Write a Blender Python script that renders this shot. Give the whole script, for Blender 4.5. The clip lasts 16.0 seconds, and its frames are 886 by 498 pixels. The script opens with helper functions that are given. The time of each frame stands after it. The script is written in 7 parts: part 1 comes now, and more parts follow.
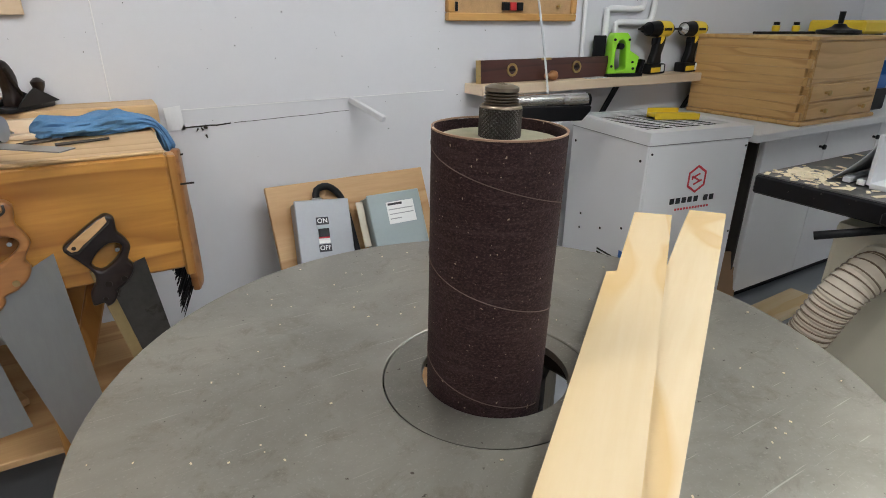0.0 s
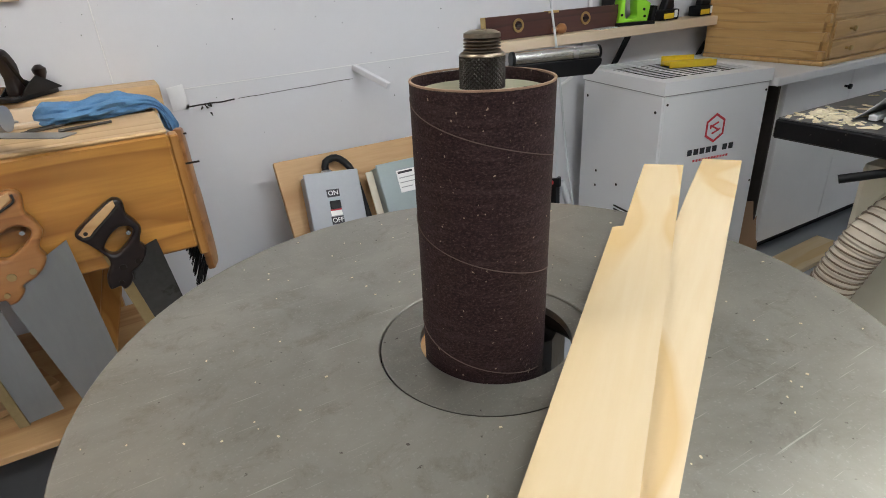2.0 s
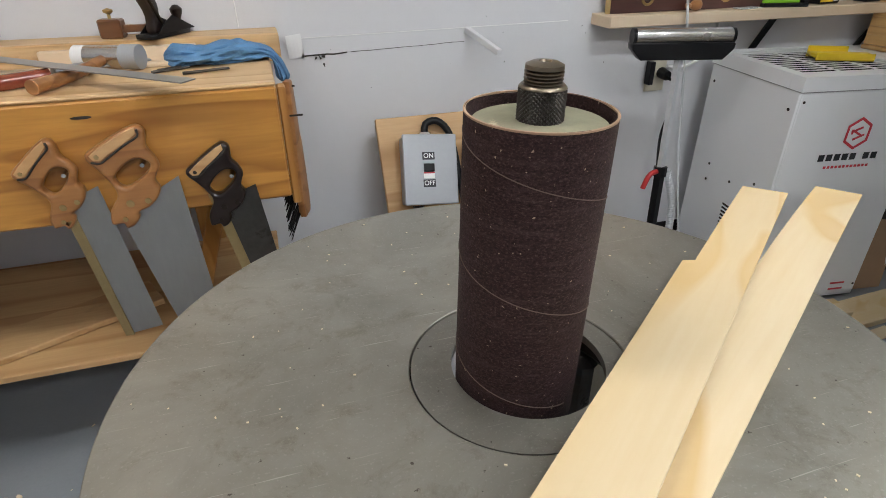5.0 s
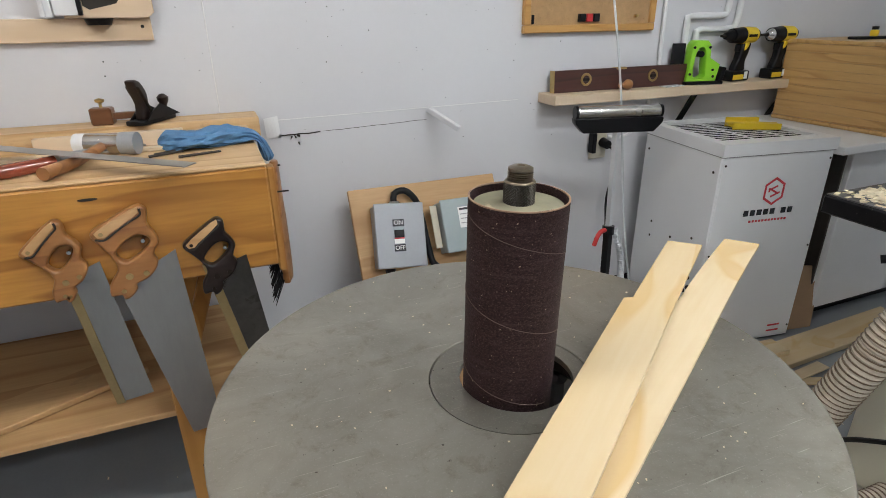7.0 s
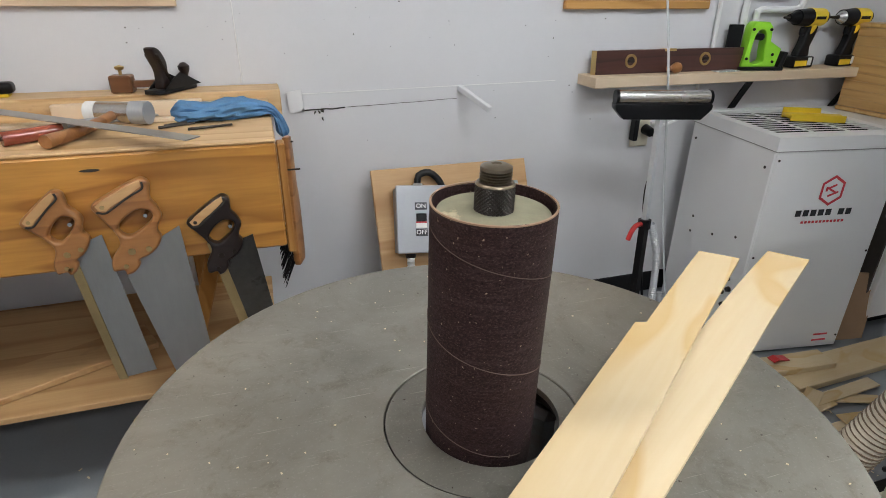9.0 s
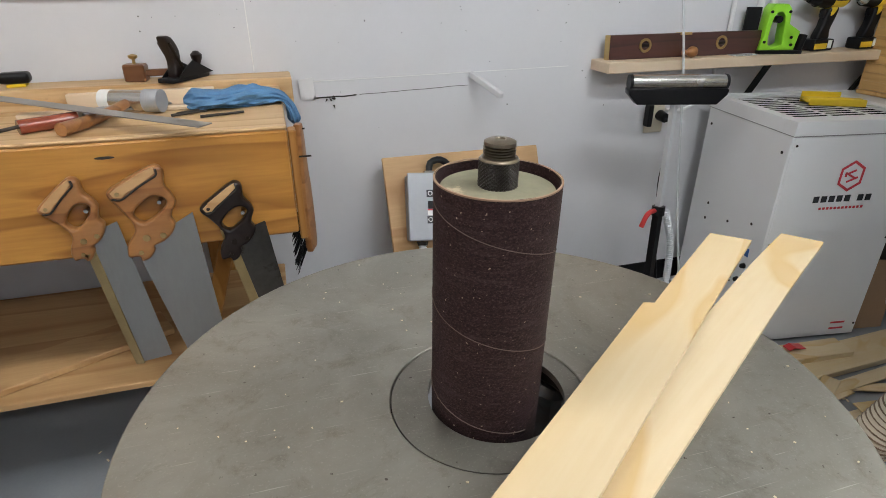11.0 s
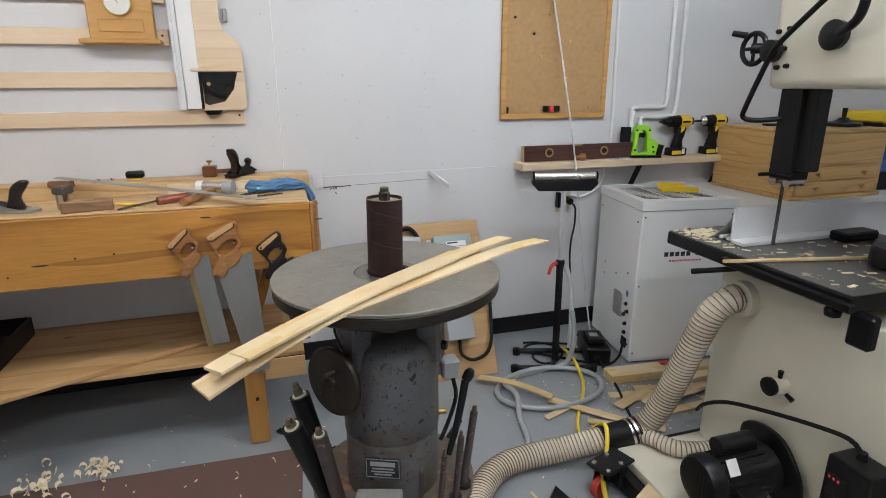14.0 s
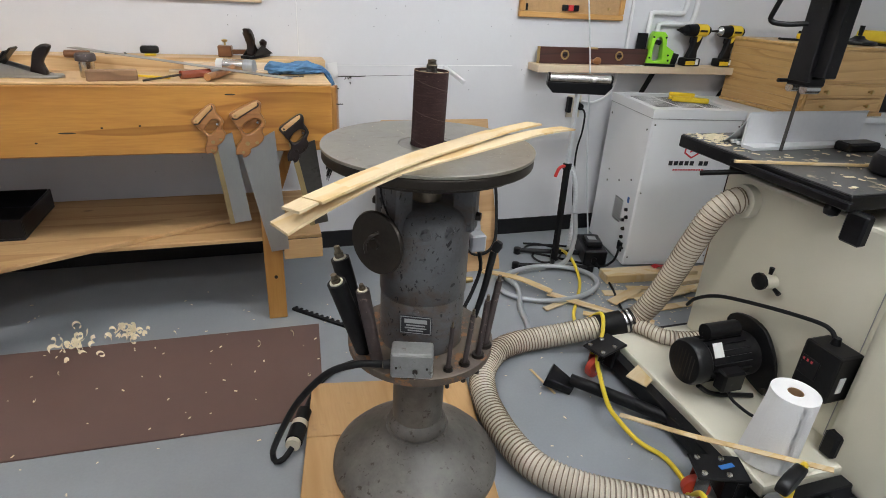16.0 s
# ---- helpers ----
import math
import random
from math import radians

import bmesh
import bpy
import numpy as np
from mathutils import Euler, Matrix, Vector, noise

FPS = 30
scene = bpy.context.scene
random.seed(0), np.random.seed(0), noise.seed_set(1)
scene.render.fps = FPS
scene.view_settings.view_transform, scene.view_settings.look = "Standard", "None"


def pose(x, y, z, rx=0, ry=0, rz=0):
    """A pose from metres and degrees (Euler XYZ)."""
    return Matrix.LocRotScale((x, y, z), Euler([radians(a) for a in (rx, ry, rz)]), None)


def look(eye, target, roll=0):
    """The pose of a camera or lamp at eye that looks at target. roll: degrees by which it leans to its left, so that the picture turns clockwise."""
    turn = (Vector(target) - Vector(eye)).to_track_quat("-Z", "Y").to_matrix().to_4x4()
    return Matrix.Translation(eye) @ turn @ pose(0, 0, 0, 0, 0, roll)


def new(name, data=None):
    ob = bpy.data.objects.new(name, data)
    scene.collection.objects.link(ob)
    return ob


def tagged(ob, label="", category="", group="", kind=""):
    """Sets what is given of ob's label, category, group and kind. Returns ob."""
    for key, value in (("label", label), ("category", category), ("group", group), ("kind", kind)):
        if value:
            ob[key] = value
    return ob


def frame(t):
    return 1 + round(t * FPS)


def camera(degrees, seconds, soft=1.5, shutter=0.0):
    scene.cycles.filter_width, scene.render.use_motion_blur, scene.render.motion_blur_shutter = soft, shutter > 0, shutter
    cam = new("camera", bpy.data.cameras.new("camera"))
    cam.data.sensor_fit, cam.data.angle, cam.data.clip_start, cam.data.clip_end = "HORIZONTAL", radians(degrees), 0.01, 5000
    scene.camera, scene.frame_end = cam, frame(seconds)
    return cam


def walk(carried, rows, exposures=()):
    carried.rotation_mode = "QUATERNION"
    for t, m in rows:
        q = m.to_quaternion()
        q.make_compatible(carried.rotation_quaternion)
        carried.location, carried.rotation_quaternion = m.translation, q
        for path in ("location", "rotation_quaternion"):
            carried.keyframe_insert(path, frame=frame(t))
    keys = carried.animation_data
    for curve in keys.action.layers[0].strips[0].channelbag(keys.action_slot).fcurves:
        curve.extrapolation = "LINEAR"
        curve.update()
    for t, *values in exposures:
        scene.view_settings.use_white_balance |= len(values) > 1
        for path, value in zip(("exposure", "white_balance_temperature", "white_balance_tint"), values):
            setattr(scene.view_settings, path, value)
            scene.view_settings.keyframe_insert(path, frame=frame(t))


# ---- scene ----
cam = camera(77.0, 16.0, soft=0.9)
PATH = [
    (0, (-0.172, -0.235, 1.14), (0.767, 1.359, 0.38), 0.3),
    (0.5, (-0.155, -0.219, 1.146), (0.806, 1.348, 0.359), -1.8),
    (1, (-0.147, -0.214, 1.125), (0.749, 1.33, 0.225), -2.6),
    (1.5, (-0.144, -0.216, 1.122), (0.727, 1.337, 0.211), -3.0),
    (2, (-0.152, -0.232, 1.132), (0.701, 1.356, 0.265), -3.7),
    (2.5, (-0.152, -0.232, 1.155), (0.687, 1.362, 0.288), -4.0),
    (3, (-0.145, -0.243, 1.178), (0.657, 1.323, 0.228), -2.8),
    (3.5, (-0.132, -0.229, 1.176), (0.607, 1.355, 0.204), -0.2),
    (4, (-0.114, -0.22, 1.172), (0.568, 1.398, 0.215), 1.4),
    (4.2, (-0.115, -0.221, 1.161), (0.523, 1.404, 0.184), 1.2),
    (6.3, (-0.134, -0.309, 1.158), (0.337, 1.394, 0.222), -0.9),
    (6.5, (-0.156, -0.339, 1.181), (0.324, 1.409, 0.337), -1.0),
    (7, (-0.188, -0.323, 1.206), (0.503, 1.385, 0.427), -0.7),
    (7.5, (-0.189, -0.312, 1.209), (0.569, 1.352, 0.4), 0.8),
    (8, (-0.147, -0.288, 1.194), (0.548, 1.389, 0.356), 2.1),
    (8.5, (-0.12, -0.263, 1.196), (0.479, 1.448, 0.35), 1.0),
    (9, (-0.114, -0.265, 1.194), (0.439, 1.461, 0.349), 0.5),
    (11.5, (-0.11, -0.27, 1.187), (0.387, 1.455, 0.305), -0.4),
    (12, (-0.128, -0.284, 1.194), (0.372, 1.448, 0.328), -1.7),
    (12.5, (-0.23, -0.427, 1.243), (0.49, 1.323, 0.596), -11.6),
    (12.6, (-0.249, -0.454, 1.247), (0.499, 1.282, 0.592), -11.0),
    (13, (-0.3, -0.534, 1.248), (0.474, 1.211, 0.652), -5.8),
    (13.5, (-0.23, -0.829, 1.271), (0.41, 1.012, 0.821), -4.3),
    (14, (-0.199, -1.064, 1.3), (0.351, 0.773, 0.736), -0.3),
    (14.5, (-0.263, -1.095, 1.254), (0.32, 0.657, 0.484), 3.7),
    (15, (-0.304, -1.1, 1.262), (0.341, 0.582, 0.394), 1.9),
    (15.5, (-0.315, -1.117, 1.257), (0.293, 0.577, 0.385), 3.4),
    (16, (-0.333, -1.131, 1.241), (0.243, 0.587, 0.394), 3.3),
]
walk(cam, [(t, look(eye, target, roll)) for t, eye, target, roll in PATH],
     [(0, -0.15), (12.2, -0.15), (13.0, -0.20), (13.8, -0.18), (15, 0.06), (16, 0.10)])

# ---- world and light ----
world = bpy.data.worlds.new("world")
scene.world = world
world.use_nodes = True
world.node_tree.nodes["Background"].inputs[0].default_value = (0.55, 0.62, 0.75, 1)
world.node_tree.nodes["Background"].inputs[1].default_value = 0.10


LAMP_L, LAMP_R, LAMP_B = 54.0, 88.0, 82.0
scene.view_settings.exposure = 0.0


# ---- materials ----
def ramp(nt, fac, stops):
    n = nt.nodes.new("ShaderNodeValToRGB")
    while len(n.color_ramp.elements) < len(stops):
        n.color_ramp.elements.new(0.5)
    for e, (p, c) in zip(n.color_ramp.elements, stops):
        e.position, e.color = p, (*c, 1)
    nt.links.new(fac, n.inputs[0])
    return n.outputs[0]


def noise_fac(nt, scale, detail=6.0, stretch=(1, 1, 1), rough=0.6, dist=0.0):
    tc = nt.nodes.new("ShaderNodeTexCoord")
    mp = nt.nodes.new("ShaderNodeMapping")
    mp.inputs["Scale"].default_value = stretch
    nt.links.new(tc.outputs["Object"], mp.inputs[0])
    n = nt.nodes.new("ShaderNodeTexNoise")
    n.inputs["Scale"].default_value, n.inputs["Detail"].default_value = scale, detail
    n.inputs["Roughness"].default_value, n.inputs["Distortion"].default_value = rough, dist
    nt.links.new(mp.outputs[0], n.inputs["Vector"])
    return n.outputs["Fac"]


def mixc(nt, fac, a, b, mode="MIX"):
    n = nt.nodes.new("ShaderNodeMix")
    n.data_type, n.blend_type = "RGBA", mode
    for sock, v in ((n.inputs[0], fac), (n.inputs[6], a), (n.inputs[7], b)):
        if isinstance(v, (int, float)):
            sock.default_value = v
        elif isinstance(v, tuple):
            sock.default_value = (*v, 1)
        else:
            nt.links.new(v, sock)
    return n.outputs[2]


def mat(name, col, rough=0.6, metal=0.0, vary=0.15, scale=6.0, grain=80.0, bump=0.15, bump_d=0.001, stretch=(1, 1, 1),
        spots=None, spot_scale=30.0, spot_at=0.62, spec=0.5, trans=0.0, alpha=1.0, coat=0.0, rough_var=0.12):
    """Base colour with broad and fine variation, an optional layer of spots, roughness variation and a fine bump."""
    m = bpy.data.materials.new(name)
    m.use_nodes = True
    nt = m.node_tree
    b = nt.nodes["Principled BSDF"]
    dark, light = tuple(c * (1 - vary) for c in col), tuple(min(1, c * (1 + vary)) for c in col)
    broad = noise_fac(nt, scale, 5, stretch)
    fine = noise_fac(nt, grain, 4, stretch, 0.7)
    c = ramp(nt, broad, [(0.3, dark), (0.7, light)])
    c = mixc(nt, 0.35, c, ramp(nt, fine, [(0.3, dark), (0.7, light)]))
    if spots:
        s = noise_fac(nt, spot_scale, 6, (1, 1, 1), 0.65)
        f = ramp(nt, s, [(spot_at, (0, 0, 0)), (min(1, spot_at + 0.05), (1, 1, 1))])
        c = mixc(nt, f, c, spots)
    nt.links.new(c, b.inputs["Base Color"])
    r = nt.nodes.new("ShaderNodeMapRange")
    r.inputs[3].default_value, r.inputs[4].default_value = max(0.02, rough - rough_var), min(1, rough + rough_var)
    nt.links.new(broad, r.inputs[0])
    nt.links.new(r.outputs[0], b.inputs["Roughness"])
    b.inputs["Metallic"].default_value = metal
    b.inputs["Specular IOR Level"].default_value = spec
    b.inputs["Transmission Weight"].default_value = trans
    b.inputs["Alpha"].default_value = alpha
    b.inputs["Coat Weight"].default_value = coat
    if bump:
        bp = nt.nodes.new("ShaderNodeBump")
        bp.inputs["Strength"].default_value, bp.inputs["Distance"].default_value = bump, bump_d
        nt.links.new(fine, bp.inputs["Height"])
        nt.links.new(bp.outputs[0], b.inputs["Normal"])
    return m


def wood(name, light, dark, rough=0.5, axis="X", ring=14.0, knots=True, coat=0.0, stain=None, blotch=None):
    """Flat-sawn softwood: long growth-ring bands along an axis, fine fibres, a few knots."""
    m = bpy.data.materials.new(name)
    m.use_nodes = True
    nt = m.node_tree
    b = nt.nodes["Principled BSDF"]
    st = {"X": (0.08, 1, 1), "Y": (1, 0.08, 1), "Z": (1, 1, 0.08)}[axis]
    tc = nt.nodes.new("ShaderNodeTexCoord")
    oi = nt.nodes.new("ShaderNodeObjectInfo")
    add = nt.nodes.new("ShaderNodeVectorMath")
    add.operation = "ADD"
    mul = nt.nodes.new("ShaderNodeMath")
    mul.operation = "MULTIPLY"
    mul.inputs[1].default_value = 7.0
    nt.links.new(oi.outputs["Random"], mul.inputs[0])
    nt.links.new(tc.outputs["Object"], add.inputs[0])
    nt.links.new(mul.outputs[0], add.inputs[1])
    mp = nt.nodes.new("ShaderNodeMapping")
    mp.inputs["Scale"].default_value = st
    nt.links.new(add.outputs[0], mp.inputs[0])
    warp = nt.nodes.new("ShaderNodeTexNoise")
    warp.inputs["Scale"].default_value, warp.inputs["Detail"].default_value = 5.0, 3.0
    nt.links.new(mp.outputs[0], warp.inputs["Vector"])
    band = nt.nodes.new("ShaderNodeMath")
    band.operation = "MULTIPLY"
    band.inputs[1].default_value = ring
    nt.links.new(warp.outputs["Fac"], band.inputs[0])
    fr = nt.nodes.new("ShaderNodeMath")
    fr.operation = "FRACT"
    nt.links.new(band.outputs[0], fr.inputs[0])
    mid = tuple((a * 2 + c) / 3 for a, c in zip(light, dark))
    c = ramp(nt, fr.outputs[0], [(0.0, light), (0.62, mid), (0.9, dark), (1.0, light)])
    fib = nt.nodes.new("ShaderNodeTexNoise")
    fib.inputs["Scale"].default_value, fib.inputs["Detail"].default_value = 160.0, 4.0
    nt.links.new(mp.outputs[0], fib.inputs["Vector"])
    c = mixc(nt, ramp(nt, fib.outputs["Fac"], [(0.35, (0, 0, 0)), (0.8, (0.45, 0.45, 0.45))]), c, dark)
    blot = noise_fac(nt, 3.0, 4)
    c = mixc(nt, ramp(nt, blot, [(0.4, (0, 0, 0)), (0.75, (0.35, 0.35, 0.35))]), c, mid)
    if blotch:
        bt = nt.nodes.new("ShaderNodeTexNoise")
        bt.inputs["Scale"].default_value, bt.inputs["Detail"].default_value, bt.inputs["Distortion"].default_value = 7.0, 2.0, 1.2
        mb = nt.nodes.new("ShaderNodeMapping")
        mb.inputs["Scale"].default_value = tuple(0.35 + 0.65 * (q > 0.5) for q in st)
        nt.links.new(add.outputs[0], mb.inputs[0])
        nt.links.new(mb.outputs[0], bt.inputs["Vector"])
        c = mixc(nt, ramp(nt, bt.outputs["Fac"], [(0.50, (0, 0, 0)), (0.535, (0.85, 0.85, 0.85)), (0.66, (0.25, 0.25, 0.25))]), c, blotch)
    if stain:
        sf = noise_fac(nt, 9.0, 7, (1, 1, 1), 0.7)
        c = mixc(nt, ramp(nt, sf, [(0.62, (0, 0, 0)), (0.72, (0.5, 0.5, 0.5))]), c, stain)
    if knots:
        v = nt.nodes.new("ShaderNodeTexVoronoi")
        v.inputs["Scale"].default_value = 3.2
        mp2 = nt.nodes.new("ShaderNodeMapping")
        mp2.inputs["Scale"].default_value = {"X": (0.7, 1.3, 1.3), "Y": (1.3, 0.7, 1.3), "Z": (1.3, 1.3, 0.7)}[axis]
        nt.links.new(add.outputs[0], mp2.inputs[0])
        nt.links.new(mp2.outputs[0], v.inputs["Vector"])
        c = mixc(nt, ramp(nt, v.outputs["Distance"], [(0.0, (1, 1, 1)), (0.035, (0.8, 0.8, 0.8)), (0.06, (0, 0, 0))]), c,
                 tuple(x * 0.35 for x in dark))
    nt.links.new(c, b.inputs["Base Color"])
    b.inputs["Roughness"].default_value = rough
    b.inputs["Coat Weight"].default_value = coat
    b.inputs["Coat Roughness"].default_value = 0.3
    bp = nt.nodes.new("ShaderNodeBump")
    bp.inputs["Strength"].default_value, bp.inputs["Distance"].default_value = 0.2, 0.0006
    nt.links.new(fib.outputs["Fac"], bp.inputs["Height"])
    nt.links.new(bp.outputs[0], b.inputs["Normal"])
    return m


def steel_top(name, dim=1.0):
    """Worn machined cast-iron table: grey-olive patina, rust freckles, fine random scratches."""
    m = bpy.data.materials.new(name)
    m.use_nodes = True
    nt = m.node_tree
    b = nt.nodes["Principled BSDF"]
    a = noise_fac(nt, 6.5, 8, (1, 1, 1), 0.68, 0.8)
    c = ramp(nt, a, [(0.25, (0.20 * dim, 0.186 * dim, 0.157 * dim)), (0.5, (0.295 * dim, 0.276 * dim, 0.236 * dim)), (0.78, (0.41 * dim, 0.387 * dim, 0.335 * dim))])
    d = noise_fac(nt, 38, 9, (1, 1, 1), 0.78, 0.4)
    c = mixc(nt, ramp(nt, d, [(0.53, (0, 0, 0)), (0.70, (0.55, 0.55, 0.55))]), c, (0.15, 0.128, 0.098))
    e = noise_fac(nt, 260, 3, (1, 1, 1), 0.5)
    c = mixc(nt, ramp(nt, e, [(0.71, (0, 0, 0)), (0.76, (0.8, 0.8, 0.8))]), c, (0.06, 0.042, 0.03))
    g = noise_fac(nt, 620, 2, (1, 1, 1), 0.5)
    c = mixc(nt, ramp(nt, g, [(0.60, (0, 0, 0)), (0.80, (0.5, 0.5, 0.5))]), c, (0.44, 0.42, 0.37))
    scr = None
    for k, (rot, s) in enumerate(((0.35, 5.0), (-0.8, 4.0), (1.9, 6.0), (2.6, 3.0), (1.1, 4.5))):
        tc = nt.nodes.new("ShaderNodeTexCoord")
        mp = nt.nodes.new("ShaderNodeMapping")
        mp.inputs["Rotation"].default_value = (0, 0, rot)
        mp.inputs["Scale"].default_value = (4.5 * s, 150 * s, 1)
        nt.links.new(tc.outputs["Object"], mp.inputs[0])
        n = nt.nodes.new("ShaderNodeTexNoise")
        n.inputs["Scale"].default_value, n.inputs["Detail"].default_value = 1.0, 2.0
        nt.links.new(mp.outputs[0], n.inputs["Vector"])
        f = ramp(nt, n.outputs["Fac"], [(0.72, (0, 0, 0)), (0.77, (0.45, 0.45, 0.45))])
        c = mixc(nt, f, c, (0.62, 0.58, 0.50))
    nt.links.new(c, b.inputs["Base Color"])
    b.inputs["Metallic"].default_value = 0.82
    r = nt.nodes.new("ShaderNodeMapRange")
    r.inputs[1].default_value, r.inputs[2].default_value, r.inputs[3].default_value, r.inputs[4].default_value = 0.3, 0.7, 0.30, 0.47
    nt.links.new(a, r.inputs[0])
    nt.links.new(r.outputs[0], b.inputs["Roughness"])
    bp = nt.nodes.new("ShaderNodeBump")
    bp.inputs["Strength"].default_value, bp.inputs["Distance"].default_value = 0.12, 0.0004
    nt.links.new(d, bp.inputs["Height"])
    nt.links.new(bp.outputs[0], b.inputs["Normal"])
    return m


def abrasive(name, k=1.0):
    """Dark red-brown abrasive cloth with grit, faint horizontal wear lines and pale dust specks."""
    m = bpy.data.materials.new(name)
    m.use_nodes = True
    nt = m.node_tree
    b = nt.nodes["Principled BSDF"]
    g = noise_fac(nt, 620, 3, (1, 1, 1.6), 0.75)
    c = ramp(nt, g, [(0.32, (0.013 * k, 0.006 * k, 0.0065 * k)), (0.55, (0.042 * k, 0.020 * k, 0.020 * k)), (0.75, (0.11 * k, 0.068 * k, 0.065 * k))])
    ln = noise_fac(nt, 30, 4, (1, 1, 9), 0.7)
    c = mixc(nt, ramp(nt, ln, [(0.5, (0, 0, 0)), (0.75, (0.45, 0.45, 0.45))]), c, (0.10 * k, 0.062 * k, 0.060 * k))
    s = noise_fac(nt, 480, 1, (1, 1, 1), 0.4)
    c = mixc(nt, ramp(nt, s, [(0.75, (0, 0, 0)), (0.78, (0.75, 0.75, 0.75))]), c, (0.34, 0.25, 0.18))
    nt.links.new(c, b.inputs["Base Color"])
    b.inputs["Roughness"].default_value = 0.75
    b.inputs["Specular IOR Level"].default_value = 0.18
    bp = nt.nodes.new("ShaderNodeBump")
    bp.inputs["Strength"].default_value, bp.inputs["Distance"].default_value = 0.45, 0.0006
    nt.links.new(g, bp.inputs["Height"])
    nt.links.new(bp.outputs[0], b.inputs["Normal"])
    return m


def machine_paint(name):
    """Old blue-grey machine enamel: oily brown patches, clusters of dark chips, fine orange peel."""
    m = mat(name, (0.098, 0.099, 0.105), 0.36, 0.1, vary=0.26, scale=9, grain=120, bump=0.2)
    nt = m.node_tree
    b = nt.nodes["Principled BSDF"]
    c = b.inputs["Base Color"].links[0].from_socket
    oil = noise_fac(nt, 7.0, 7, (1, 1, 1.6), 0.7, 0.6)
    c = mixc(nt, ramp(nt, oil, [(0.46, (0, 0, 0)), (0.62, (0.8, 0.8, 0.8))]), c, (0.088, 0.058, 0.036))
    chip = noise_fac(nt, 70, 4, (1.3, 1.3, 0.8), 0.6, 0.5)
    where = noise_fac(nt, 9.0, 3)
    f = mixc(nt, 1.0, ramp(nt, chip, [(0.60, (0, 0, 0)), (0.63, (1, 1, 1))]), ramp(nt, where, [(0.42, (0, 0, 0)), (0.55, (1, 1, 1))]), "MULTIPLY")
    c = mixc(nt, f, c, (0.010, 0.009, 0.009))
    nt.links.new(c, b.inputs["Base Color"])
    return m


def glow(name, col, strength):
    m = bpy.data.materials.new(name)
    m.use_nodes = True
    b = m.node_tree.nodes["Principled BSDF"]
    b.inputs["Emission Color"].default_value, b.inputs["Emission Strength"].default_value = (*col, 1), strength
    return m


M_WALL = mat("wall_paint", (0.655, 0.655, 0.672), 0.55, vary=0.025, scale=2.2, grain=55, bump=0.25, bump_d=0.0016)
M_CEIL = mat("ceiling_paint", (0.8, 0.8, 0.79), 0.8, vary=0.03)
M_FLOOR = mat("floor_paint", (0.275, 0.295, 0.315), 0.42, vary=0.10, scale=3.0, grain=120, bump=0.1, spots=(0.42, 0.40, 0.36), spot_scale=70, spot_at=0.69)
M_BASEB = mat("rubber_base", (0.008, 0.008, 0.009), 0.5, vary=0.3, spec=0.3)
M_PINE = wood("fresh_pine", (0.70, 0.58, 0.39), (0.61, 0.44, 0.22), 0.5, "X", 3.0, knots=False, blotch=(0.60, 0.405, 0.175))
M_PINE_X = wood("pale_poplar", (0.74, 0.60, 0.44), (0.62, 0.46, 0.30), 0.6, "X", 5, knots=False)
M_BENCH = wood("varnished_fir", (0.52, 0.25, 0.05), (0.27, 0.10, 0.016), 0.36, "X", 9, coat=0.25)
M_BENCHTOP = wood("worn_bench_top", (0.66, 0.46, 0.25), (0.43, 0.25, 0.10), 0.5, "X", 9, knots=False, stain=(0.25, 0.16, 0.09))
M_LEG = wood("fir_leg", (0.50, 0.26, 0.07), (0.33, 0.14, 0.03), 0.45, "Z", 8)
M_PLY = wood("plywood", (0.55, 0.355, 0.17), (0.37, 0.20, 0.075), 0.55, "X", 6, stain=(0.30, 0.19, 0.10))
M_PLYF = wood("floor_plywood", (0.60, 0.38, 0.18), (0.47, 0.27, 0.10), 0.55, "Y", 5, stain=(0.32, 0.20, 0.10))
M_TBOX = wood("chest_oak", (0.66, 0.415, 0.165), (0.49, 0.275, 0.085), 0.38, "X", 12, knots=False, coat=0.3)
M_TBOXS = wood("chest_oak_side", (0.66, 0.415, 0.165), (0.46, 0.25, 0.075), 0.38, "Y", 12, knots=False, coat=0.3)
M_BEECH = wood("beech_handle", (0.37, 0.165, 0.052), (0.22, 0.085, 0.024), 0.38, "X", 9, knots=False, coat=0.3)
M_BEECHP = wood("worn_beech", (0.58, 0.36, 0.17), (0.46, 0.25, 0.10), 0.45, "X", 9, knots=False)
M_GAUGE = wood("dark_beech", (0.19, 0.08, 0.032), (0.11, 0.042, 0.016), 0.35, "X", 9, knots=False, coat=0.3)
M_ROSE = wood("rosewood", (0.075, 0.026, 0.018), (0.028, 0.010, 0.008), 0.3, "X", 10, knots=False, coat=0.4)
M_DARKWOOD = wood("dark_handle", (0.014, 0.007, 0.005), (0.007, 0.003, 0.003), 0.35, "X", 10, knots=False, coat=0.08)
M_STEEL = steel_top("worn_cast_iron")
M_INSERT = steel_top("stained_insert_steel", 0.76)
M_GRIT = abrasive("abrasive_sleeve", 0.72)
M_DRUMTOP = mat("drum_core", (0.205, 0.192, 0.125), 0.75, vary=0.22, scale=18, grain=140, bump=0.3, spots=(0.42, 0.35, 0.23), spot_scale=26, spot_at=0.58)
M_PAPER = mat("sleeve_paper", (0.30, 0.19, 0.12), 0.8)
M_SEAM = mat("sleeve_seam", (0.088, 0.056, 0.044), 0.8)
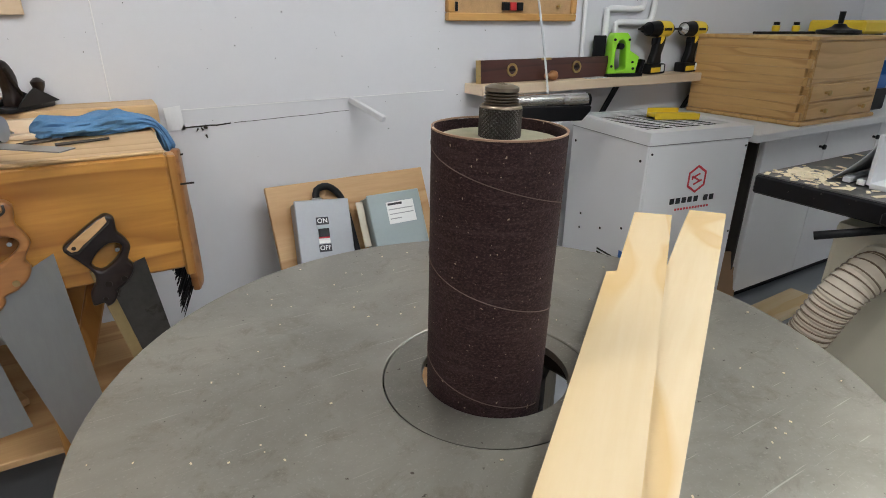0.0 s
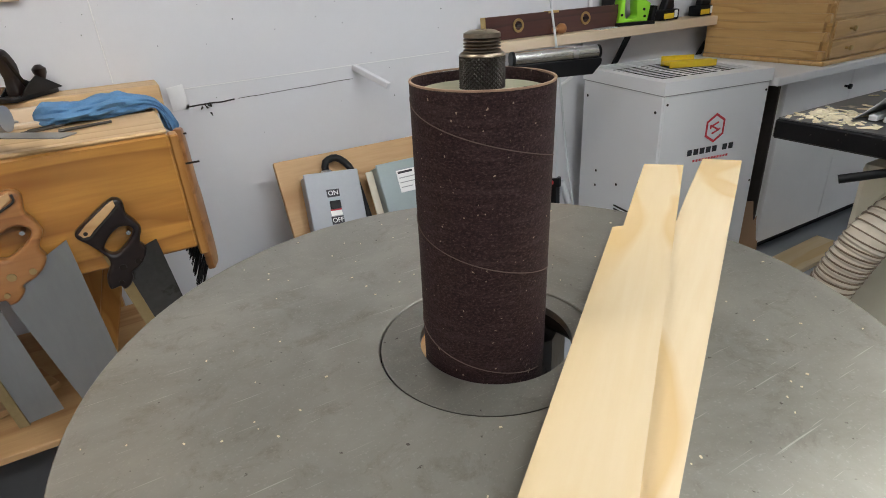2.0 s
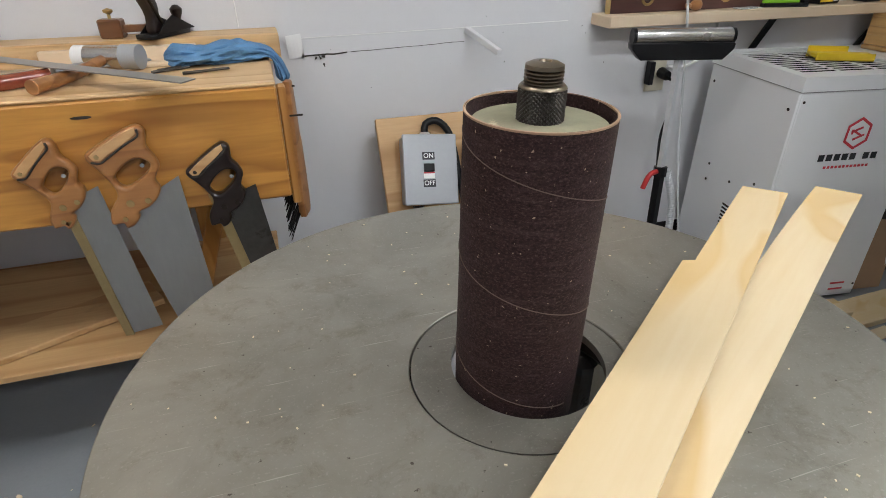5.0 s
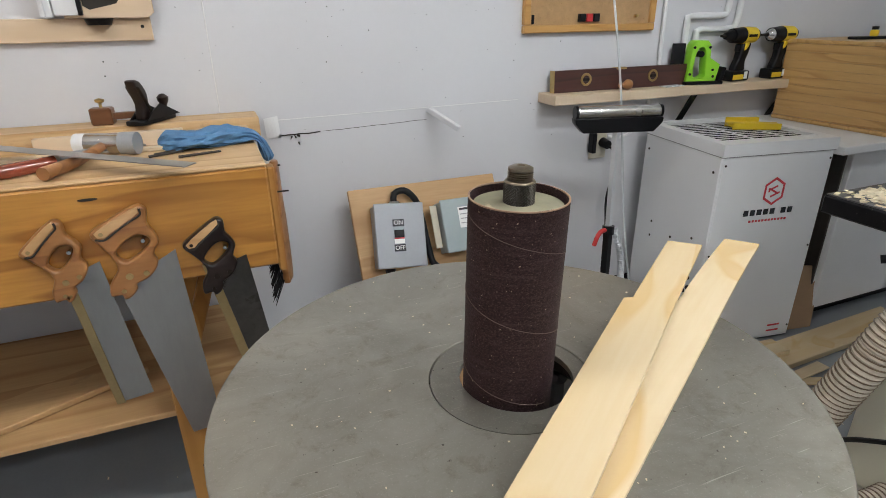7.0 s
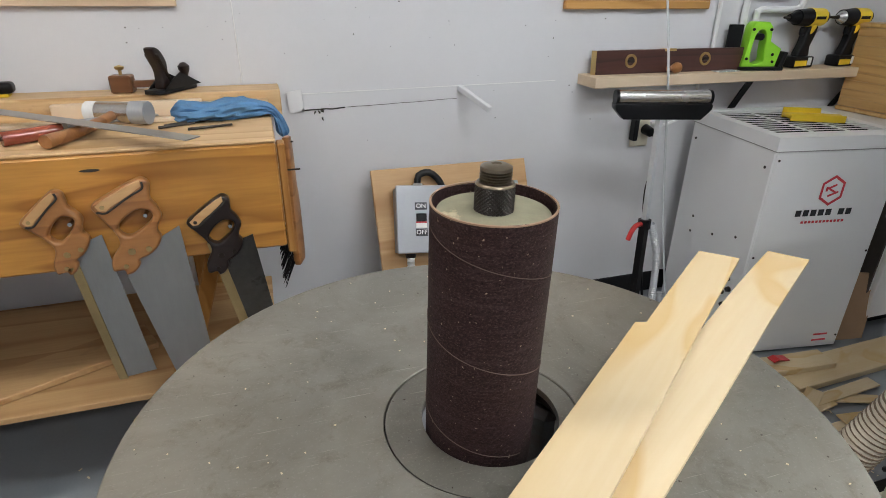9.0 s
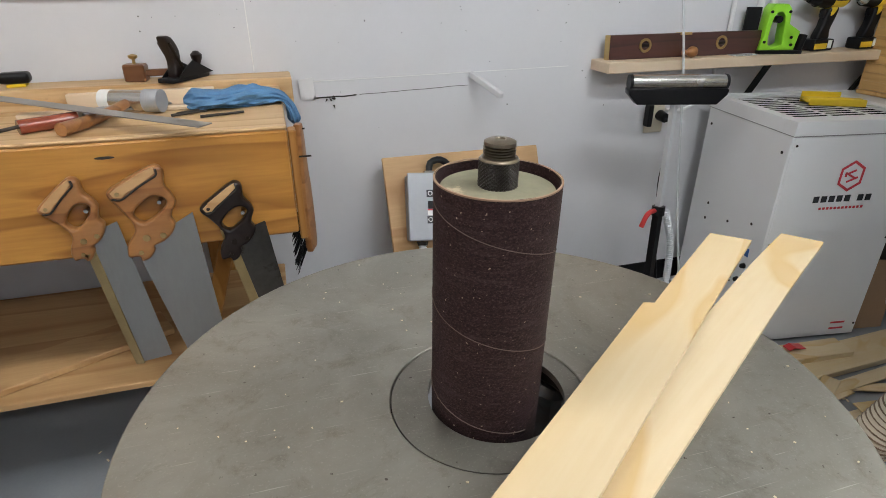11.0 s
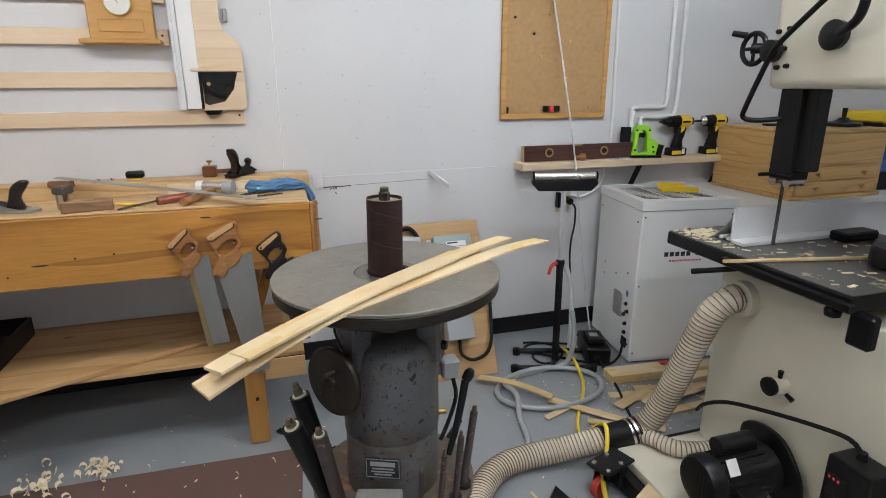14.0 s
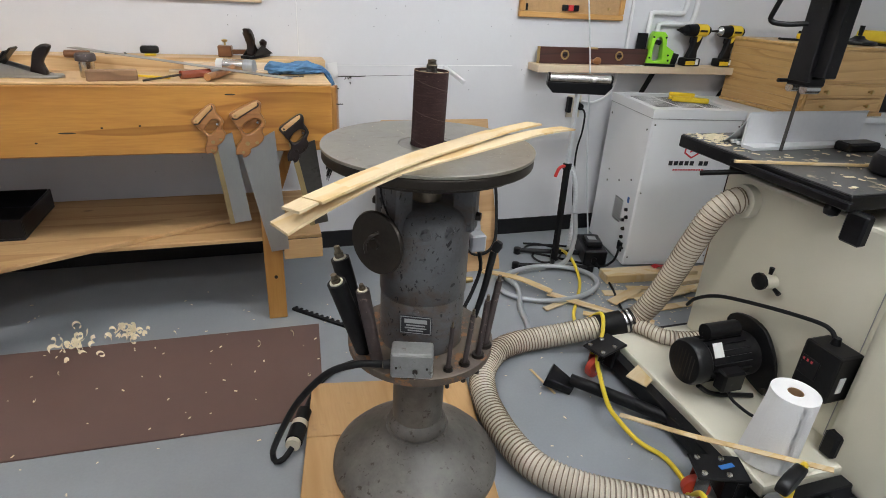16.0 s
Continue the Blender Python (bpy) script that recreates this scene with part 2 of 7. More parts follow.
M_DKSTEEL = mat("dark_steel", (0.034, 0.028, 0.023), 0.42, 0.7, vary=0.25, scale=30)
M_THREAD = mat("bare_thread", (0.20, 0.165, 0.12), 0.33, 0.95, vary=0.25, scale=40)
M_BRIGHT = mat("bright_steel", (0.62, 0.61, 0.59), 0.24, 1.0, vary=0.1, scale=12)
M_SAW = mat("saw_plate", (0.36, 0.358, 0.345), 0.34, 0.8, vary=0.10, scale=5, grain=90, stretch=(1, 1, 0.25), spots=(0.36, 0.34, 0.31), spot_scale=11, spot_at=0.68)
M_SAWD = mat("dark_saw_plate", (0.085, 0.082, 0.076), 0.36, 0.8, vary=0.3, scale=9, spots=(0.06, 0.055, 0.05), spot_scale=22, spot_at=0.58)
M_BRASS = mat("brass", (0.55, 0.40, 0.17), 0.35, 0.95, vary=0.15)
M_BRASSD = mat("tarnished_brass", (0.36, 0.27, 0.13), 0.45, 0.7, vary=0.2)
M_IRON = machine_paint("grey_machine_paint")
M_IRONBASE = mat("grey_base_paint", (0.112, 0.104, 0.094), 0.42, 0.15, vary=0.45, scale=9, grain=45, bump=0.5, spots=(0.045, 0.034, 0.026), spot_scale=55, spot_at=0.60)
M_RUST = mat("rusty_tray", (0.11, 0.085, 0.065), 0.6, 0.3, vary=0.35, scale=16, spots=(0.24, 0.115, 0.05), spot_scale=24, spot_at=0.55)
M_BLACK = mat("black_plastic", (0.007, 0.007, 0.008), 0.36, vary=0.3, spec=0.2)
M_RUBBER = mat("black_rubber", (0.008, 0.008, 0.009), 0.5, vary=0.3, spec=0.2)
M_BLACKP = mat("black_paint", (0.008, 0.008, 0.009), 0.34, 0.0, spec=0.22, vary=0.35, spots=(0.09, 0.085, 0.075), spot_scale=50, spot_at=0.66)
M_CREAM = mat("cream_enamel", (0.71, 0.68, 0.56), 0.32, vary=0.035, scale=3, grain=200, bump=0.04, coat=0.2)
M_WHITEM = mat("white_enamel", (0.87, 0.88, 0.89), 0.35, vary=0.02, scale=3, grain=200, bump=0.05)
M_WHITEC = mat("white_cabinet", (0.78, 0.78, 0.78), 0.45, vary=0.03, bump=0.08)
M_GREYBOX = mat("grey_enamel", (0.33, 0.345, 0.365), 0.4, 0.2, vary=0.06, bump=0.06)
M_GREYBOX2 = mat("greygreen_enamel", (0.31, 0.365, 0.37), 0.4, 0.2, vary=0.05, bump=0.06)
M_DULLBOX = mat("cast_grey_box", (0.27, 0.27, 0.265), 0.5, 0.35, vary=0.2, scale=20, spots=(0.12, 0.10, 0.085), spot_scale=40, spot_at=0.6)
M_YELLOW = mat("yellow_plastic", (0.80, 0.56, 0.03), 0.4, vary=0.06)
M_LIME = mat("lime_plastic", (0.28, 0.66, 0.03), 0.38, vary=0.06)
M_RED = mat("red_plastic", (0.52, 0.03, 0.03), 0.4, vary=0.1)
M_REDINK = mat("red_print", (0.66, 0.05, 0.07), 0.5, vary=0.03, bump=0)
M_BLKINK = mat("black_print", (0.02, 0.02, 0.025), 0.5, vary=0.03, bump=0)
M_WHTINK = mat("white_print", (0.8, 0.8, 0.78), 0.5, vary=0.03, bump=0)
M_GRYINK = mat("grey_print", (0.35, 0.35, 0.35), 0.5, vary=0.03, bump=0)
M_CLOTH = mat("blue_cloth", (0.085, 0.20, 0.36), 0.9, vary=0.28, scale=25, grain=260, bump=0.6, bump_d=0.002)
M_BLUE = mat("blue_plastic", (0.03, 0.14, 0.42), 0.4, vary=0.08)
M_CORK = mat("cork", (0.40, 0.245, 0.115), 0.85, vary=0.16, scale=40, grain=320, bump=0.3, spots=(0.26, 0.15, 0.07), spot_scale=220, spot_at=0.62)
M_FRAME = wood("oak_frame", (0.55, 0.31, 0.10), (0.42, 0.215, 0.06), 0.45, "X", 9, knots=False)
M_MAT = mat("brown_rubber_mat", (0.125, 0.072, 0.060), 0.7, vary=0.12, scale=5, grain=300, bump=0.4, spots=(0.16, 0.11, 0.09), spot_scale=120, spot_at=0.70)
M_HOSE = mat("clear_hose", (0.77, 0.69, 0.56), 0.18, vary=0.12, scale=14, coat=0.5, bump=0.05, alpha=0.82)
M_WIRE = mat("hose_spiral", (0.17, 0.12, 0.075), 0.35, vary=0.2)
M_CONDUIT = mat("flexible_conduit", (0.42, 0.44, 0.46), 0.38, 0.35, vary=0.1)
M_GALV = mat("galvanised_pole", (0.66, 0.68, 0.70), 0.34, 0.45, vary=0.1)
M_YCABLE = mat("yellow_cable", (0.78, 0.58, 0.04), 0.45, vary=0.06)
M_TISSUE = mat("paper_towel", (0.86, 0.86, 0.86), 0.95, vary=0.02, grain=180, bump=0.6, bump_d=0.002)
M_CARD = mat("cardboard", (0.36, 0.225, 0.13), 0.8, vary=0.08)
M_ORANGE = mat("caster_wheel", (0.55, 0.055, 0.03), 0.45, vary=0.15)
M_SHAV = mat("wood_shavings", (0.82, 0.71, 0.50), 0.7, vary=0.18, scale=30)
M_ALU = mat("aluminium", (0.74, 0.75, 0.77), 0.4, 0.25, vary=0.06)
M_IVORY = mat("ivory_plastic", (0.62, 0.57, 0.45), 0.45, vary=0.04)
M_SPRAY = mat("grey_bottle", (0.27, 0.28, 0.30), 0.35, vary=0.08)
M_DIRT = mat("wall_hole", (0.05, 0.05, 0.05), 0.9, bump=0)
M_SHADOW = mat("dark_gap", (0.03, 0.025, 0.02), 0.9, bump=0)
# near-black colour in place of the unlit hollow below the slats
M_WELL_SHADE = mat("grille_shade", (0.006, 0.006, 0.006), 0.9, bump=0, spec=0.1)
M_SIDE = mat("dark_brown_panel", (0.05, 0.04, 0.034), 0.75, vary=0.2)
M_DIAL = mat("clock_dial", (0.72, 0.72, 0.70), 0.3, vary=0.03)
M_CLEAR = mat("clear_rod", (0.72, 0.75, 0.76), 0.25, 0.2, vary=0.05)
M_DUSTY = mat("dusty_table", (0.115, 0.113, 0.11), 0.4, 0.5, vary=0.25, scale=6, spots=(0.55, 0.47, 0.33), spot_scale=16, spot_at=0.60)
M_BROWN = mat("brown_drum", (0.062, 0.046, 0.044), 0.6, 0.2, vary=0.3, scale=20, spots=(0.20, 0.15, 0.13), spot_scale=50, spot_at=0.6)


# ---- builders ----
def V(*a):
    return Vector(a if len(a) > 1 else a[0])


def part(name, bm, material, parent=None, label="", smooth=False):
    """Links a bmesh as one mesh object, under a thing or a part."""
    me = bpy.data.meshes.new(name)
    bmesh.ops.recalc_face_normals(bm, faces=bm.faces)
    bm.to_mesh(me)
    bm.free()
    me.materials.append(material)
    if smooth:
        for p in me.polygons:
            p.use_smooth = True
        me.set_sharp_from_angle(angle=radians(38))
    ob = new(name, me)
    if parent is not None:
        hook(ob, parent)
    if label:
        tagged(ob, label)
    return ob


def hook(ob, parent):
    ob.parent = parent
    m = parent.matrix_basis.copy()
    if parent.parent is not None:
        m = parent.parent.matrix_basis @ parent.matrix_parent_inverse @ m
    ob.matrix_parent_inverse = m.inverted()
    return ob


def thing(name, at, label, category, group="", kind=""):
    e = new(name)
    e.empty_display_size = 0.05
    e.matrix_basis = Matrix.Translation(at)
    return tagged(e, label, category, group, kind)


def bm_new():
    return bmesh.new()


def add_box(bm, a, b, bevel=0.0, m=None, seg=1):
    r = bmesh.ops.create_cube(bm, size=1.0)
    vs = r["verts"]
    c, s = (V(a) + V(b)) / 2, V(b) - V(a)
    bmesh.ops.transform(bm, matrix=Matrix.LocRotScale(c, None, s), verts=vs)
    if bevel:
        es = list({e for v in vs for e in v.link_edges})
        r2 = bmesh.ops.bevel(bm, geom=es, offset=bevel, segments=seg, affect="EDGES", profile=0.6)
        vs = list({v for f in r2["faces"] for v in f.verts} | {v for v in vs if v.is_valid})
    if m is not None:
        bmesh.ops.transform(bm, matrix=m, verts=vs)
    return bm


def box(a, b, bevel=0.002, m=None, seg=1):
    return add_box(bm_new(), a, b, bevel, m, seg)


def add_cone(bm, p0, p1, r0, r1=None, n=20):
    r1 = r0 if r1 is None else r1
    p0, p1 = V(p0), V(p1)
    d = p1 - p0
    m = Matrix.Translation((p0 + p1) / 2) @ d.to_track_quat("Z", "Y").to_matrix().to_4x4()
    bmesh.ops.create_cone(bm, cap_ends=True, segments=n, radius1=max(r0, 1e-5), radius2=max(r1, 1e-5), depth=d.length, matrix=m)
    return bm


def rod(p0, p1, r0, r1=None, n=20):
    return add_cone(bm_new(), p0, p1, r0, r1, n)


def add_lathe(bm, prof, n=48, m=None):
    """Turns a profile of (radius, height) pairs about z; the ends are closed."""
    rings = []
    for r, z in prof:
        rings.append([bm.verts.new((r * math.cos(2 * math.pi * k / n), r * math.sin(2 * math.pi * k / n), z)) for k in range(n)])
    for a, b in zip(rings, rings[1:]):
        for k in range(n):
            bm.faces.new((a[k], a[(k + 1) % n], b[(k + 1) % n], b[k]))
    bm.faces.new(rings[0][::-1])
    bm.faces.new(rings[-1])
    if m is not None:
        bmesh.ops.transform(bm, matrix=m, verts=[v for r in rings for v in r])
    return bm


def lathe(prof, n=48, m=None):
    return add_lathe(bm_new(), prof, n, m)


def ring_bm(r0, r1, z0, z1, n=64, off=(0, 0)):
    """A flat ring with a hole, whose hole may lie off its centre."""
    bm = bm_new()
    out = []
    for r, z, o in ((r1, z0, (0, 0)), (r1, z1, (0, 0)), (r0, z1, off), (r0, z0, off)):
        out.append([bm.verts.new((o[0] + r * math.cos(2 * math.pi * k / n), o[1] + r * math.sin(2 * math.pi * k / n), z)) for k in range(n)])
    for a, b in zip(out, out[1:] + out[:1]):
        for k in range(n):
            bm.faces.new((a[k], a[(k + 1) % n], b[(k + 1) % n], b[k]))
    return bm


def smooth_path(pts, step=0.012):
    """A Catmull-Rom line through points, at even steps."""
    p = [V(q) for q in pts]
    p = [2 * p[0] - p[1], *p, 2 * p[-1] - p[-2]]
    out = []
    for i in range(1, len(p) - 2):
        n = max(2, int((p[i + 1] - p[i]).length / step))
        for k in range(n):
            t = k / n
            a, b, c, d = p[i - 1], p[i], p[i + 1], p[i + 2]
            out.append(0.5 * ((2 * b) + (c - a) * t + (2 * a - 5 * b + 4 * c - d) * t * t + (3 * b - a - 3 * c + d) * t ** 3))
    out.append(p[-2])
    return out


def frames_along(line):
    up, out = V(0, 0, 1), []
    for i, q in enumerate(line):
        d = (line[min(i + 1, len(line) - 1)] - line[max(i - 1, 0)]).normalized()
        s = up.cross(d) if i == 0 or abs(up.dot(d)) < 0.999 else V(1, 0, 0)
        if s.length < 1e-4:
            s = V(1, 0, 0)
        s.normalize()
        u = d.cross(s).normalized()
        if i:
            s = (out[-1][1] - d * out[-1][1].dot(d)).normalized()
            u = d.cross(s).normalized()
        out.append((q, s, u))
    return out


def add_sweep(bm, line, radius, n=10, closed_ends=True):
    """A tube along a line; radius is a number or a function of the step."""
    rings = []
    for i, (q, s, u) in enumerate(frames_along(line)):
        r = radius(i) if callable(radius) else radius
        rings.append([bm.verts.new(q + s * (r * math.cos(2 * math.pi * k / n)) + u * (r * math.sin(2 * math.pi * k / n))) for k in range(n)])
    for a, b in zip(rings, rings[1:]):
        for k in range(n):
            bm.faces.new((a[k], a[(k + 1) % n], b[(k + 1) % n], b[k]))
    if closed_ends:
        bm.faces.new(rings[0][::-1])
        bm.faces.new(rings[-1])
    return bm


def tube(pts, radius, n=10, step=0.012):
    return add_sweep(bm_new(), smooth_path(pts, step), radius, n)


def helix_bm(pts, radius, wire, pitch, turn_steps=14, n=5):
    """A wire wound round a line."""
    line = frames_along(smooth_path(pts, pitch / turn_steps * 1.0))
    acc, w, out = 0.0, 0.0, []
    for i, (q, s, u) in enumerate(line):
        if i:
            acc += (q - line[i - 1][0]).length
        w = 2 * math.pi * acc / pitch
        out.append(q + s * (radius * math.cos(w)) + u * (radius * math.sin(w)))
    return add_sweep(bm_new(), out, wire, n)


def plate(outline, depth, m=None, holes=(), bevel=0.0, res=1):
    """An outline of (x, y) points, with holes, given thickness along z with rounded edges."""
    cu = bpy.data.curves.new("outline", "CURVE")
    cu.dimensions, cu.fill_mode = "2D", "BOTH"
    cu.extrude, cu.bevel_depth, cu.bevel_resolution = max(depth / 2 - bevel, 0.0002), bevel, res
    cu.offset = -bevel
    for loop in (outline, *holes):
        sp = cu.splines.new("POLY")
        sp.points.add(len(loop) - 1)
        for p, (x, y) in zip(sp.points, loop):
            p.co = (x, y, 0, 1)
        sp.use_cyclic_u = True
    return curve_bm(cu, m)


def curve_bm(cu, m=None):
    ob = bpy.data.objects.new("outline", cu)
    scene.collection.objects.link(ob)
    me = bpy.data.meshes.new_from_object(ob.evaluated_get(bpy.context.evaluated_depsgraph_get()))
    bpy.data.objects.remove(ob)
    bm = bm_new()
    bm.from_mesh(me)
    bpy.data.meshes.remove(me)
    bmesh.ops.remove_doubles(bm, verts=bm.verts, dist=1e-6)
    if m is not None:
        bmesh.ops.transform(bm, matrix=m, verts=bm.verts)
    return bm


def text_bm(words, size, m, depth=0.0006, wide=1.0):
    cu = bpy.data.curves.new("words", "FONT")
    cu.body, cu.size, cu.extrude = words, size, depth
    cu.align_x, cu.align_y = "CENTER", "CENTER"
    return curve_bm(cu, m @ Matrix.Diagonal((wide, 1, 1, 1)))


def round_loop(pts, k=4):
    """A closed Catmull-Rom loop through points of an outline."""
    n, out = len(pts), []
    for i in range(n):
        a, b, c, d = (V(*pts[(i + j) % n], 0) for j in (-1, 0, 1, 2))
        for s in range(k):
            t = s / k
            q = 0.5 * ((2 * b) + (c - a) * t + (2 * a - 5 * b + 4 * c - d) * t * t + (3 * b - a - 3 * c + d) * t ** 3)
            out.append((q.x, q.y))
    return out


def sheet(nx, ny, fn, thick=0.003):
    """A grid fn(u, v) -> point, with thickness downwards."""
    bm = bm_new()
    top = [[bm.verts.new(fn(i / nx, j / ny)) for j in range(ny + 1)] for i in range(nx + 1)]
    bot = [[bm.verts.new(V(fn(i / nx, j / ny)) - V(0, 0, thick)) for j in range(ny + 1)] for i in range(nx + 1)]
    for i in range(nx):
        for j in range(ny):
            bm.faces.new((top[i][j], top[i + 1][j], top[i + 1][j + 1], top[i][j + 1]))
            bm.faces.new((bot[i][j], bot[i][j + 1], bot[i + 1][j + 1], bot[i + 1][j]))
    for i in range(nx):
        bm.faces.new((top[i][0], bot[i][0], bot[i + 1][0], top[i + 1][0]))
        bm.faces.new((top[i][ny], top[i + 1][ny], bot[i + 1][ny], bot[i][ny]))
    for j in range(ny):
        bm.faces.new((top[0][j], top[0][j + 1], bot[0][j + 1], bot[0][j]))
        bm.faces.new((top[nx][j], bot[nx][j], bot[nx][j + 1], top[nx][j + 1]))
    return bm


def facing_y(x, y, z, rz=0.0, rx=0.0):
    """For flat work drawn in x, y: stands it up to face -y at a place."""
    return pose(x, y, z, 90 + rx, 0, rz)


def facing_mx(x, y, z):
    """Stands flat work up to face -x."""
    return pose(x, y, z, 90, 0, -90)


# ---- the room ----
W = 1.518
X0, X1, Y0, H = -2.6, 3.6, -3.4, 2.5
def setting(name, bm, material, label, cat, smooth=False):
    return tagged(part(name, bm, material, None, "", smooth), label, cat, "", "structure")


setting("floor", box((X0 - 0.2, Y0 - 0.2, -0.1), (X1 + 0.2, W + 0.2, 0), 0), M_FLOOR, "grey-blue painted concrete floor, dusty with scratches", "floor")
setting("wall_north", box((X0 - 0.2, W, 0.001), (X1 + 0.2, W + 0.15, H), 0), M_WALL, "white painted wall with small holes and seams", "wall")
setting("wall_south", box((X0 - 0.2, Y0 - 0.15, 0.001), (X1 + 0.2, Y0, H), 0), M_WALL, "plain white painted wall", "wall")
setting("wall_west", box((X0 - 0.15, Y0 + 0.001, 0.001), (X0, W - 0.001, H), 0), M_WALL, "plain white painted wall", "wall")
setting("wall_east", box((X1, Y0 + 0.001, 0.001), (X1 + 0.15, W - 0.001, H), 0), M_WALL, "plain white painted wall", "wall")
setting("ceiling", box((X0 - 0.2, Y0 - 0.2, H + 0.001), (X1 + 0.2, W + 0.2, H + 0.1), 0), M_CEIL, "plain white ceiling", "ceiling")
setting("baseboard", box((X0 + 0.01, W - 0.008, 0.001), (X1 - 0.01, W - 0.0005, 0.092), 0.002), M_BASEB, "black rubber cove baseboard along the wall", "baseboard")


def ceiling_light(x, y, length, strength, col, rz=0.0):
    m = pose(x, y, H, 0, 0, rz)
    t = thing("ceiling_light", (x, y, H), "white metal strip light with two lit tubes under the ceiling", "ceiling light", "strip lights under the ceiling")
    part("housing", box((-length / 2, -0.11, -0.07), (length / 2, 0.11, -0.002), 0.006, m), M_WHITEM, t)
    g = glow("lit_tube", col, strength)
    for k in (-0.055, 0.055):
        part("light_tube", rod(m @ V(-length / 2 + 0.02, k, -0.09), m @ V(length / 2 - 0.02, k, -0.09), 0.016, n=12), g, t)


ceiling_light(-1.1, 0.1, 1.2, LAMP_L, (1.0, 0.965, 0.92))
ceiling_light(1.05, -0.25, 1.2, LAMP_R, (0.90, 0.95, 1.0))
ceiling_light(0.3, -1.7, 1.2, LAMP_B, (0.97, 0.98, 1.0))


# ---- the spindle sander ----
TOP = 0.9375


def spindle_drum(name, base, top, r, material, parent, tip=0.022, label=""):
    """A spare drum: body, steel core with a threaded tip."""
    base, top = V(base), V(top)
    d = (top - base).normalized()
    b = part(name, rod(base, top, r * 0.96, r, 20), material, parent, label, True)
    if r > 0.014:
        part("core", rod(top, top + d * 0.003, r * 0.72, r * 0.70, 18), M_IVORY, b, "", True)
    part("threaded_tip", add_cone(rod(top + d * 0.001, top + d * tip * 0.5, r * 0.5, r * 0.5, 12), top + d * tip * 0.5, top + d * tip, r * 0.36, r * 0.32, 12), M_THREAD, b, "bare steel threaded tip", True)
    return b


def build_sander():
    s = thing("spindle_sander", (0, 0, 0.024), "old grey cast-iron spindle sander with a round steel table, on plywood", "spindle sander")
    # base and column
    part("base", lathe([(0.224, 0.0245), (0.229, 0.034), (0.227, 0.052), (0.207, 0.074), (0.172, 0.099), (0.135, 0.122), (0.105, 0.140), (0.09, 0.154), (0.085, 0.164), (0.0, 0.165)], 64), M_IRONBASE, s, "worn grey domed floor base", True)
    part("pedestal", lathe([(0.078, 0.1655), (0.079, 0.182), (0.074, 0.194), (0.067, 0.202), (0.066, 0.41), (0.07, 0.4255)], 48), M_IRONBASE, s, "", True)
    part("tool_tray", lathe([(0.168, 0.426), (0.180, 0.430), (0.181, 0.450), (0.176, 0.453), (0.10, 0.453)], 64), M_RUST, s, "rusty round tray round the motor", True)
    part("motor_lower", lathe([(0.101, 0.4535), (0.101, 0.586), (0.099, 0.589)], 64), M_IRON, s, "", True)
    part("motor_upper", lathe([(0.1, 0.5895), (0.103, 0.594), (0.103, 0.772), (0.099, 0.788), (0.088, 0.803), (0.07, 0.811), (0.05, 0.814)], 64), M_IRON, s, "chipped grey motor housing", True)
    part("spindle_neck", lathe([(0.034, 0.8145), (0.034, 0.86), (0.03, 0.864), (0.03, 0.905)], 32), M_THREAD, s, "", True)
    for a in (35, 145, 215, 325):
        m = pose(0, 0, 0, 0, 0, a)
        bm = box((0.066, -0.02, 0.755), (0.118, 0.02, 0.9), 0.006, m)
        part("table_bracket", bm, M_IRON, s)
        part("bolt", rod(m @ V(0.117, 0, 0.79), m @ V(0.128, 0, 0.79), 0.011, 0.010, 6), M_DKSTEEL, s)
    for a in (255, 285):
        m = pose(0, 0, 0, 0, 0, a)
        part("lug", rod(m @ V(0.085, 0, 0.772), m @ V(0.108, 0, 0.764), 0.016, 0.012, 14), M_IRON, s, "", True)
    # table and insert
    t = part("table", ring_bm(0.0655, 0.229, TOP - 0.0065, TOP, 128), M_STEEL, s, "round machined steel table, scratched and stained")
    bevel_edges(t, 0.0009)
    sk = part("table_skirt", ring_bm(0.0656, 0.2272, 0.9075, TOP - 0.0066, 128), M_DKSTEEL, s, "dark grey cast rim under the table", True)
    bevel_edges(sk, 0.004)
    part("table_rib", ring_bm(0.17, 0.205, 0.897, 0.9074, 96), M_DKSTEEL, s, "", True)
    i = part("table_insert", ring_bm(0.0455, 0.0647, TOP - 0.006, TOP - 0.0006, 96, (0.0055, 0.002)), M_INSERT, s, "removable steel ring with an off-centre hole")
    part("insert_seat", ring_bm(0.058, 0.0655, TOP - 0.012, TOP - 0.0065, 64), M_DKSTEEL, s)
    # drum with sleeve and nut
    d = part("sanding_drum", lathe([(0.0318, 0.906), (0.0318, 1.0835), (0.012, 1.0845), (0.0, 1.0845)], 64), M_DRUMTOP, s, "grey-green rubber drum face, dusty", True)
    sl = bm_new()
    prof = [(0.0335, 0.912), (0.0350, 0.914), (0.0353, 0.95), (0.0352, 1.0), (0.0354, 1.06), (0.0354, 1.0885), (0.0348, 1.0888), (0.0341, 1.0885), (0.0338, 1.08), (0.0335, 0.912)]
    n = 96
    rings = [[sl.verts.new((r * math.cos(2 * math.pi * k / n), r * math.sin(2 * math.pi * k / n), z + (0.0006 * math.sin(3 * k * 2 * math.pi / n) if z > 1.085 else 0))) for k in range(n)] for r, z in prof]
    for a, b in zip(rings, rings[1:]):
        for k in range(n):
            sl.faces.new((a[k], a[(k + 1) % n], b[(k + 1) % n], b[k]))
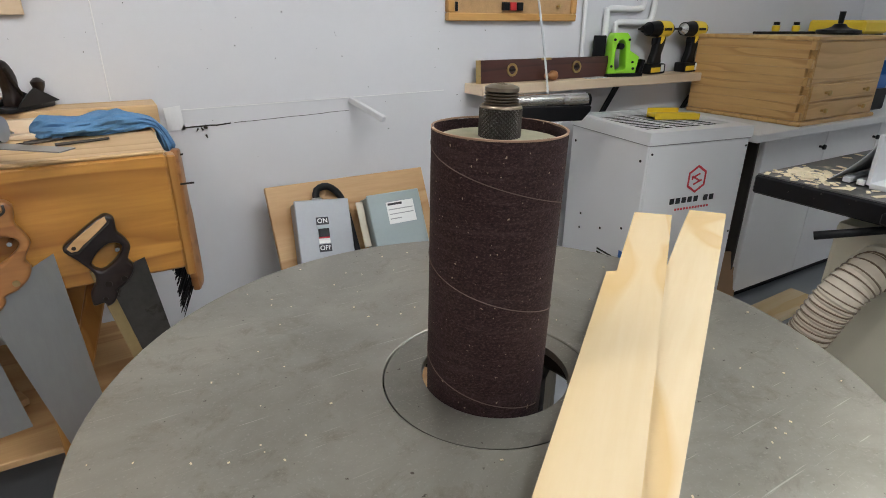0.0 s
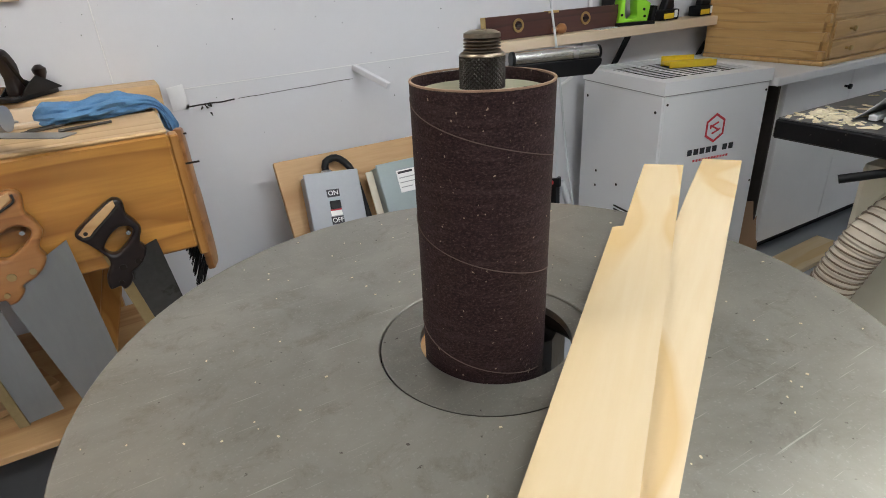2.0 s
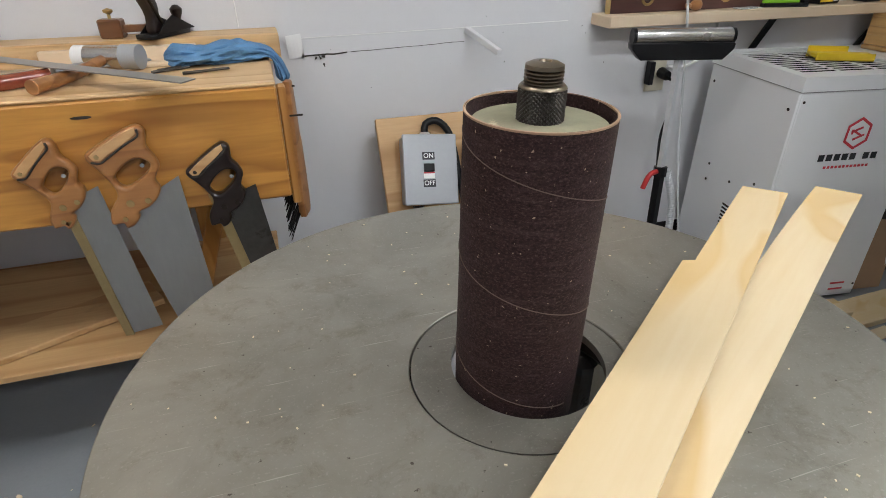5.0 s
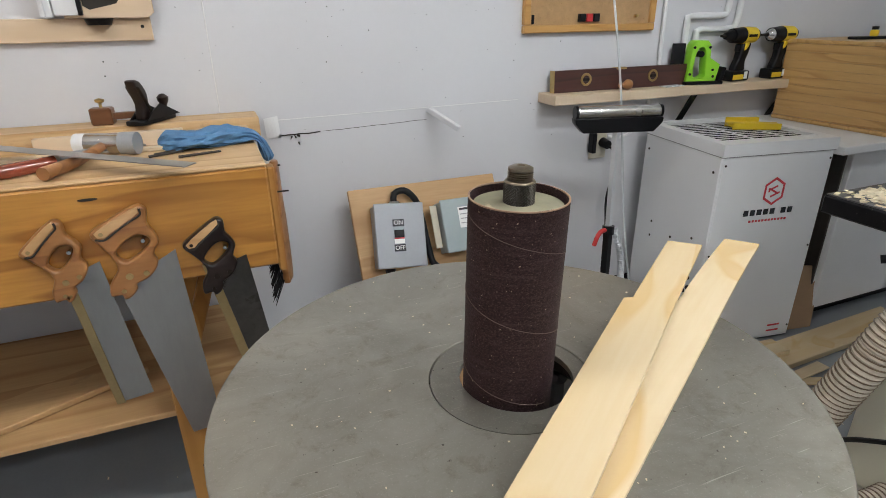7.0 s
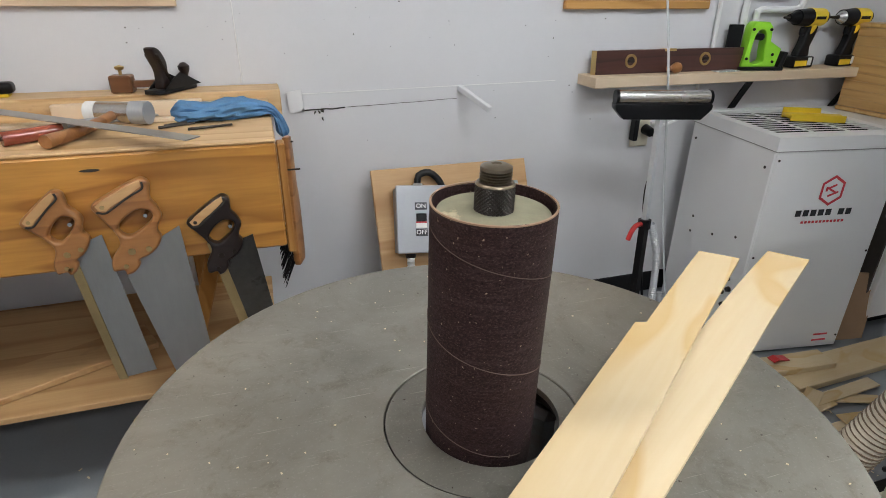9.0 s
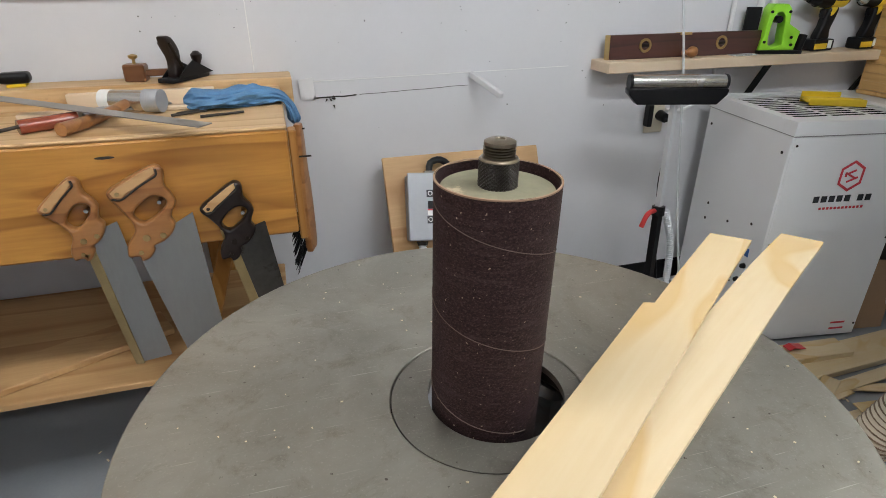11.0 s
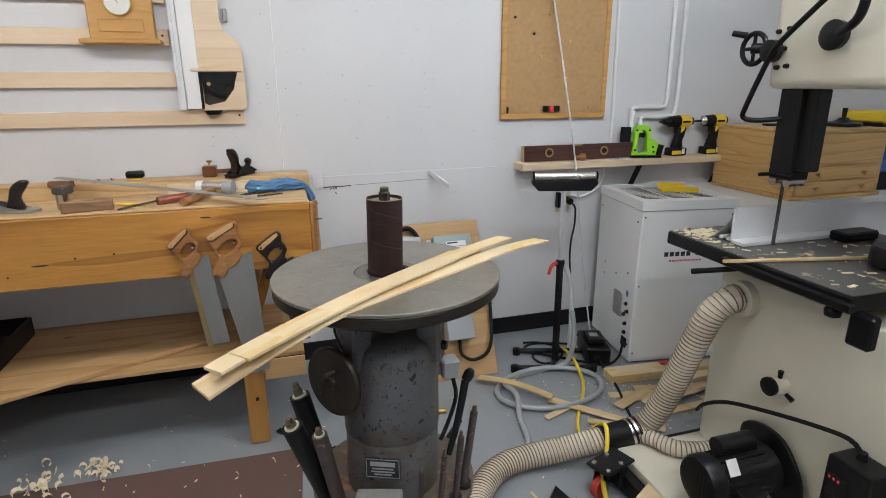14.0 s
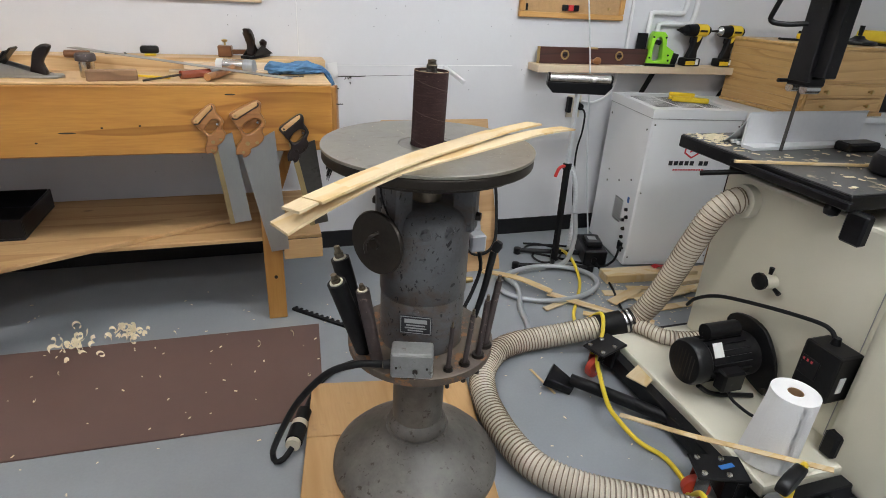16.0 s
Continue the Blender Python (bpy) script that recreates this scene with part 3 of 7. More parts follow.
    sleeve = part("sanding_sleeve", sl, M_GRIT, d, "dark red-brown abrasive sleeve with a spiral seam", True)
    part("sleeve_edge", ring_bm(0.0343, 0.0355, 1.0884, 1.0893, 96), M_PAPER, d, "frayed brown paper edge", True)
    pts = []
    for k in range(142):
        deg = -246 + k * 6.4
        a = math.radians(deg)
        z = 1.020 - 0.062 * (deg - 143) / 360
        pts.append((0.0354 * math.cos(a), 0.0354 * math.sin(a), z))
    part("spiral_seam", add_sweep(bm_new(), [V(p) for p in pts], 0.00030, 5), M_SEAM, d)
    # knurled nut: many small pyramids
    nut = bm_new()
    N, rows = 60, 7
    z0, z1, r = 1.0846, 1.0992, 0.0108
    grid = []
    for j in range(rows * 2 + 1):
        rr = []
        for k in range(N):
            a = 2 * math.pi * k / N
            q = r + (0.0004 if (j + k) % 2 else -0.0003)
            rr.append(nut.verts.new((q * math.cos(a), q * math.sin(a), z0 + (z1 - z0) * j / (rows * 2))))
        grid.append(rr)
    for j in range(rows * 2):
        for k in range(N):
            a, b = grid[j], grid[j + 1]
            if (j + k) % 2:
                nut.faces.new((a[k], a[(k + 1) % N], b[k]))
                nut.faces.new((a[(k + 1) % N], b[(k + 1) % N], b[k]))
            else:
                nut.faces.new((a[k], b[(k + 1) % N], b[k]))
                nut.faces.new((a[k], a[(k + 1) % N], b[(k + 1) % N]))
    nut.faces.new(grid[0][::-1])
    nut.faces.new(grid[-1])
    part("knurled_nut", nut, M_DKSTEEL, d, "dark knurled steel nut")
    part("nut_collar", lathe([(0.0109, 1.0992), (0.0108, 1.0998), (0.0100, 1.1007), (0.0086, 1.1009)], 40), M_THREAD, d, "", True)
    th = [(0.0072, 1.1008)]
    for k in range(4):
        z = 1.1010 + k * 0.0015
        th += [(0.0074, z), (0.0089, z + 0.0004), (0.0089, z + 0.0008), (0.0075, z + 0.0013)]
    th += [(0.0088, 1.1074), (0.0086, 1.1092), (0.006, 1.1104), (0.003, 1.1106), (0.0026, 1.1096), (0.0, 1.1096)]
    part("threaded_end", lathe(th, 40), M_THREAD, d, "bare threaded spindle end with a centre hole", True)
    # the spindle leans a little
    d.matrix_basis = Matrix.Translation((0, 0, 1.0888)) @ Matrix.Rotation(radians(0.95), 4, "Y") @ Matrix.Rotation(radians(0.67), 4, "X") @ Matrix.Translation((0, 0, -1.0888)) @ d.matrix_basis
    # hand wheel
    m = Matrix.Translation((-0.125, -0.075, 0.748)) @ V(-0.80, -0.60, 0.03).to_track_quat("Z", "Y").to_matrix().to_4x4()
    part("hand_wheel", lathe([(0.062, -0.006), (0.069, -0.004), (0.0705, 0.002), (0.068, 0.007), (0.058, 0.006), (0.03, 0.004), (0.012, 0.008), (0.011, 0.014), (0.0, 0.0145)], 48, m), M_DKSTEEL, s, "dark worn disc-shaped hand wheel", True)
    part("wheel_shaft", rod((-0.125, -0.075, 0.748), (-0.07, -0.04, 0.748), 0.016, 0.02), M_IRON, s, "", True)
    part("wheel_handle", tube([m @ V(0.01, 0.028, 0.008), m @ V(0.0, 0.02, 0.022), m @ V(-0.012, 0.0, 0.026), m @ V(-0.014, -0.022, 0.02)], 0.0035, 8, 0.004), M_DKSTEEL, s, "", True)
    # name plate with raised letters
    mp = pose(-0.0405, -0.0945, 0.543, 90, 0, -23.2)
    pl = part("name_plate", box((-0.037, -0.024, -0.0012), (0.037, 0.024, 0.0012), 0.0006, mp), M_BLKINK, s, "black maker's plate with silver border")
    part("plate_border", plate([(-0.035, -0.022), (0.035, -0.022), (0.035, 0.022), (-0.035, 0.022)], 0.0008, mp @ pose(0, 0, 0.0014), [[(-0.0335, -0.0205), (0.0335, -0.0205), (0.0335, 0.0205), (-0.0335, 0.0205)]]), M_GRYINK, pl)
    part("plate_mark", box((-0.026, 0.005, 0.0011), (0.026, 0.0155, 0.0018), 0, mp), M_GRYINK, pl, "plain bar in place of a maker's name")
    for k, (w, y) in enumerate(((0.044, -0.001), (0.05, -0.008), (0.036, -0.0145))):
        part("plate_line", box((-w / 2, y - 0.0016, 0.0011), (w / 2, y + 0.0016, 0.0018), 0, mp), M_GRYINK, pl)
    part("plate_stud", rod(V(-0.0405, -0.0940, 0.578), V(-0.044, -0.103, 0.578), 0.006, 0.005, 12), M_IRON, s, "", True)
    # switch box on the tray
    mb = pose(-0.060, -0.145, 0.4532, 0, 0, -17)
    sb = part("switch_box", box((-0.047, -0.026, 0.0), (0.047, 0.026, 0.066), 0.008, mb, 3), M_DULLBOX, s, "dull grey cast switch box")
    part("cover", box((-0.043, -0.0285, 0.004), (0.043, -0.0262, 0.062), 0.002, mb), M_DULLBOX, sb)
    part("toggle", rod(mb @ V(0.008, -0.028, 0.02), mb @ V(0.008, -0.045, 0.015), 0.003, 0.0022, 10), M_BRIGHT, sb, "chrome toggle switch", True)
    part("toggle_nut", rod(mb @ V(0.008, -0.0283, 0.022), mb @ V(0.008, -0.032, 0.022), 0.0065, 0.0065, 6), M_DKSTEEL, sb)
    for x, z in ((-0.034, 0.03), (0.034, 0.03)):
        part("screw", rod(mb @ V(x, -0.028, z), mb @ V(x, -0.0305, z), 0.003, 0.0025, 10), M_DKSTEEL, sb)
    part("cord_gland", rod(mb @ V(-0.044, 0, 0.02), mb @ V(-0.064, -0.002, 0.018), 0.012, 0.010, 14), M_RUBBER, sb, "", True)
    # spare drums and thin spindles standing in the tray
    spindle_drum("spare_drum", (-0.142, 0.010, 0.454), (-0.192, 0.030, 0.668), 0.0215, M_RUBBER, s, 0.03, "black spare sanding drum, leaning outwards")
    spindle_drum("spare_drum", (-0.150, -0.040, 0.454), (-0.212, -0.062, 0.655), 0.021, M_RUBBER, s, 0.022, "worn black spare sanding drum")
    spindle_drum("spare_drum", (-0.128, -0.085, 0.454), (-0.162, -0.098, 0.650), 0.0150, M_BROWN, s, 0.016, "thin brown spare sanding drum")
    for (x, y), (dx, dy), h, r in (((0.022, -0.158), (0.003, -0.002), 0.115, 0.0055), ((0.066, -0.146), (0.010, -0.004), 0.135, 0.0065),
                                   ((0.108, -0.122), (0.012, 0.0), 0.15, 0.0075), ((0.138, -0.085), (0.028, 0.012), 0.17, 0.009)):
        b = part("spare_spindle", rod((x, y, 0.454), (x + dx, y + dy, 0.454 + h), r, r * 0.9, 14), M_BROWN, s, "thin rusty spare spindle", True)
        part("collar", rod((x, y, 0.4535), (x, y, 0.461), r * 2.1, r * 1.9, 14), M_DKSTEEL, b, "", True)
        part("tip", rod((x + dx, y + dy, 0.454 + h), (x + dx * 1.05, y + dy * 1.05, 0.454 + h + 0.014), r * 0.6, r * 0.5, 10), M_THREAD, b, "", True)
        part("stub", rod((x, y, 0.404), (x, y, 0.4255), r * 0.9, r * 0.9, 10), M_DKSTEEL, b, "", True)
    part("lever_rod", tube([(0.10, -0.10, 0.55), (0.125, -0.085, 0.62), (0.150, -0.06, 0.695)], lambda i: 0.0065 + 0.0002 * i, 12), M_BLACKP, s, "black lever rod", True)
    part("lever_knob", lathe([(0.006, 0), (0.011, 0.004), (0.012, 0.02), (0.008, 0.028), (0, 0.029)], 16, pose(0.151, -0.059, 0.695, 12, 22, 0)), M_BLACKP, s, "", True)
    # tilt lock under the table, on the far side
    part("lock_lever", tube([(0.15, 0.05, 0.885), (0.17, 0.02, 0.875), (0.185, -0.03, 0.862)], 0.006, 10), M_BLACKP, s, "", True)
    part("side_terminal", box((0.125, 0.02, 0.655), (0.165, 0.06, 0.70), 0.004, None), M_GREYBOX, s, "small grey terminal box")
    part("terminal_arm", rod((0.09, 0.035, 0.675), (0.13, 0.04, 0.675), 0.012, n=14), M_IRON, s, "", True)
    part("side_cable", tube([(0.15, 0.03, 0.656), (0.155, 0.02, 0.61), (0.13, 0.0, 0.56), (0.105, -0.02, 0.53)], 0.005, 8), M_RUBBER, s, "", True)
    part("oil_cup", rod((0.1, -0.02, 0.605), (0.118, -0.024, 0.607), 0.008, 0.007, 10), M_BRASS, s, "", True)
    part("drain_cable", tube([(-0.12, -0.07, 0.9), (-0.118, -0.085, 0.85), (-0.1, -0.08, 0.80)], 0.0022, 6), M_RUBBER, s)
    return s


def bevel_edges(ob, w):
    md = ob.modifiers.new("edge", "BEVEL")
    md.width, md.segments, md.limit_method, md.angle_limit = w, 2, "ANGLE", radians(50)
    for p in ob.data.polygons:
        p.use_smooth = True
    ob.data.set_sharp_from_angle(angle=radians(40))


build_sander()

# plywood sheet below it, in two pieces with a gap
mply = pose(-0.035, 0.07, 0, 0, 0, -9)
py = thing("plywood_base", (-0.035, 0.07, 0.0), "worn plywood sheet in two pieces under the sander", "plywood")
part("plywood_piece", box((-0.265, 0.056, 0.001), (0.255, 0.30, 0.0235), 0.002, mply), M_PLYF, py)
part("plywood_piece", box((-0.265, -0.40, 0.001), (0.255, 0.053, 0.0235), 0.002, mply), M_PLYF, py)


# ---- the boards on the table ----
def thin_board(name, a, b, w0, w1, z0, bow, label, twist=0.0, notch=0.0, thick=0.0045, skew=0.12):
    """A thin board from a to b, bowed along its length, with slanting sawn ends."""
    a, b = V(*a, 0), V(*b, 0)
    d = (b - a)
    L = d.length
    d.normalize()
    s = V(-d.y, d.x, 0)

    def at(u, v):
        w = w0 + (w1 - w0) * u
        left = 0.5 * w
        if notch and u > notch:
            left -= 0.0075 * min(1, (u - notch) / 0.004)
        off = left + (-0.5 * w - left) * v
        sk = skew * (v - 0.5) * w
        z = z0 + bow(u) + twist * (1 - u) ** 3 * off
        return V(u * L + sk, off, z + thick)
    ob = part(name, sheet(150, 6, at, thick), M_PINE, None, "")
    ob.matrix_basis = pose(a.x, a.y, 0, 0, 0, math.degrees(math.atan2(d.y, d.x)))
    return tagged(ob, label, "board", "thin boards on the sander table")


def droop(u, at, deep, power=1.5):
    return -deep * max(0.0, (at - u) / at) ** power


thin_board("thin_board", (-0.325, -0.316), (0.420, 0.149), 0.038, 0.040, TOP + 0.0004, lambda u: droop(u, 0.3, 0.044) + droop(1 - u, 0.22, 0.012), "long thin fresh pine board lying across the steel table", 0.25)
thin_board("thin_board", (-0.306, -0.316), (0.10, -0.014), 0.036, 0.030, TOP + 0.0055, lambda u: droop(u, 0.42, 0.020), "thin pine board hidden under another board")
thin_board("thin_board", (-0.272, -0.297), (0.320, 0.152), 0.041, 0.046, TOP + 0.0106, lambda u: droop(u, 0.40, 0.018) + droop(1 - u, 0.25, 0.008), "thin fresh pine board with a notched end on top", notch=0.742)


# ---- workbench ----
BF, BT, BR, BL = 0.88, 0.915, -0.10, -2.3      # front, top, right end, left end


def build_bench():
    b = thing("workbench", ((BL + BR) / 2, 1.15, 0), "long orange-varnished wooden workbench with deep apron and tool well", "workbench")
    part("apron", box((BL, BF, 0.688), (BR, BF + 0.045, BT - 0.002), 0.004), M_BENCH, b, "deep golden-orange front apron board")
    part("bench_top", box((BL, BF + 0.001, BT - 0.0018), (BR, 1.10, BT + 0.006), 0.003), M_BENCHTOP, b, "worn pale bench top with cuts and stains")
    part("end_board", box((BR - 0.04, BF + 0.046, 0.72), (BR + 0.001, 1.495, BT - 0.003), 0.003), M_BENCH, b)
    part("end_batten", box((BR + 0.0015, 0.905, 0.66), (BR + 0.018, 0.945, 0.905), 0.003, None), M_LEG, b)
    part("well_bottom", box((BL, 1.101, 0.868), (BR, 1.385, 0.885), 0.001), M_BENCHTOP, b)
    part("well_end", box((BR - 0.17, 1.101, 0.8855), (BR, 1.385, BT + 0.004), 0.003), M_BENCHTOP, b)
    part("back_strip", box((BL, 1.386, 0.868), (BR + 0.035, 1.505, 0.938), 0.003), M_BENCHTOP, b, "pale raised back board along the wall")
    part("well_cleat", box((-0.64, 1.10, BT + 0.0065), (-0.27, 1.125, BT + 0.016), 0.002), M_PINE_X, b)
    part("well_cleat", box((-0.62, 1.36, 0.886), (-0.27, 1.3855, 0.925), 0.002), M_PINE_X, b)
    for x in (-0.34, -1.55):
        lg = part("leg", box((x - 0.035, BF + 0.0, 0.001), (x + 0.035, BF + 0.04, 0.6875), 0.003), M_LEG, b, "orange fir leg with knots and a nail")
        part("nail_head", rod((x + 0.003, BF - 0.001, 0.19), (x + 0.003, BF - 0.006, 0.19), 0.007, 0.006, 10), M_DKSTEEL, lg)
        part("leg", box((x - 0.035, 1.43, 0.001), (x + 0.035, 1.475, 0.8675), 0.003), M_LEG, b)
        part("stretcher", box((x + 0.0, BF + 0.041, 0.27), (x + 0.03, 1.4295, 0.335), 0.003), M_LEG, b)
        part("diagonal_brace", box((-0.018, -0.012, 0.0), (0.018, 0.012, 0.42), 0.003, pose(x - 0.02, 1.05, 0.34, 14, 18, 0)), M_LEG, b)
    part("lower_shelf", box((BL, 0.90, 0.336), (-0.155, 1.42, 0.352), 0.002), M_PLY, b, "pale plywood lower shelf")
    part("shelf_lip", box((-0.30, 0.872, 0.265), (-0.155, 0.8795, 0.345), 0.002), M_PLY, b)
    # cuts and dark flecks in the apron
    for x, z, w in ((-0.435, 0.885, 0.035), (-0.93, 0.765, 0.05), (-0.72, 0.785, 0.008), (-0.83, 0.78, 0.008), (-1.02, 0.735, 0.008)):
        part("dark_cut", lathe([(0.0, 0), (0.5, 0.0), (0.5, 0.001), (0, 0.001)], 14, pose(x, BF - 0.0003, z, 90, 0, 0) @ Matrix.Diagonal((w, 0.0055, 1, 1))), M_SHADOW, b)
    for y, z in ((0.96, 0.902),):
        part("end_nail", rod((BR + 0.018, 0.93, z - 0.06), (BR + 0.045, 0.93, z - 0.06), 0.002, n=6), M_DKSTEEL, b)
    return b


build_bench()


def handsaw(x, z, size, hmat, pmat, corners, label, spine=0.0, tilt=0.0, y=BF - 0.014):
    """A hand saw hanging by its handle: shaped handle with a grip hole, screws, pale worn cap, tapering blade."""
    k = 0.001 * size
    m = facing_y(x, y, z) @ pose(0, 0, 0, 0, 0, tilt)
    t = thing("hand_saw", (x, y, z), label, "saw", "hand saws hanging on the bench front")
    sc = lambda pts: [(a * k, b * k) for a, b in pts]
    out = round_loop(sc([(34, 84), (46, 74), (45, 58), (43, 42), (52, 24), (56, 5), (48, -10), (43, -24), (48, -38), (40, -56), (22, -72), (2, -80), (0, -92), (-12, -106), (-26, -110), (-30, -100), (-48, -100),
                         (-49, -86), (-44, -70), (-28, -48), (-26, -32), (-31, -16), (-45, 10), (-58, 30), (-55, 42), (-34, 54), (-4, 70), (18, 80)]), 3)
    hole = round_loop(sc([(-22, -8), (-19, -22), (-8, -29), (6, -24), (26, -11), (40, 4), (40, 16), (28, 23), (14, 22), (-6, 10)]), 3)
    h = part("handle", plate(out, 0.023, m, [hole], 0.006, 3), hmat, t, "", True)
    part("worn_cap", plate(sc([(33, 82), (33, 70), (16, 58), (-4, 46), (-22, 36), (-34, 27), (-46, 28), (-51, 38), (-34, 50), (-4, 66), (18, 77)]), 0.004, m @ pose(0, 0, 0.0105), [], 0.001), M_BEECHP, h, "pale worn edge of the handle")
    part("cap_groove", add_sweep(bm_new(), smooth_path([m @ V(a * k, b * k, 0.0118) for a, b in ((36, 78), (35, 66), (16, 55), (-4, 43), (-22, 31), (-36, 23), (-50, 26))], 0.004), 0.0021, 6), M_SHADOW, h)
    for a, b, r in ((-8, -60, 0.0075), (23, -58, 0.006), (-24, -90, 0.005), (-39, 35, 0.0045)):
        part("saw_screw", rod(m @ V(a * k, b * k, 0.0105), m @ V(a * k, b * k, 0.0132), r * size, r * size * 0.9, 14), M_BRASSD if hmat == M_BEECH else M_DKSTEEL, h, "", True)
    m = facing_y(x, y, z)
    flat = [(px - x, pz - z) for px, pz in corners]
    part("blade", plate(flat, 0.0014, m @ pose(0, 0, -0.001)), pmat, t)
    if spine:
        (ax, az), (bx, bz) = flat[0], flat[3]
        part("back_spine", plate([(ax - spine * 0.4, az + 0.02), (ax + spine, az + 0.02), (bx + spine, bz - 0.002), (bx - spine * 0.4, bz - 0.002)], 0.008, m @ pose(0, 0, -0.001), [], 0.001), M_BRASSD, t, "dull brass stiffening back")
    part("peg", rod((x + 0.030 * size, BF + 0.002, z + 0.012 * size), (x + 0.030 * size, y - 0.014, z + 0.012 * size), 0.004, n=8), M_BRIGHT, t, "", True)
    return t


handsaw(-0.508, 0.783, 0.84, M_BEECH, M_SAW, [(-0.508, 0.735), (-0.440, 0.762), (-0.405, 0.438), (-0.474, 0.430)], "beech-handled tenon saw with dull brass back, hanging on the bench", 0.012, 14)
handsaw(-0.385, 0.785, 1.0, M_BEECH, M_SAW, [(-0.420, 0.700), (-0.302, 0.765), (-0.280, 0.312), (-0.345, 0.305)], "large beech-handled hand saw with a wide worn blade")
handsaw(-0.233, 0.747, 0.86, M_DARKWOOD, M_SAWD, [(-0.252, 0.700), (-0.167, 0.730), (-0.130, 0.414), (-0.192, 0.405)], "dark-handled back saw with a blackened blade", 0.014, 8)


# ---- bandsaw ----
BX = 1.165


def build_bandsaw():
    b = thing("bandsaw", (1.4, -0.05, 0.02), "large cream-painted bandsaw with black table and motor", "bandsaw")
    part("lower_cabinet", box((BX, -0.30, 0.10), (1.62, 0.325, 0.735), 0.012, None, 2), M_CREAM, b, "cream enamel lower wheel cabinet")
    part("cabinet_seam", box((BX - 0.0015, -0.2815, 0.11), (BX + 0.001, -0.2795, 0.73), 0), M_GRYINK, b)
    part("column", box((BX - 0.045, -0.50, 0.03), (1.42, -0.302, 1.95), 0.05, None, 4), M_CREAM, b, "cream enamel upright column", True)
    hd = part("upper_head", box((1.150, -0.50, 1.285), (1.58, 0.252, 1.96), 0.03, None, 3), M_CREAM, b, "cream enamel upper wheel housing", True)
    part("base_plate", box((0.845, -0.385, 0.055), (1.62, 0.345, 0.098), 0.01, None, 2), M_CREAM, b, "cream base plate")
    # table
    tb = part("saw_table", box((1.05, -0.185, 0.782), (1.68, 0.462, 0.8235), 0.004), M_BLACKP, b, "black cast-iron saw table with dusty top")
    part("table_top", box((1.054, -0.181, 0.8236), (1.676, 0.458, 0.8265), 0.001), M_DUSTY, tb, "dust-covered ground top")
    part("trunnion", box((1.20, -0.02, 0.736), (1.5, 0.25, 0.781), 0.01), M_BLACKP, tb)
    part("table_rail", box((1.03, -0.20, 0.79), (1.049, 0.20, 0.812), 0.003), M_BLACKP, tb)
    part("rail_knob", lathe([(0.006, 0), (0.018, 0.006), (0.02, 0.02), (0.014, 0.03), (0, 0.031)], 16, pose(1.06, -0.14, 0.755, 0, 0, 0)), M_BLACK, tb, "", True)
    part("rail_bracket", box((1.07, -0.23, 0.70), (1.10, -0.17, 0.785), 0.006), M_BLACK, tb)
    part("lock_handle", rod((1.025, 0.30, 0.735), (1.10, 0.18, 0.775), 0.009, 0.008, 12), M_BLACK, tb, "", True)
    # fence
    f = part("fence_face", box((1.135, 0.272, 0.832), (1.64, 0.280, 0.935), 0.001, None), M_ALU, b, "tall brushed aluminium fence")
    bmf = sheet(1, 8, lambda u, v: V(1.135 + 0.505 * u, 0.300 + 0.05 * (1 - v) ** 2 - 0.03 * v, 0.83 + 0.11 * v), 0.002)
    part("fence_back", bmf, M_ALU, f)
    part("fence_foot", box((1.13, 0.22, 0.8272), (1.64, 0.271, 0.838), 0.001), M_ALU, f)
    for y0, y1 in ((0.283, 0.298), (0.31, 0.325)):
        part("fence_rib", box((1.136, y0, 0.829), (1.632, y1, 0.84), 0.001), M_ALU, f)
    part("fence_block", box((1.46, 0.16, 0.8272), (1.60, 0.219, 0.856), 0.006), M_BLACKP, f)
    # blade guard, post and guides
    part("guard_post", box((1.215, 0.130, 1.060), (1.265, 0.250, 1.285), 0.004), M_BLACKP, b, "black blade guard post")
    part("guard_front", box((1.195, 0.165, 1.045), (1.2145, 0.235, 1.285), 0.003), M_BLACKP, b)
    part("guide_block", box((1.215, 0.175, 1.028), (1.285, 0.255, 1.059), 0.006), M_BLACKP, b)
    for y in (0.19, 0.24):
        part("guide_bearing", rod((1.22, y, 1.022), (1.275, y, 1.022), 0.014, n=16), M_BRIGHT, b, "bright steel blade guide", True)
    part("guide_screw", rod((1.18, 0.25, 1.04), (1.215, 0.25, 1.04), 0.006, n=10), M_BLACKP, b, "", True)
    part("saw_blade", box((1.232, 0.205, 0.827), (1.2335, 0.217, 1.04), 0), M_SAWD, b)
    # crank, tension wheel and knobs on the head
    wm = pose(1.135, 0.292, 1.395, 0, -90, 0)
    hw = part("guide_hand_wheel", add_sweep(bm_new(), [wm @ V(0.042 * math.cos(k * math.pi / 16), 0.042 * math.sin(k * math.pi / 16), 0) for k in range(33)], 0.007, 10), M_BLACK, b, "black plastic hand wheel", True)
    part("wheel_spokes", add_box(box((-0.042, -0.005, -0.004), (0.042, 0.005, 0.004), 0.002, wm), (-0.005, -0.042, -0.004), (0.005, 0.042, 0.004), 0.002, wm), M_BLACK, hw)
    part("wheel_hub", rod((1.125, 0.292, 1.395), (1.165, 0.245, 1.395), 0.014, n=14), M_BLACK, hw, "", True)
    part("wheel_grip", rod((1.13, 0.318, 1.432), (1.105, 0.348, 1.44), 0.009, 0.008, 12), M_BLACK, hw, "", True)
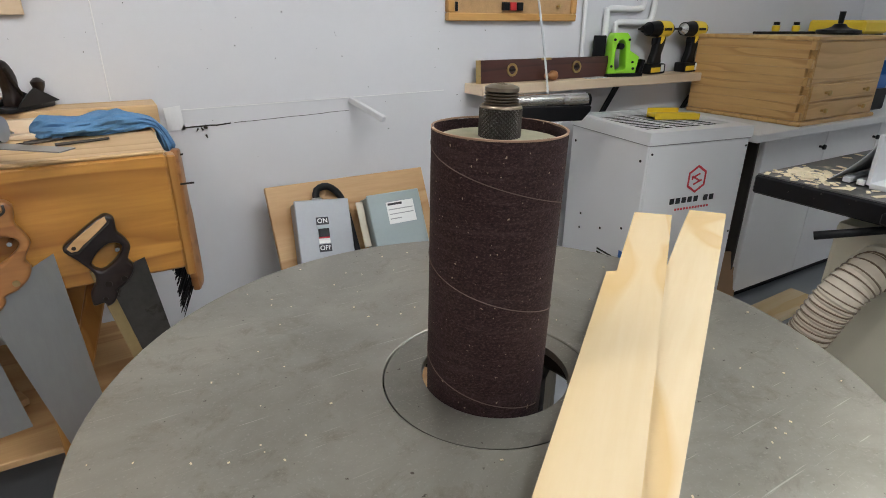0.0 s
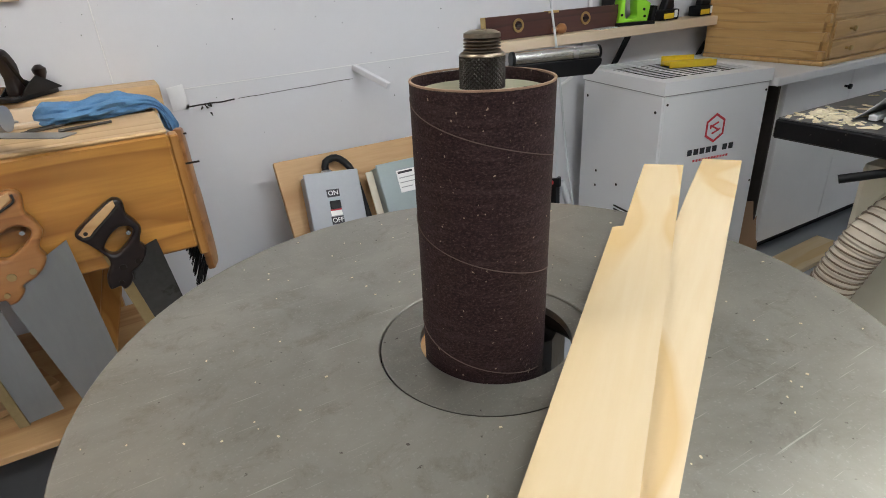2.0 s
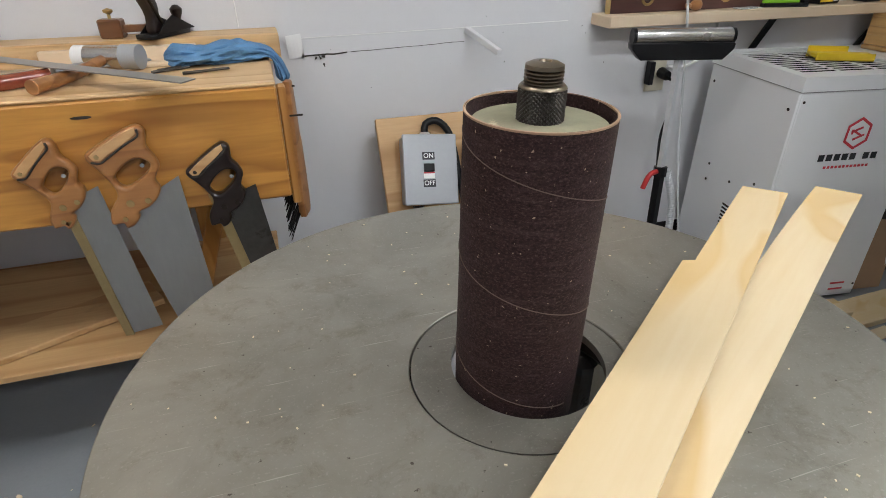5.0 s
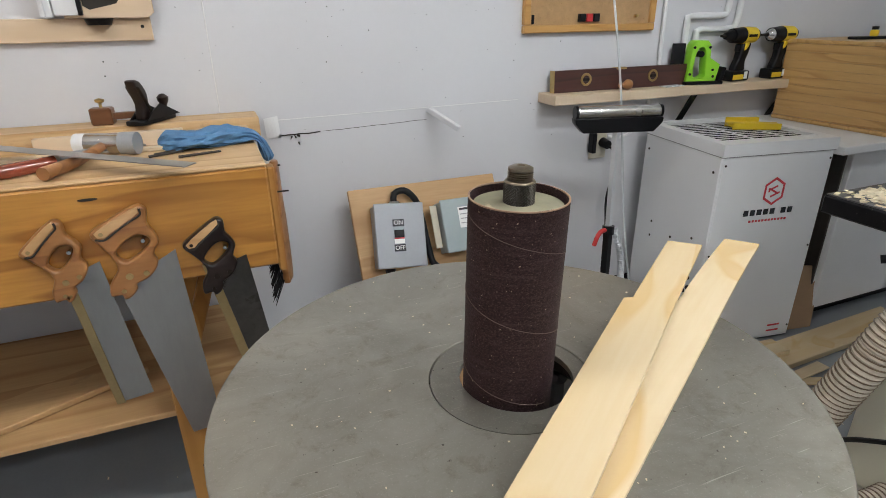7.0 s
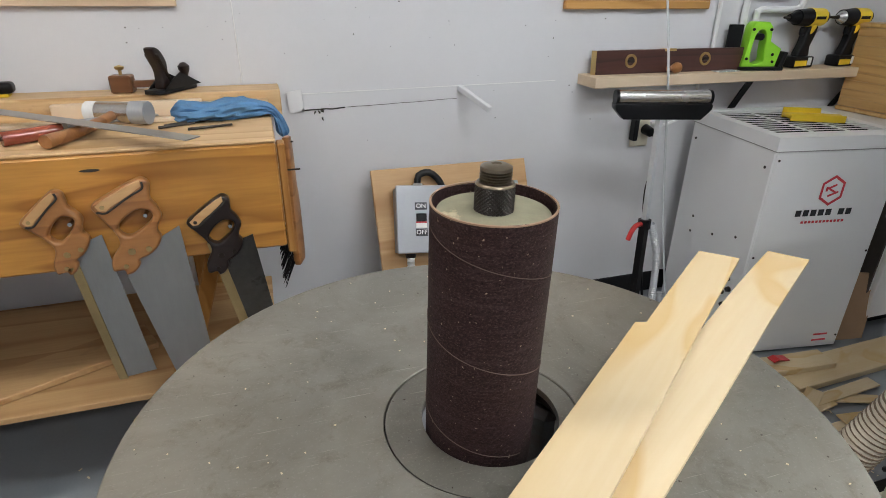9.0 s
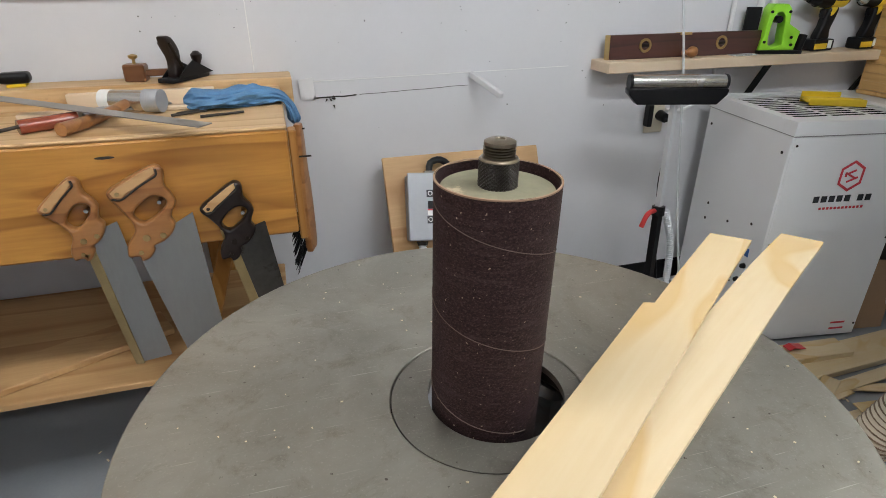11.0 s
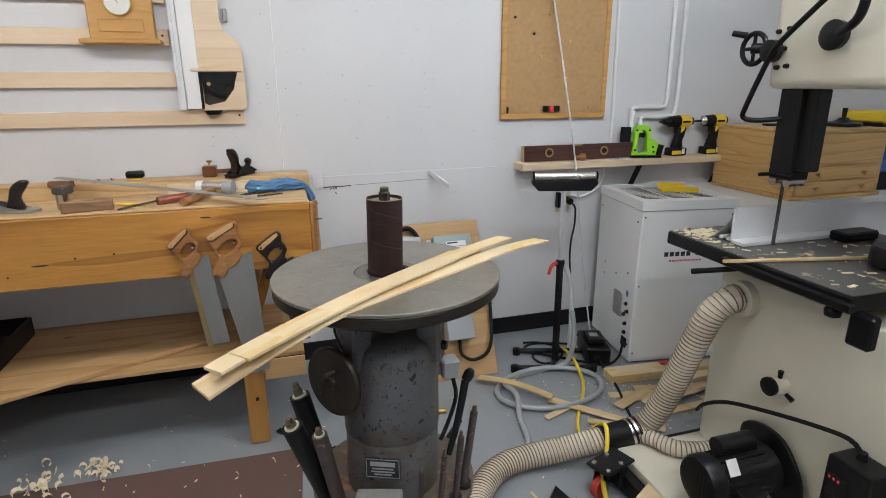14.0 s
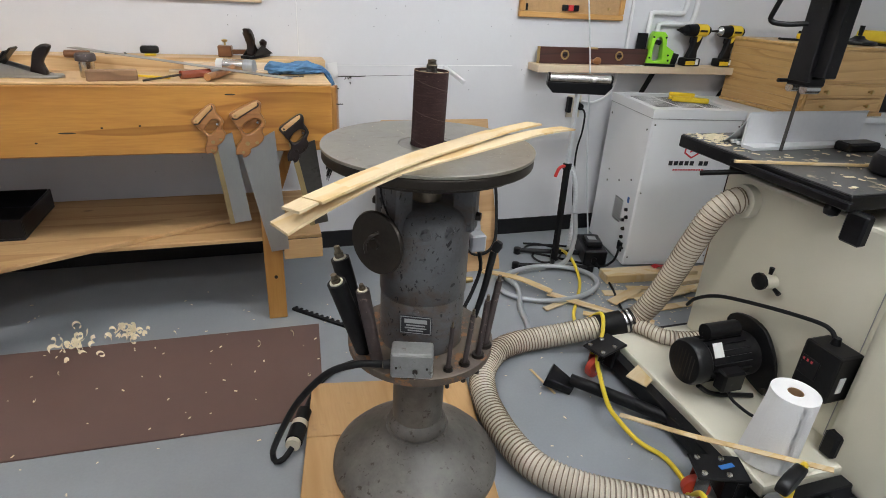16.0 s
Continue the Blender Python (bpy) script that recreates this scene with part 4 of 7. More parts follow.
    part("lock_knob", lathe([(0.012, 0), (0.03, 0.01), (0.03, 0.03), (0.02, 0.036), (0, 0.037)], 20, pose(1.150, 0.226, 1.385, 0, -90, 0)), M_BLACK, b, "", True)
    part("crank_rod", tube([(1.12, 0.01, 1.55), (1.112, 0.10, 1.475), (1.108, 0.185, 1.40), (1.112, 0.215, 1.36), (1.12, 0.275, 1.24), (1.125, 0.285, 1.205), (1.15, 0.255, 1.198), (1.21, 0.215, 1.205)], 0.0075, 10), M_BLACK, b, "bent black lever", True)
    part("star_knob", lathe([(0.01, 0), (0.034, 0.012), (0.036, 0.03), (0.022, 0.04), (0, 0.041)], 20, pose(1.150, 0.045, 1.412, 0, -90, 0)), M_BLACK, b, "", True)
    part("tension_lever", tube([(1.12, 0.03, 1.415), (1.11, -0.01, 1.43), (1.105, -0.03, 1.45), (1.10, -0.04, 1.48)], 0.011, 10), M_BLACK, b, "", True)
    for y, z in ((0.215, 1.342), (0.185, 1.345), (0.225, 1.435), (0.19, 1.44), (0.20, 1.39)):
        part("head_bolt", rod((1.150, y, z), (1.139, y, z), 0.007, 0.006, 6), M_BLACKP, b)
    # cabinet fittings
    kb = part("tracking_knob", rod((BX, 0.035, 0.455), (BX - 0.04, 0.035, 0.455), 0.024, 0.022, 20), M_CREAM, b, "", True)
    part("knob_star", lathe([(0.012, 0), (0.028, 0.004), (0.028, 0.014), (0.012, 0.02), (0, 0.021)], 12, pose(BX - 0.04, 0.04, 0.458, 0, -90, 0)), M_BLACK, kb, "black star knob", True)
    for dy, dz in ((0.0, 0.028), (-0.028, -0.01)):
        part("knob_screw", rod((BX - 0.02, 0.035 + dy, 0.455 + dz), (BX - 0.02, 0.035 + dy * 1.8, 0.455 + dz * 1.8), 0.006, 0.008, 8), M_BLACK, kb)
    part("dust_port", lathe([(0.056, -0.02), (0.056, 0.03), (0.052, 0.032)], 32, pose(BX, 0.215, 0.66, 0, -90, 0)), M_CREAM, b, "", True)
    # label and maker's mark on the column
    pl = part("label_plate", box((-0.036, -0.026, 0), (0.036, 0.026, 0.0012), 0.0004, facing_mx(BX - 0.0455, -0.385, 0.70)), M_ALU, b, "small grey and black label plate")
    part("label_black", box((-0.035, 0.001, 0.0012), (0.035, 0.025, 0.0018), 0, facing_mx(BX - 0.0455, -0.385, 0.70)), M_BLKINK, pl)
    part("label_bar", box((-0.018, 0.008, 0.0018), (0.016, 0.018, 0.0024), 0, facing_mx(BX - 0.0455, -0.385, 0.70)), M_WHTINK, pl)
    # motor
    ym, zm = 0.005, 0.215
    mo = part("motor", lathe([(0.05, 0), (0.068, 0.004), (0.074, 0.015), (0.074, 0.05), (0.067, 0.058), (0.067, 0.21), (0.072, 0.22), (0.072, 0.24), (0.05, 0.245)], 40, pose(0.865, ym, zm, 0, 90, 0)), M_BLACKP, b, "black finned electric motor", True)
    for k in range(20):
        a = k / 20 * 2 * math.pi
        part("cooling_fin", box((0.925, -0.0015, 0.066), (1.07, 0.0015, 0.073), 0, Matrix.Translation((0, ym, zm)) @ Matrix.Rotation(a, 4, "X")), M_BLACKP, mo)
    for k in range(7):
        part("vent_slot", box((-0.0015, -0.05 + 0.004 * abs(k - 3), -0.001), (0.0015, 0.05 - 0.004 * abs(k - 3), 0.001), 0, pose(0.8655, ym + (k - 3) * 0.014, zm, 0, -90, 0) @ pose(0, 0, 0, 0, 0, 90)), M_SHADOW, mo)
    fl = plate(round_loop([(-0.115, 0.06), (-0.06, 0.105), (0.03, 0.10), (0.10, 0.02), (0.118, -0.07), (0.095, -0.105), (0.02, -0.09), (-0.08, -0.06)], 4), 0.014, facing_mx(1.13, ym, zm), [], 0.002)
    part("motor_flange", fl, M_BLACKP, mo)
    part("capacitor_cover", rod((0.94, ym + 0.02, zm + 0.088), (1.06, ym + 0.02, zm + 0.088), 0.027, n=18), M_BLACKP, mo, "", True)
    part("junction_box", box((0.94, ym - 0.105, zm - 0.06), (1.02, ym - 0.06, zm + 0.01), 0.006), M_BLACKP, mo)
    part("motor_label", box((0.93, -0.001, -0.02), (0.965, 0.001, 0.028), 0, pose(0, ym - 0.045, zm + 0.056, -35, 0, 0) @ pose(0, 0, -0.0, 0, 0, 0)), M_WHTINK, mo, "white rating label")
    part("motor_foot", tube([(0.90, ym - 0.05, zm - 0.06), (0.96, ym - 0.06, 0.12), (1.09, ym - 0.09, 0.112)], 0.008, 8), M_BLACKP, mo)
    part("flange_bolt", rod((1.122, ym - 0.1, zm - 0.085), (1.11, ym - 0.1, zm - 0.085), 0.01, n=12), M_DKSTEEL, mo)
    # switch
    sw = part("switch_housing", box((1.075, -0.30, 0.255), (1.163, -0.19, 0.405), 0.008, None, 2), M_BLACK, b, "black switch housing")
    part("switch_lid", box((1.072, -0.255, 0.30), (1.0745, -0.20, 0.36), 0.002), M_BLACKP, sw)
    part("switch_clamp", rod((1.13, -0.235, 0.405), (1.13, -0.235, 0.425), 0.014, 0.010, 12), M_BLACK, sw, "", True)
    for k in range(3):
        part("red_mark", box((1.0715, -0.21 - k * 0.012, 0.345), (1.0718, -0.204 - k * 0.012, 0.353), 0), M_REDINK, sw)
    part("switch_sticker", box((1.10, -0.3022, 0.29), (1.12, -0.3002, 0.34), 0), M_WHTINK, sw)
    part("power_cord", tube([(1.13, -0.235, 0.415), (1.125, -0.20, 0.44), (1.12, -0.10, 0.42), (1.10, 0.05, 0.38), (1.09, 0.16, 0.34), (1.11, 0.26, 0.27), (1.15, 0.33, 0.2)], 0.0065, 8), M_RUBBER, b, "", True)
    part("motor_cord", tube([(0.98, ym - 0.09, zm - 0.06), (0.985, ym - 0.12, 0.13), (1.03, -0.19, 0.115), (1.10, -0.21, 0.17), (1.12, -0.22, 0.256)], 0.005, 8), M_RUBBER, b, "", True)
    part("foot_bracket", box((1.10, -0.36, 0.10), (1.16, -0.315, 0.18), 0.008), M_BLACKP, b)
    # mobile base
    part("base_rail", box((0.80, -0.35, 0.018), (0.842, 0.33, 0.075), 0.003), M_BLACKP, b, "black steel mobile base rail")
    part("base_rail", box((0.843, -0.425, 0.018), (1.62, -0.387, 0.075), 0.003), M_BLACKP, b)
    part("base_rail", box((0.843, 0.347, 0.018), (1.62, 0.385, 0.075), 0.003), M_BLACKP, b)
    for cx, cy, a in ((0.755, 0.262, 20), (0.745, -0.305, -20)):
        cm = pose(cx, cy, 0, 0, 0, a)
        pt = part("caster_plate", box((-0.055, -0.045, 0.108), (0.085, 0.045, 0.118), 0.003, cm), M_BLACKP, b, "black bolted caster plate")
        part("caster_arm", box((0.02, -0.04, 0.03), (0.055, 0.04, 0.1075), 0.004, cm), M_BLACKP, pt)
        for bx2, by2 in ((-0.035, -0.028), (-0.035, 0.028), (0.03, -0.028), (0.03, 0.028)):
            part("plate_bolt", lathe([(0.009, 0), (0.008, 0.004), (0.0, 0.006)], 12, cm @ pose(bx2, by2, 0.118)), M_BRIGHT, pt, "", True)
        wh = part("caster_wheel", lathe([(0.028, -0.014), (0.037, -0.011), (0.038, 0), (0.037, 0.011), (0.028, 0.014)], 28, cm @ pose(-0.03, 0, 0.0385, 90, 0, 0)), M_ORANGE, pt, "red-orange caster wheel", True)
        for s in (-1, 1):
            part("caster_fork", box((-0.045, s * 0.019 - 0.0015, 0.03), (-0.008, s * 0.019 + 0.0015, 0.107), 0.0005, cm), M_BRIGHT, pt, "bright steel fork")
    part("lift_pedal", box((0.755, -0.322, 0.1185), (0.80, -0.308, 0.121), 0.001), M_BLUE, b, "small blue pedal pad")
    return b


build_bandsaw()


# ---- dehumidifier ----
def build_dehumidifier():
    x0, x1, y0, y1, h = 1.345, 1.80, 0.967, 1.41, 0.80
    d = thing("dehumidifier", ((x0 + x1) / 2, 1.19, 0), "tall white metal dehumidifier with a red hexagon logo", "dehumidifier")
    part("cabinet", box((x0, y0 + 0.004, 0.012), (x1, y1, h - 0.043), 0.004), M_WHITEM, d, "white enamelled sheet-metal cabinet")
    part("front_panel", box((x0 + 0.006, y0, 0.03), (x1 - 0.006, y0 + 0.0038, h - 0.047), 0.002), M_WHITEM, d)
    for nm, p, q in (("hood_front", (x0 - 0.003, y0 - 0.003), (x1 + 0.003, y0 + 0.05)), ("hood_back", (x0 - 0.003, y1 - 0.03), (x1 + 0.003, y1 + 0.003)), ("hood_side", (x0 - 0.003, y0 + 0.0505), (x0 + 0.035, y1 - 0.0305)), ("hood_side", (x1 - 0.035, y0 + 0.0505), (x1 + 0.003, y1 - 0.0305))):
        part(nm, box((*p, h - 0.042), (*q, h), 0.0), M_WHITEM, d)
    part("hood_line", box((x0 - 0.0005, y0 - 0.0005, h - 0.0455), (x1 + 0.0005, y1, h - 0.0422), 0), M_GRYINK, d)
    # black slab just under the slats; the hood's inner shade is its colour
    gr = part("grille_well", box((x0 + 0.0355, y0 + 0.051, h - 0.040), (x1 - 0.0355, y1 - 0.031, h - 0.014), 0), M_WELL_SHADE, d, "near-black slab standing for the shade under the grille")
    n = 13
    for k in range(n):
        y = y0 + 0.05 + (y1 - y0 - 0.08) * (k + 0.5) / n
        part("grille_slat", box((x0 + 0.034, y - 0.0046, h - 0.003), (x1 - 0.034, y + 0.0046, h - 0.0018), 0), M_WHITEM, gr)
    for k in range(1, 3):
        x = x0 + 0.035 + (x1 - x0 - 0.07) * k / 3
        part("grille_bar", box((x - 0.005, y0 + 0.05, h - 0.0029), (x + 0.005, y1 - 0.03, h - 0.0012), 0), M_WHITEM, gr)
    for k in range(4):
        part("foot", rod((x0 + 0.05 + (k % 2) * 0.35, y0 + 0.05 + (k // 2) * 0.34, 0), (x0 + 0.05 + (k % 2) * 0.35, y0 + 0.05 + (k // 2) * 0.34, 0.013), 0.018, n=12), M_RUBBER, d)
    for x in (x0 + 0.016, x1 - 0.016):
        for z in (0.06, 0.40, 0.728):
            part("panel_screw", rod((x, y0 + 0.001, z), (x, y0 - 0.0015, z), 0.004, n=10), M_DKSTEEL, d)
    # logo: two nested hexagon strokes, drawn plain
    cx, cz = 1.578, 0.624
    lm = facing_y(cx, y0 - 0.0008, cz) @ Matrix.Scale(1.0, 4)
    hexo = lambda r: [(r * 0.92 * math.cos(math.radians(90 + 60 * k)), r * math.sin(math.radians(90 + 60 * k))) for k in range(6)]
    lg = part("logo_hexagon", plate(hexo(0.051), 0.0012, lm, [hexo(0.042)]), M_REDINK, d, "red printed hexagon mark")
    part("logo_bar", add_box(add_box(add_box(box((-0.02, 0.010, -0.0005), (0.018, 0.016, 0.0006), 0, lm @ pose(0, 0, 0, 0, 0, 22)), (-0.02, -0.003, -0.0005), (0.02, 0.003, 0.0006), 0, lm @ pose(0, 0, 0, 0, 0, -28)), (-0.018, -0.016, -0.0005), (0.02, -0.010, 0.0006), 0, lm @ pose(0, 0, 0, 0, 0, 22)), (-0.023, -0.002, -0.0005), (-0.017, 0.013, 0.0006), 0, lm), M_REDINK, lg)
    for k in range(8):
        x = cx - 0.108 + k * 0.0272 - (0.008 if k > 5 else 0)
        if k != 5:
            part("printed_block", box((x, y0 - 0.0012, 0.540), (x + 0.0195, y0 - 0.0004, 0.561), 0), M_BLKINK, lg, "plain black printed block")
    bars = bm_new()
    for k in range(12):
        add_box(bars, (cx - 0.080 + k * 0.0134, y0 - 0.0012, 0.5145), (cx - 0.0715 + k * 0.0134, y0 - 0.0004, 0.5225), 0)
    part("small_print", bars, M_REDINK, d, "small red printed line")
    part("red_label", box((1.69, y0 - 0.0012, 0.066), (1.745, y0 - 0.0004, 0.073), 0), M_REDINK, d)
    part("red_label", box((1.69, y0 - 0.0012, 0.042), (1.745, y0 - 0.0004, 0.049), 0), M_REDINK, d)
    # side controls, vent and cable inlet
    for k in range(9):
        z = 0.20 + k * 0.014
        part("vent_slot", box((x0 - 0.001, 1.085, z), (x0 + 0.001, 1.175, z + 0.007), 0), M_SHADOW, d)
    part("blue_sticker", box((x0 - 0.0012, 1.028, 0.325), (x0 - 0.0002, 1.048, 0.355), 0), M_BLUE, d)
    for y, z in ((1.035, 0.29), (1.02, 0.255), (1.05, 0.23), (1.03, 0.19), (1.03, 0.145)):
        part("control_knob", rod((x0, y, z), (x0 - 0.012, y, z), 0.010, 0.008, 14), M_BLACK, d, "", True)
    part("power_inlet", box((x0 - 0.008, 1.005, 0.07), (x0, 1.05, 0.12), 0.002), M_BLACK, d)
    for y, z in ((1.30, 0.42), (1.30, 0.36), (1.05, 0.44), (1.17, 0.40), (1.0, 0.70), (1.38, 0.70)):
        part("side_screw", rod((x0 + 0.001, y, z), (x0 - 0.0015, y, z), 0.005, n=10), M_DKSTEEL, d)
    # stands askew to the wall, turned about the middle of its front
    d.matrix_basis = Matrix.Translation((1.578, 0.966, 0)) @ Matrix.Rotation(radians(-8.5), 4, "Z") @ Matrix.Translation((-1.578, -y0, 0)) @ d.matrix_basis
    return d


build_dehumidifier()
tray = thing("yellow_tray", (1.66, 1.17, 0.80), "bright yellow plastic clamp stop lying on the grille", "clamp stop")
tm = pose(1.665, 1.17, 0.7995, 0, 0, -28)
part("plate", plate([(-0.09, -0.028), (0.085, -0.034), (0.09, 0.02), (0.03, 0.03), (-0.09, 0.03)], 0.012, tm @ pose(0, 0, 0.014), [[(-0.03, -0.015), (0.05, -0.018), (0.05, 0.008), (-0.03, 0.012)]], 0.003), M_YELLOW, tray)
part("rib", box((-0.09, 0.028, 0.001), (0.03, 0.036, 0.036), 0.002, tm), M_YELLOW, tray)
part("rib", box((-0.085, -0.036, 0.001), (0.085, -0.029, 0.024), 0.002, tm), M_YELLOW, tray)


# ---- counter, chest and things along the wall ----
def build_counter():
    c = thing("base_cabinet", (2.7, 1.24, 0), "white base cabinet with flat doors and a white counter top", "cabinet")
    part("counter_top", box((1.815, 0.915, 0.735), (3.55, W - 0.004, 0.765), 0.003), M_WHITEC, c, "white laminate counter top")
    part("carcass", box((1.955, 0.985, 0.07), (3.5, W - 0.004, 0.7345), 0.002), M_WHITEC, c)
    part("side_panel", box((1.945, 0.985, 0.07), (1.9547, W - 0.004, 0.7345), 0.001), M_SIDE, c, "dark brown left side of the cabinet")
    part("plinth", box((1.975, 1.03, 0.001), (3.5, 1.05, 0.0695), 0.001), M_BLACKP, c)
    x = 1.96
    for k in range(3):
        d = part("door", box((x, 0.966, 0.075), (x + 0.44, 0.9845, 0.728), 0.003), M_WHITEC, c, "flat white cabinet door")
        part("edge_line", box((x + 0.4405, 0.97, 0.075), (x + 0.4435, 0.9846, 0.728), 0), M_SHADOW, c)
        part("knob", lathe([(0.005, 0), (0.005, 0.012), (0.011, 0.016), (0.01, 0.024), (0, 0.026)], 14, pose(x + 0.40, 0.966, 0.66, 90, 0, 0)), M_BLACKP, d, "", True)
        x += 0.445


build_counter()


def build_chest():
    x0, x1, y0, y1, z0, z1 = 2.11, 2.66, 0.945, 1.445, 0.766, 1.092
    c = thing("tool_chest", ((x0 + x1) / 2, (y0 + y1) / 2, z0), "golden oak tool chest with drawers, on the white counter", "tool chest")
    n = 9
    for k in range(n):
        a, b = z0 + 0.018 + (z1 - z0 - 0.034) * k / n, z0 + 0.018 + (z1 - z0 - 0.034) * (k + 1) / n - 0.0004
        part("side_board", box((x0, y0 + 0.02, a), (x0 + 0.018, y1, b), 0.0006), M_TBOXS, c)
        if k % 2 == 0:
            part("finger_joint", box((x0 - 0.0012, y0 + 0.001, a), (x0 + 0.016, y0 + 0.0195, b), 0.001), M_TBOX, c, "dark end-grain finger")
    part("chest_body", box((x0 + 0.0185, y0 + 0.001, z0 + 0.017), (x1, y1, z1 - 0.0165), 0.001), M_TBOX, c)
    part("lid", box((x0 - 0.004, y0 - 0.006, z1 - 0.016), (x1 + 0.004, y1 + 0.002, z1), 0.005, None, 2), M_TBOX, c, "oak lid with rounded edge")
    part("base_moulding", box((x0 - 0.01, y0 - 0.012, z0), (x1 + 0.01, y1, z0 + 0.0165), 0.004), M_TBOX, c)
    part("front_panel", box((x0 + 0.02, y0 - 0.003, z0 + 0.16), (x1 - 0.02, y0 + 0.0008, z1 - 0.02), 0.002), M_TBOX, c)
    for z, h in ((z0 + 0.022, 0.062), (z0 + 0.09, 0.062)):
        d = part("drawer", box((x0 + 0.03, y0 - 0.007, z), (x1 - 0.03, y0 + 0.0006, z + h), 0.003), M_TBOX, c, "oak drawer front")
        for x in (x0 + 0.13, x1 - 0.13):
            part("knob", lathe([(0.005, 0), (0.0045, 0.010), (0.010, 0.015), (0.009, 0.022), (0, 0.024)], 16, pose(x, y0 - 0.007, z + h / 2, 90, 0, 0)), M_BRASS, d, "small brass knob", True)
    return z1


CH = build_chest()
k = thing("black_clamp_bar", (2.33, 1.2, CH), "flat black tool with yellow knobs lying on the chest", "clamp")
part("bar", box((-0.15, -0.022, 0.001), (0.16, 0.022, 0.011), 0.003, pose(2.36, 1.22, CH, 0, 0, -12)), M_BLACK, k)
for x in (-0.05, 0.06):
    part("knob", lathe([(0.013, 0.011), (0.016, 0.02), (0.015, 0.034), (0.0, 0.036)], 14, pose(2.36, 1.22, CH, 0, 0, -12) @ pose(x, 0, 0)), M_YELLOW, k, "", True)
    part("knob_cap", lathe([(0.012, 0.036), (0.012, 0.048), (0, 0.049)], 14, pose(2.36, 1.22, CH, 0, 0, -12) @ pose(x, 0, 0)), M_BLACK, k, "", True)
k = thing("plastic_base", (2.52, 1.1, CH), "round black plastic base lying on the chest", "base")
part("disc", lathe([(0.075, 0.001), (0.085, 0.006), (0.082, 0.018), (0.045, 0.024), (0.03, 0.03), (0.02, 0.042), (0.0, 0.043)], 36, pose(2.55, 1.10, CH)), M_BLACK, k, "", True)
part("stem", rod((2.55, 1.10, CH + 0.043), (2.55, 1.10, CH + 0.09), 0.010, 0.012, 14), M_BLACK, k, "", True)
k = thing("parts_bin", (2.83, 1.15, 0.766), "blue open plastic parts bin on a black one", "bin")
part("black_bin", box((2.73, 1.02, 0.766), (2.95, 1.30, 0.86), 0.006), M_BLACK, k)
part("blue_bin", add_box(add_box(add_box(box((2.735, 1.03, 0.861), (2.945, 1.29, 0.868), 0.002), (2.735, 1.03, 0.868), (2.745, 1.29, 0.98), 0.002), (2.935, 1.03, 0.868), (2.945, 1.29, 0.98), 0.002), (2.745, 1.03, 0.868), (2.935, 1.04, 0.92), 0.002), M_BLUE, k, "blue open-fronted bin")
k = thing("yellow_case", (3.02, 1.3, 0.766), "yellow and black tool case standing on the counter", "case")
part("case_body", box((2.97, 1.2, 0.7655), (3.2, 1.45, 1.09), 0.01), M_BLACK, k)
part("case_lid", box((2.968, 1.195, 1.0905), (3.202, 1.455, 1.15), 0.01), M_YELLOW, k)

# shelf on the wall
s = thing("wall_shelf", (1.55, 1.48, 0.9), "thick pale wooden wall shelf on black brackets", "shelf")
part("board", box((0.945, 1.400, 0.897), (2.3, W - 0.002, 0.932), 0.002), M_PINE_X, s)
for x in (1.62, 2.15):
    part("bracket", box((-0.016, -0.003, 0), (0.016, 0.003, 0.165), 0.001, pose(x, W - 0.008, 0.752, 30, 0, 0)), M_BLACKP, s, "flat black slanting bracket")

# spirit level
s = thing("spirit_level", (1.27, 1.46, 0.933), "dark rosewood spirit level with brass vial rings", "spirit level")
lm = pose(1.275, 1.468, 0.9325, -4, 0, 0)
part("stock", box((-0.30, -0.014, 0), (0.315, 0.014, 0.078), 0.002, lm), M_ROSE, s)
part("end_plate", box((-0.3025, -0.0145, 0), (-0.3003, 0.0145, 0.078), 0.0005, lm), M_BRASS, s)
for x in (-0.165, 0.145):
    r = part("vial_ring", ring_bm(0.015, 0.023, -0.002, 0.002, 28), M_BRASS, s, "brass ring", True)
    r.data.transform(lm @ pose(x, -0.0155, 0.042, 90, 0, 0))
    part("vial", rod(lm @ V(x - 0.012, -0.0135, 0.042), lm @ V(x + 0.012, -0.0135, 0.042), 0.007, n=10), M_DARKWOOD, r)
part("top_vial", box((-0.03, -0.015, 0.07), (0.02, 0.0145, 0.0795), 0.002, lm), M_BRASS, s)
s = thing("small_knob", (1.26, 1.42, 0.933), "small turned wooden handle lying on the shelf", "handle")
part("turned_handle", lathe([(0.006, -0.03), (0.010, -0.026), (0.006, -0.012), (0.013, 0.0), (0.019, 0.014), (0.017, 0.026), (0.008, 0.032), (0, 0.033)], 20, pose(1.265, 1.425, 0.9515, 0, 90, 12)), M_BEECH, s, "", True)
s = thing("clear_sheet", (1.5, 1.43, 0.933), "small clear plastic sheet lying on the shelf", "plastic sheet")
part("sheet", box((-0.05, -0.02, 0), (0.05, 0.02, 0.003), 0.001, pose(1.50, 1.432, 0.9325, 0, 0, 6)), M_CLEAR, s)


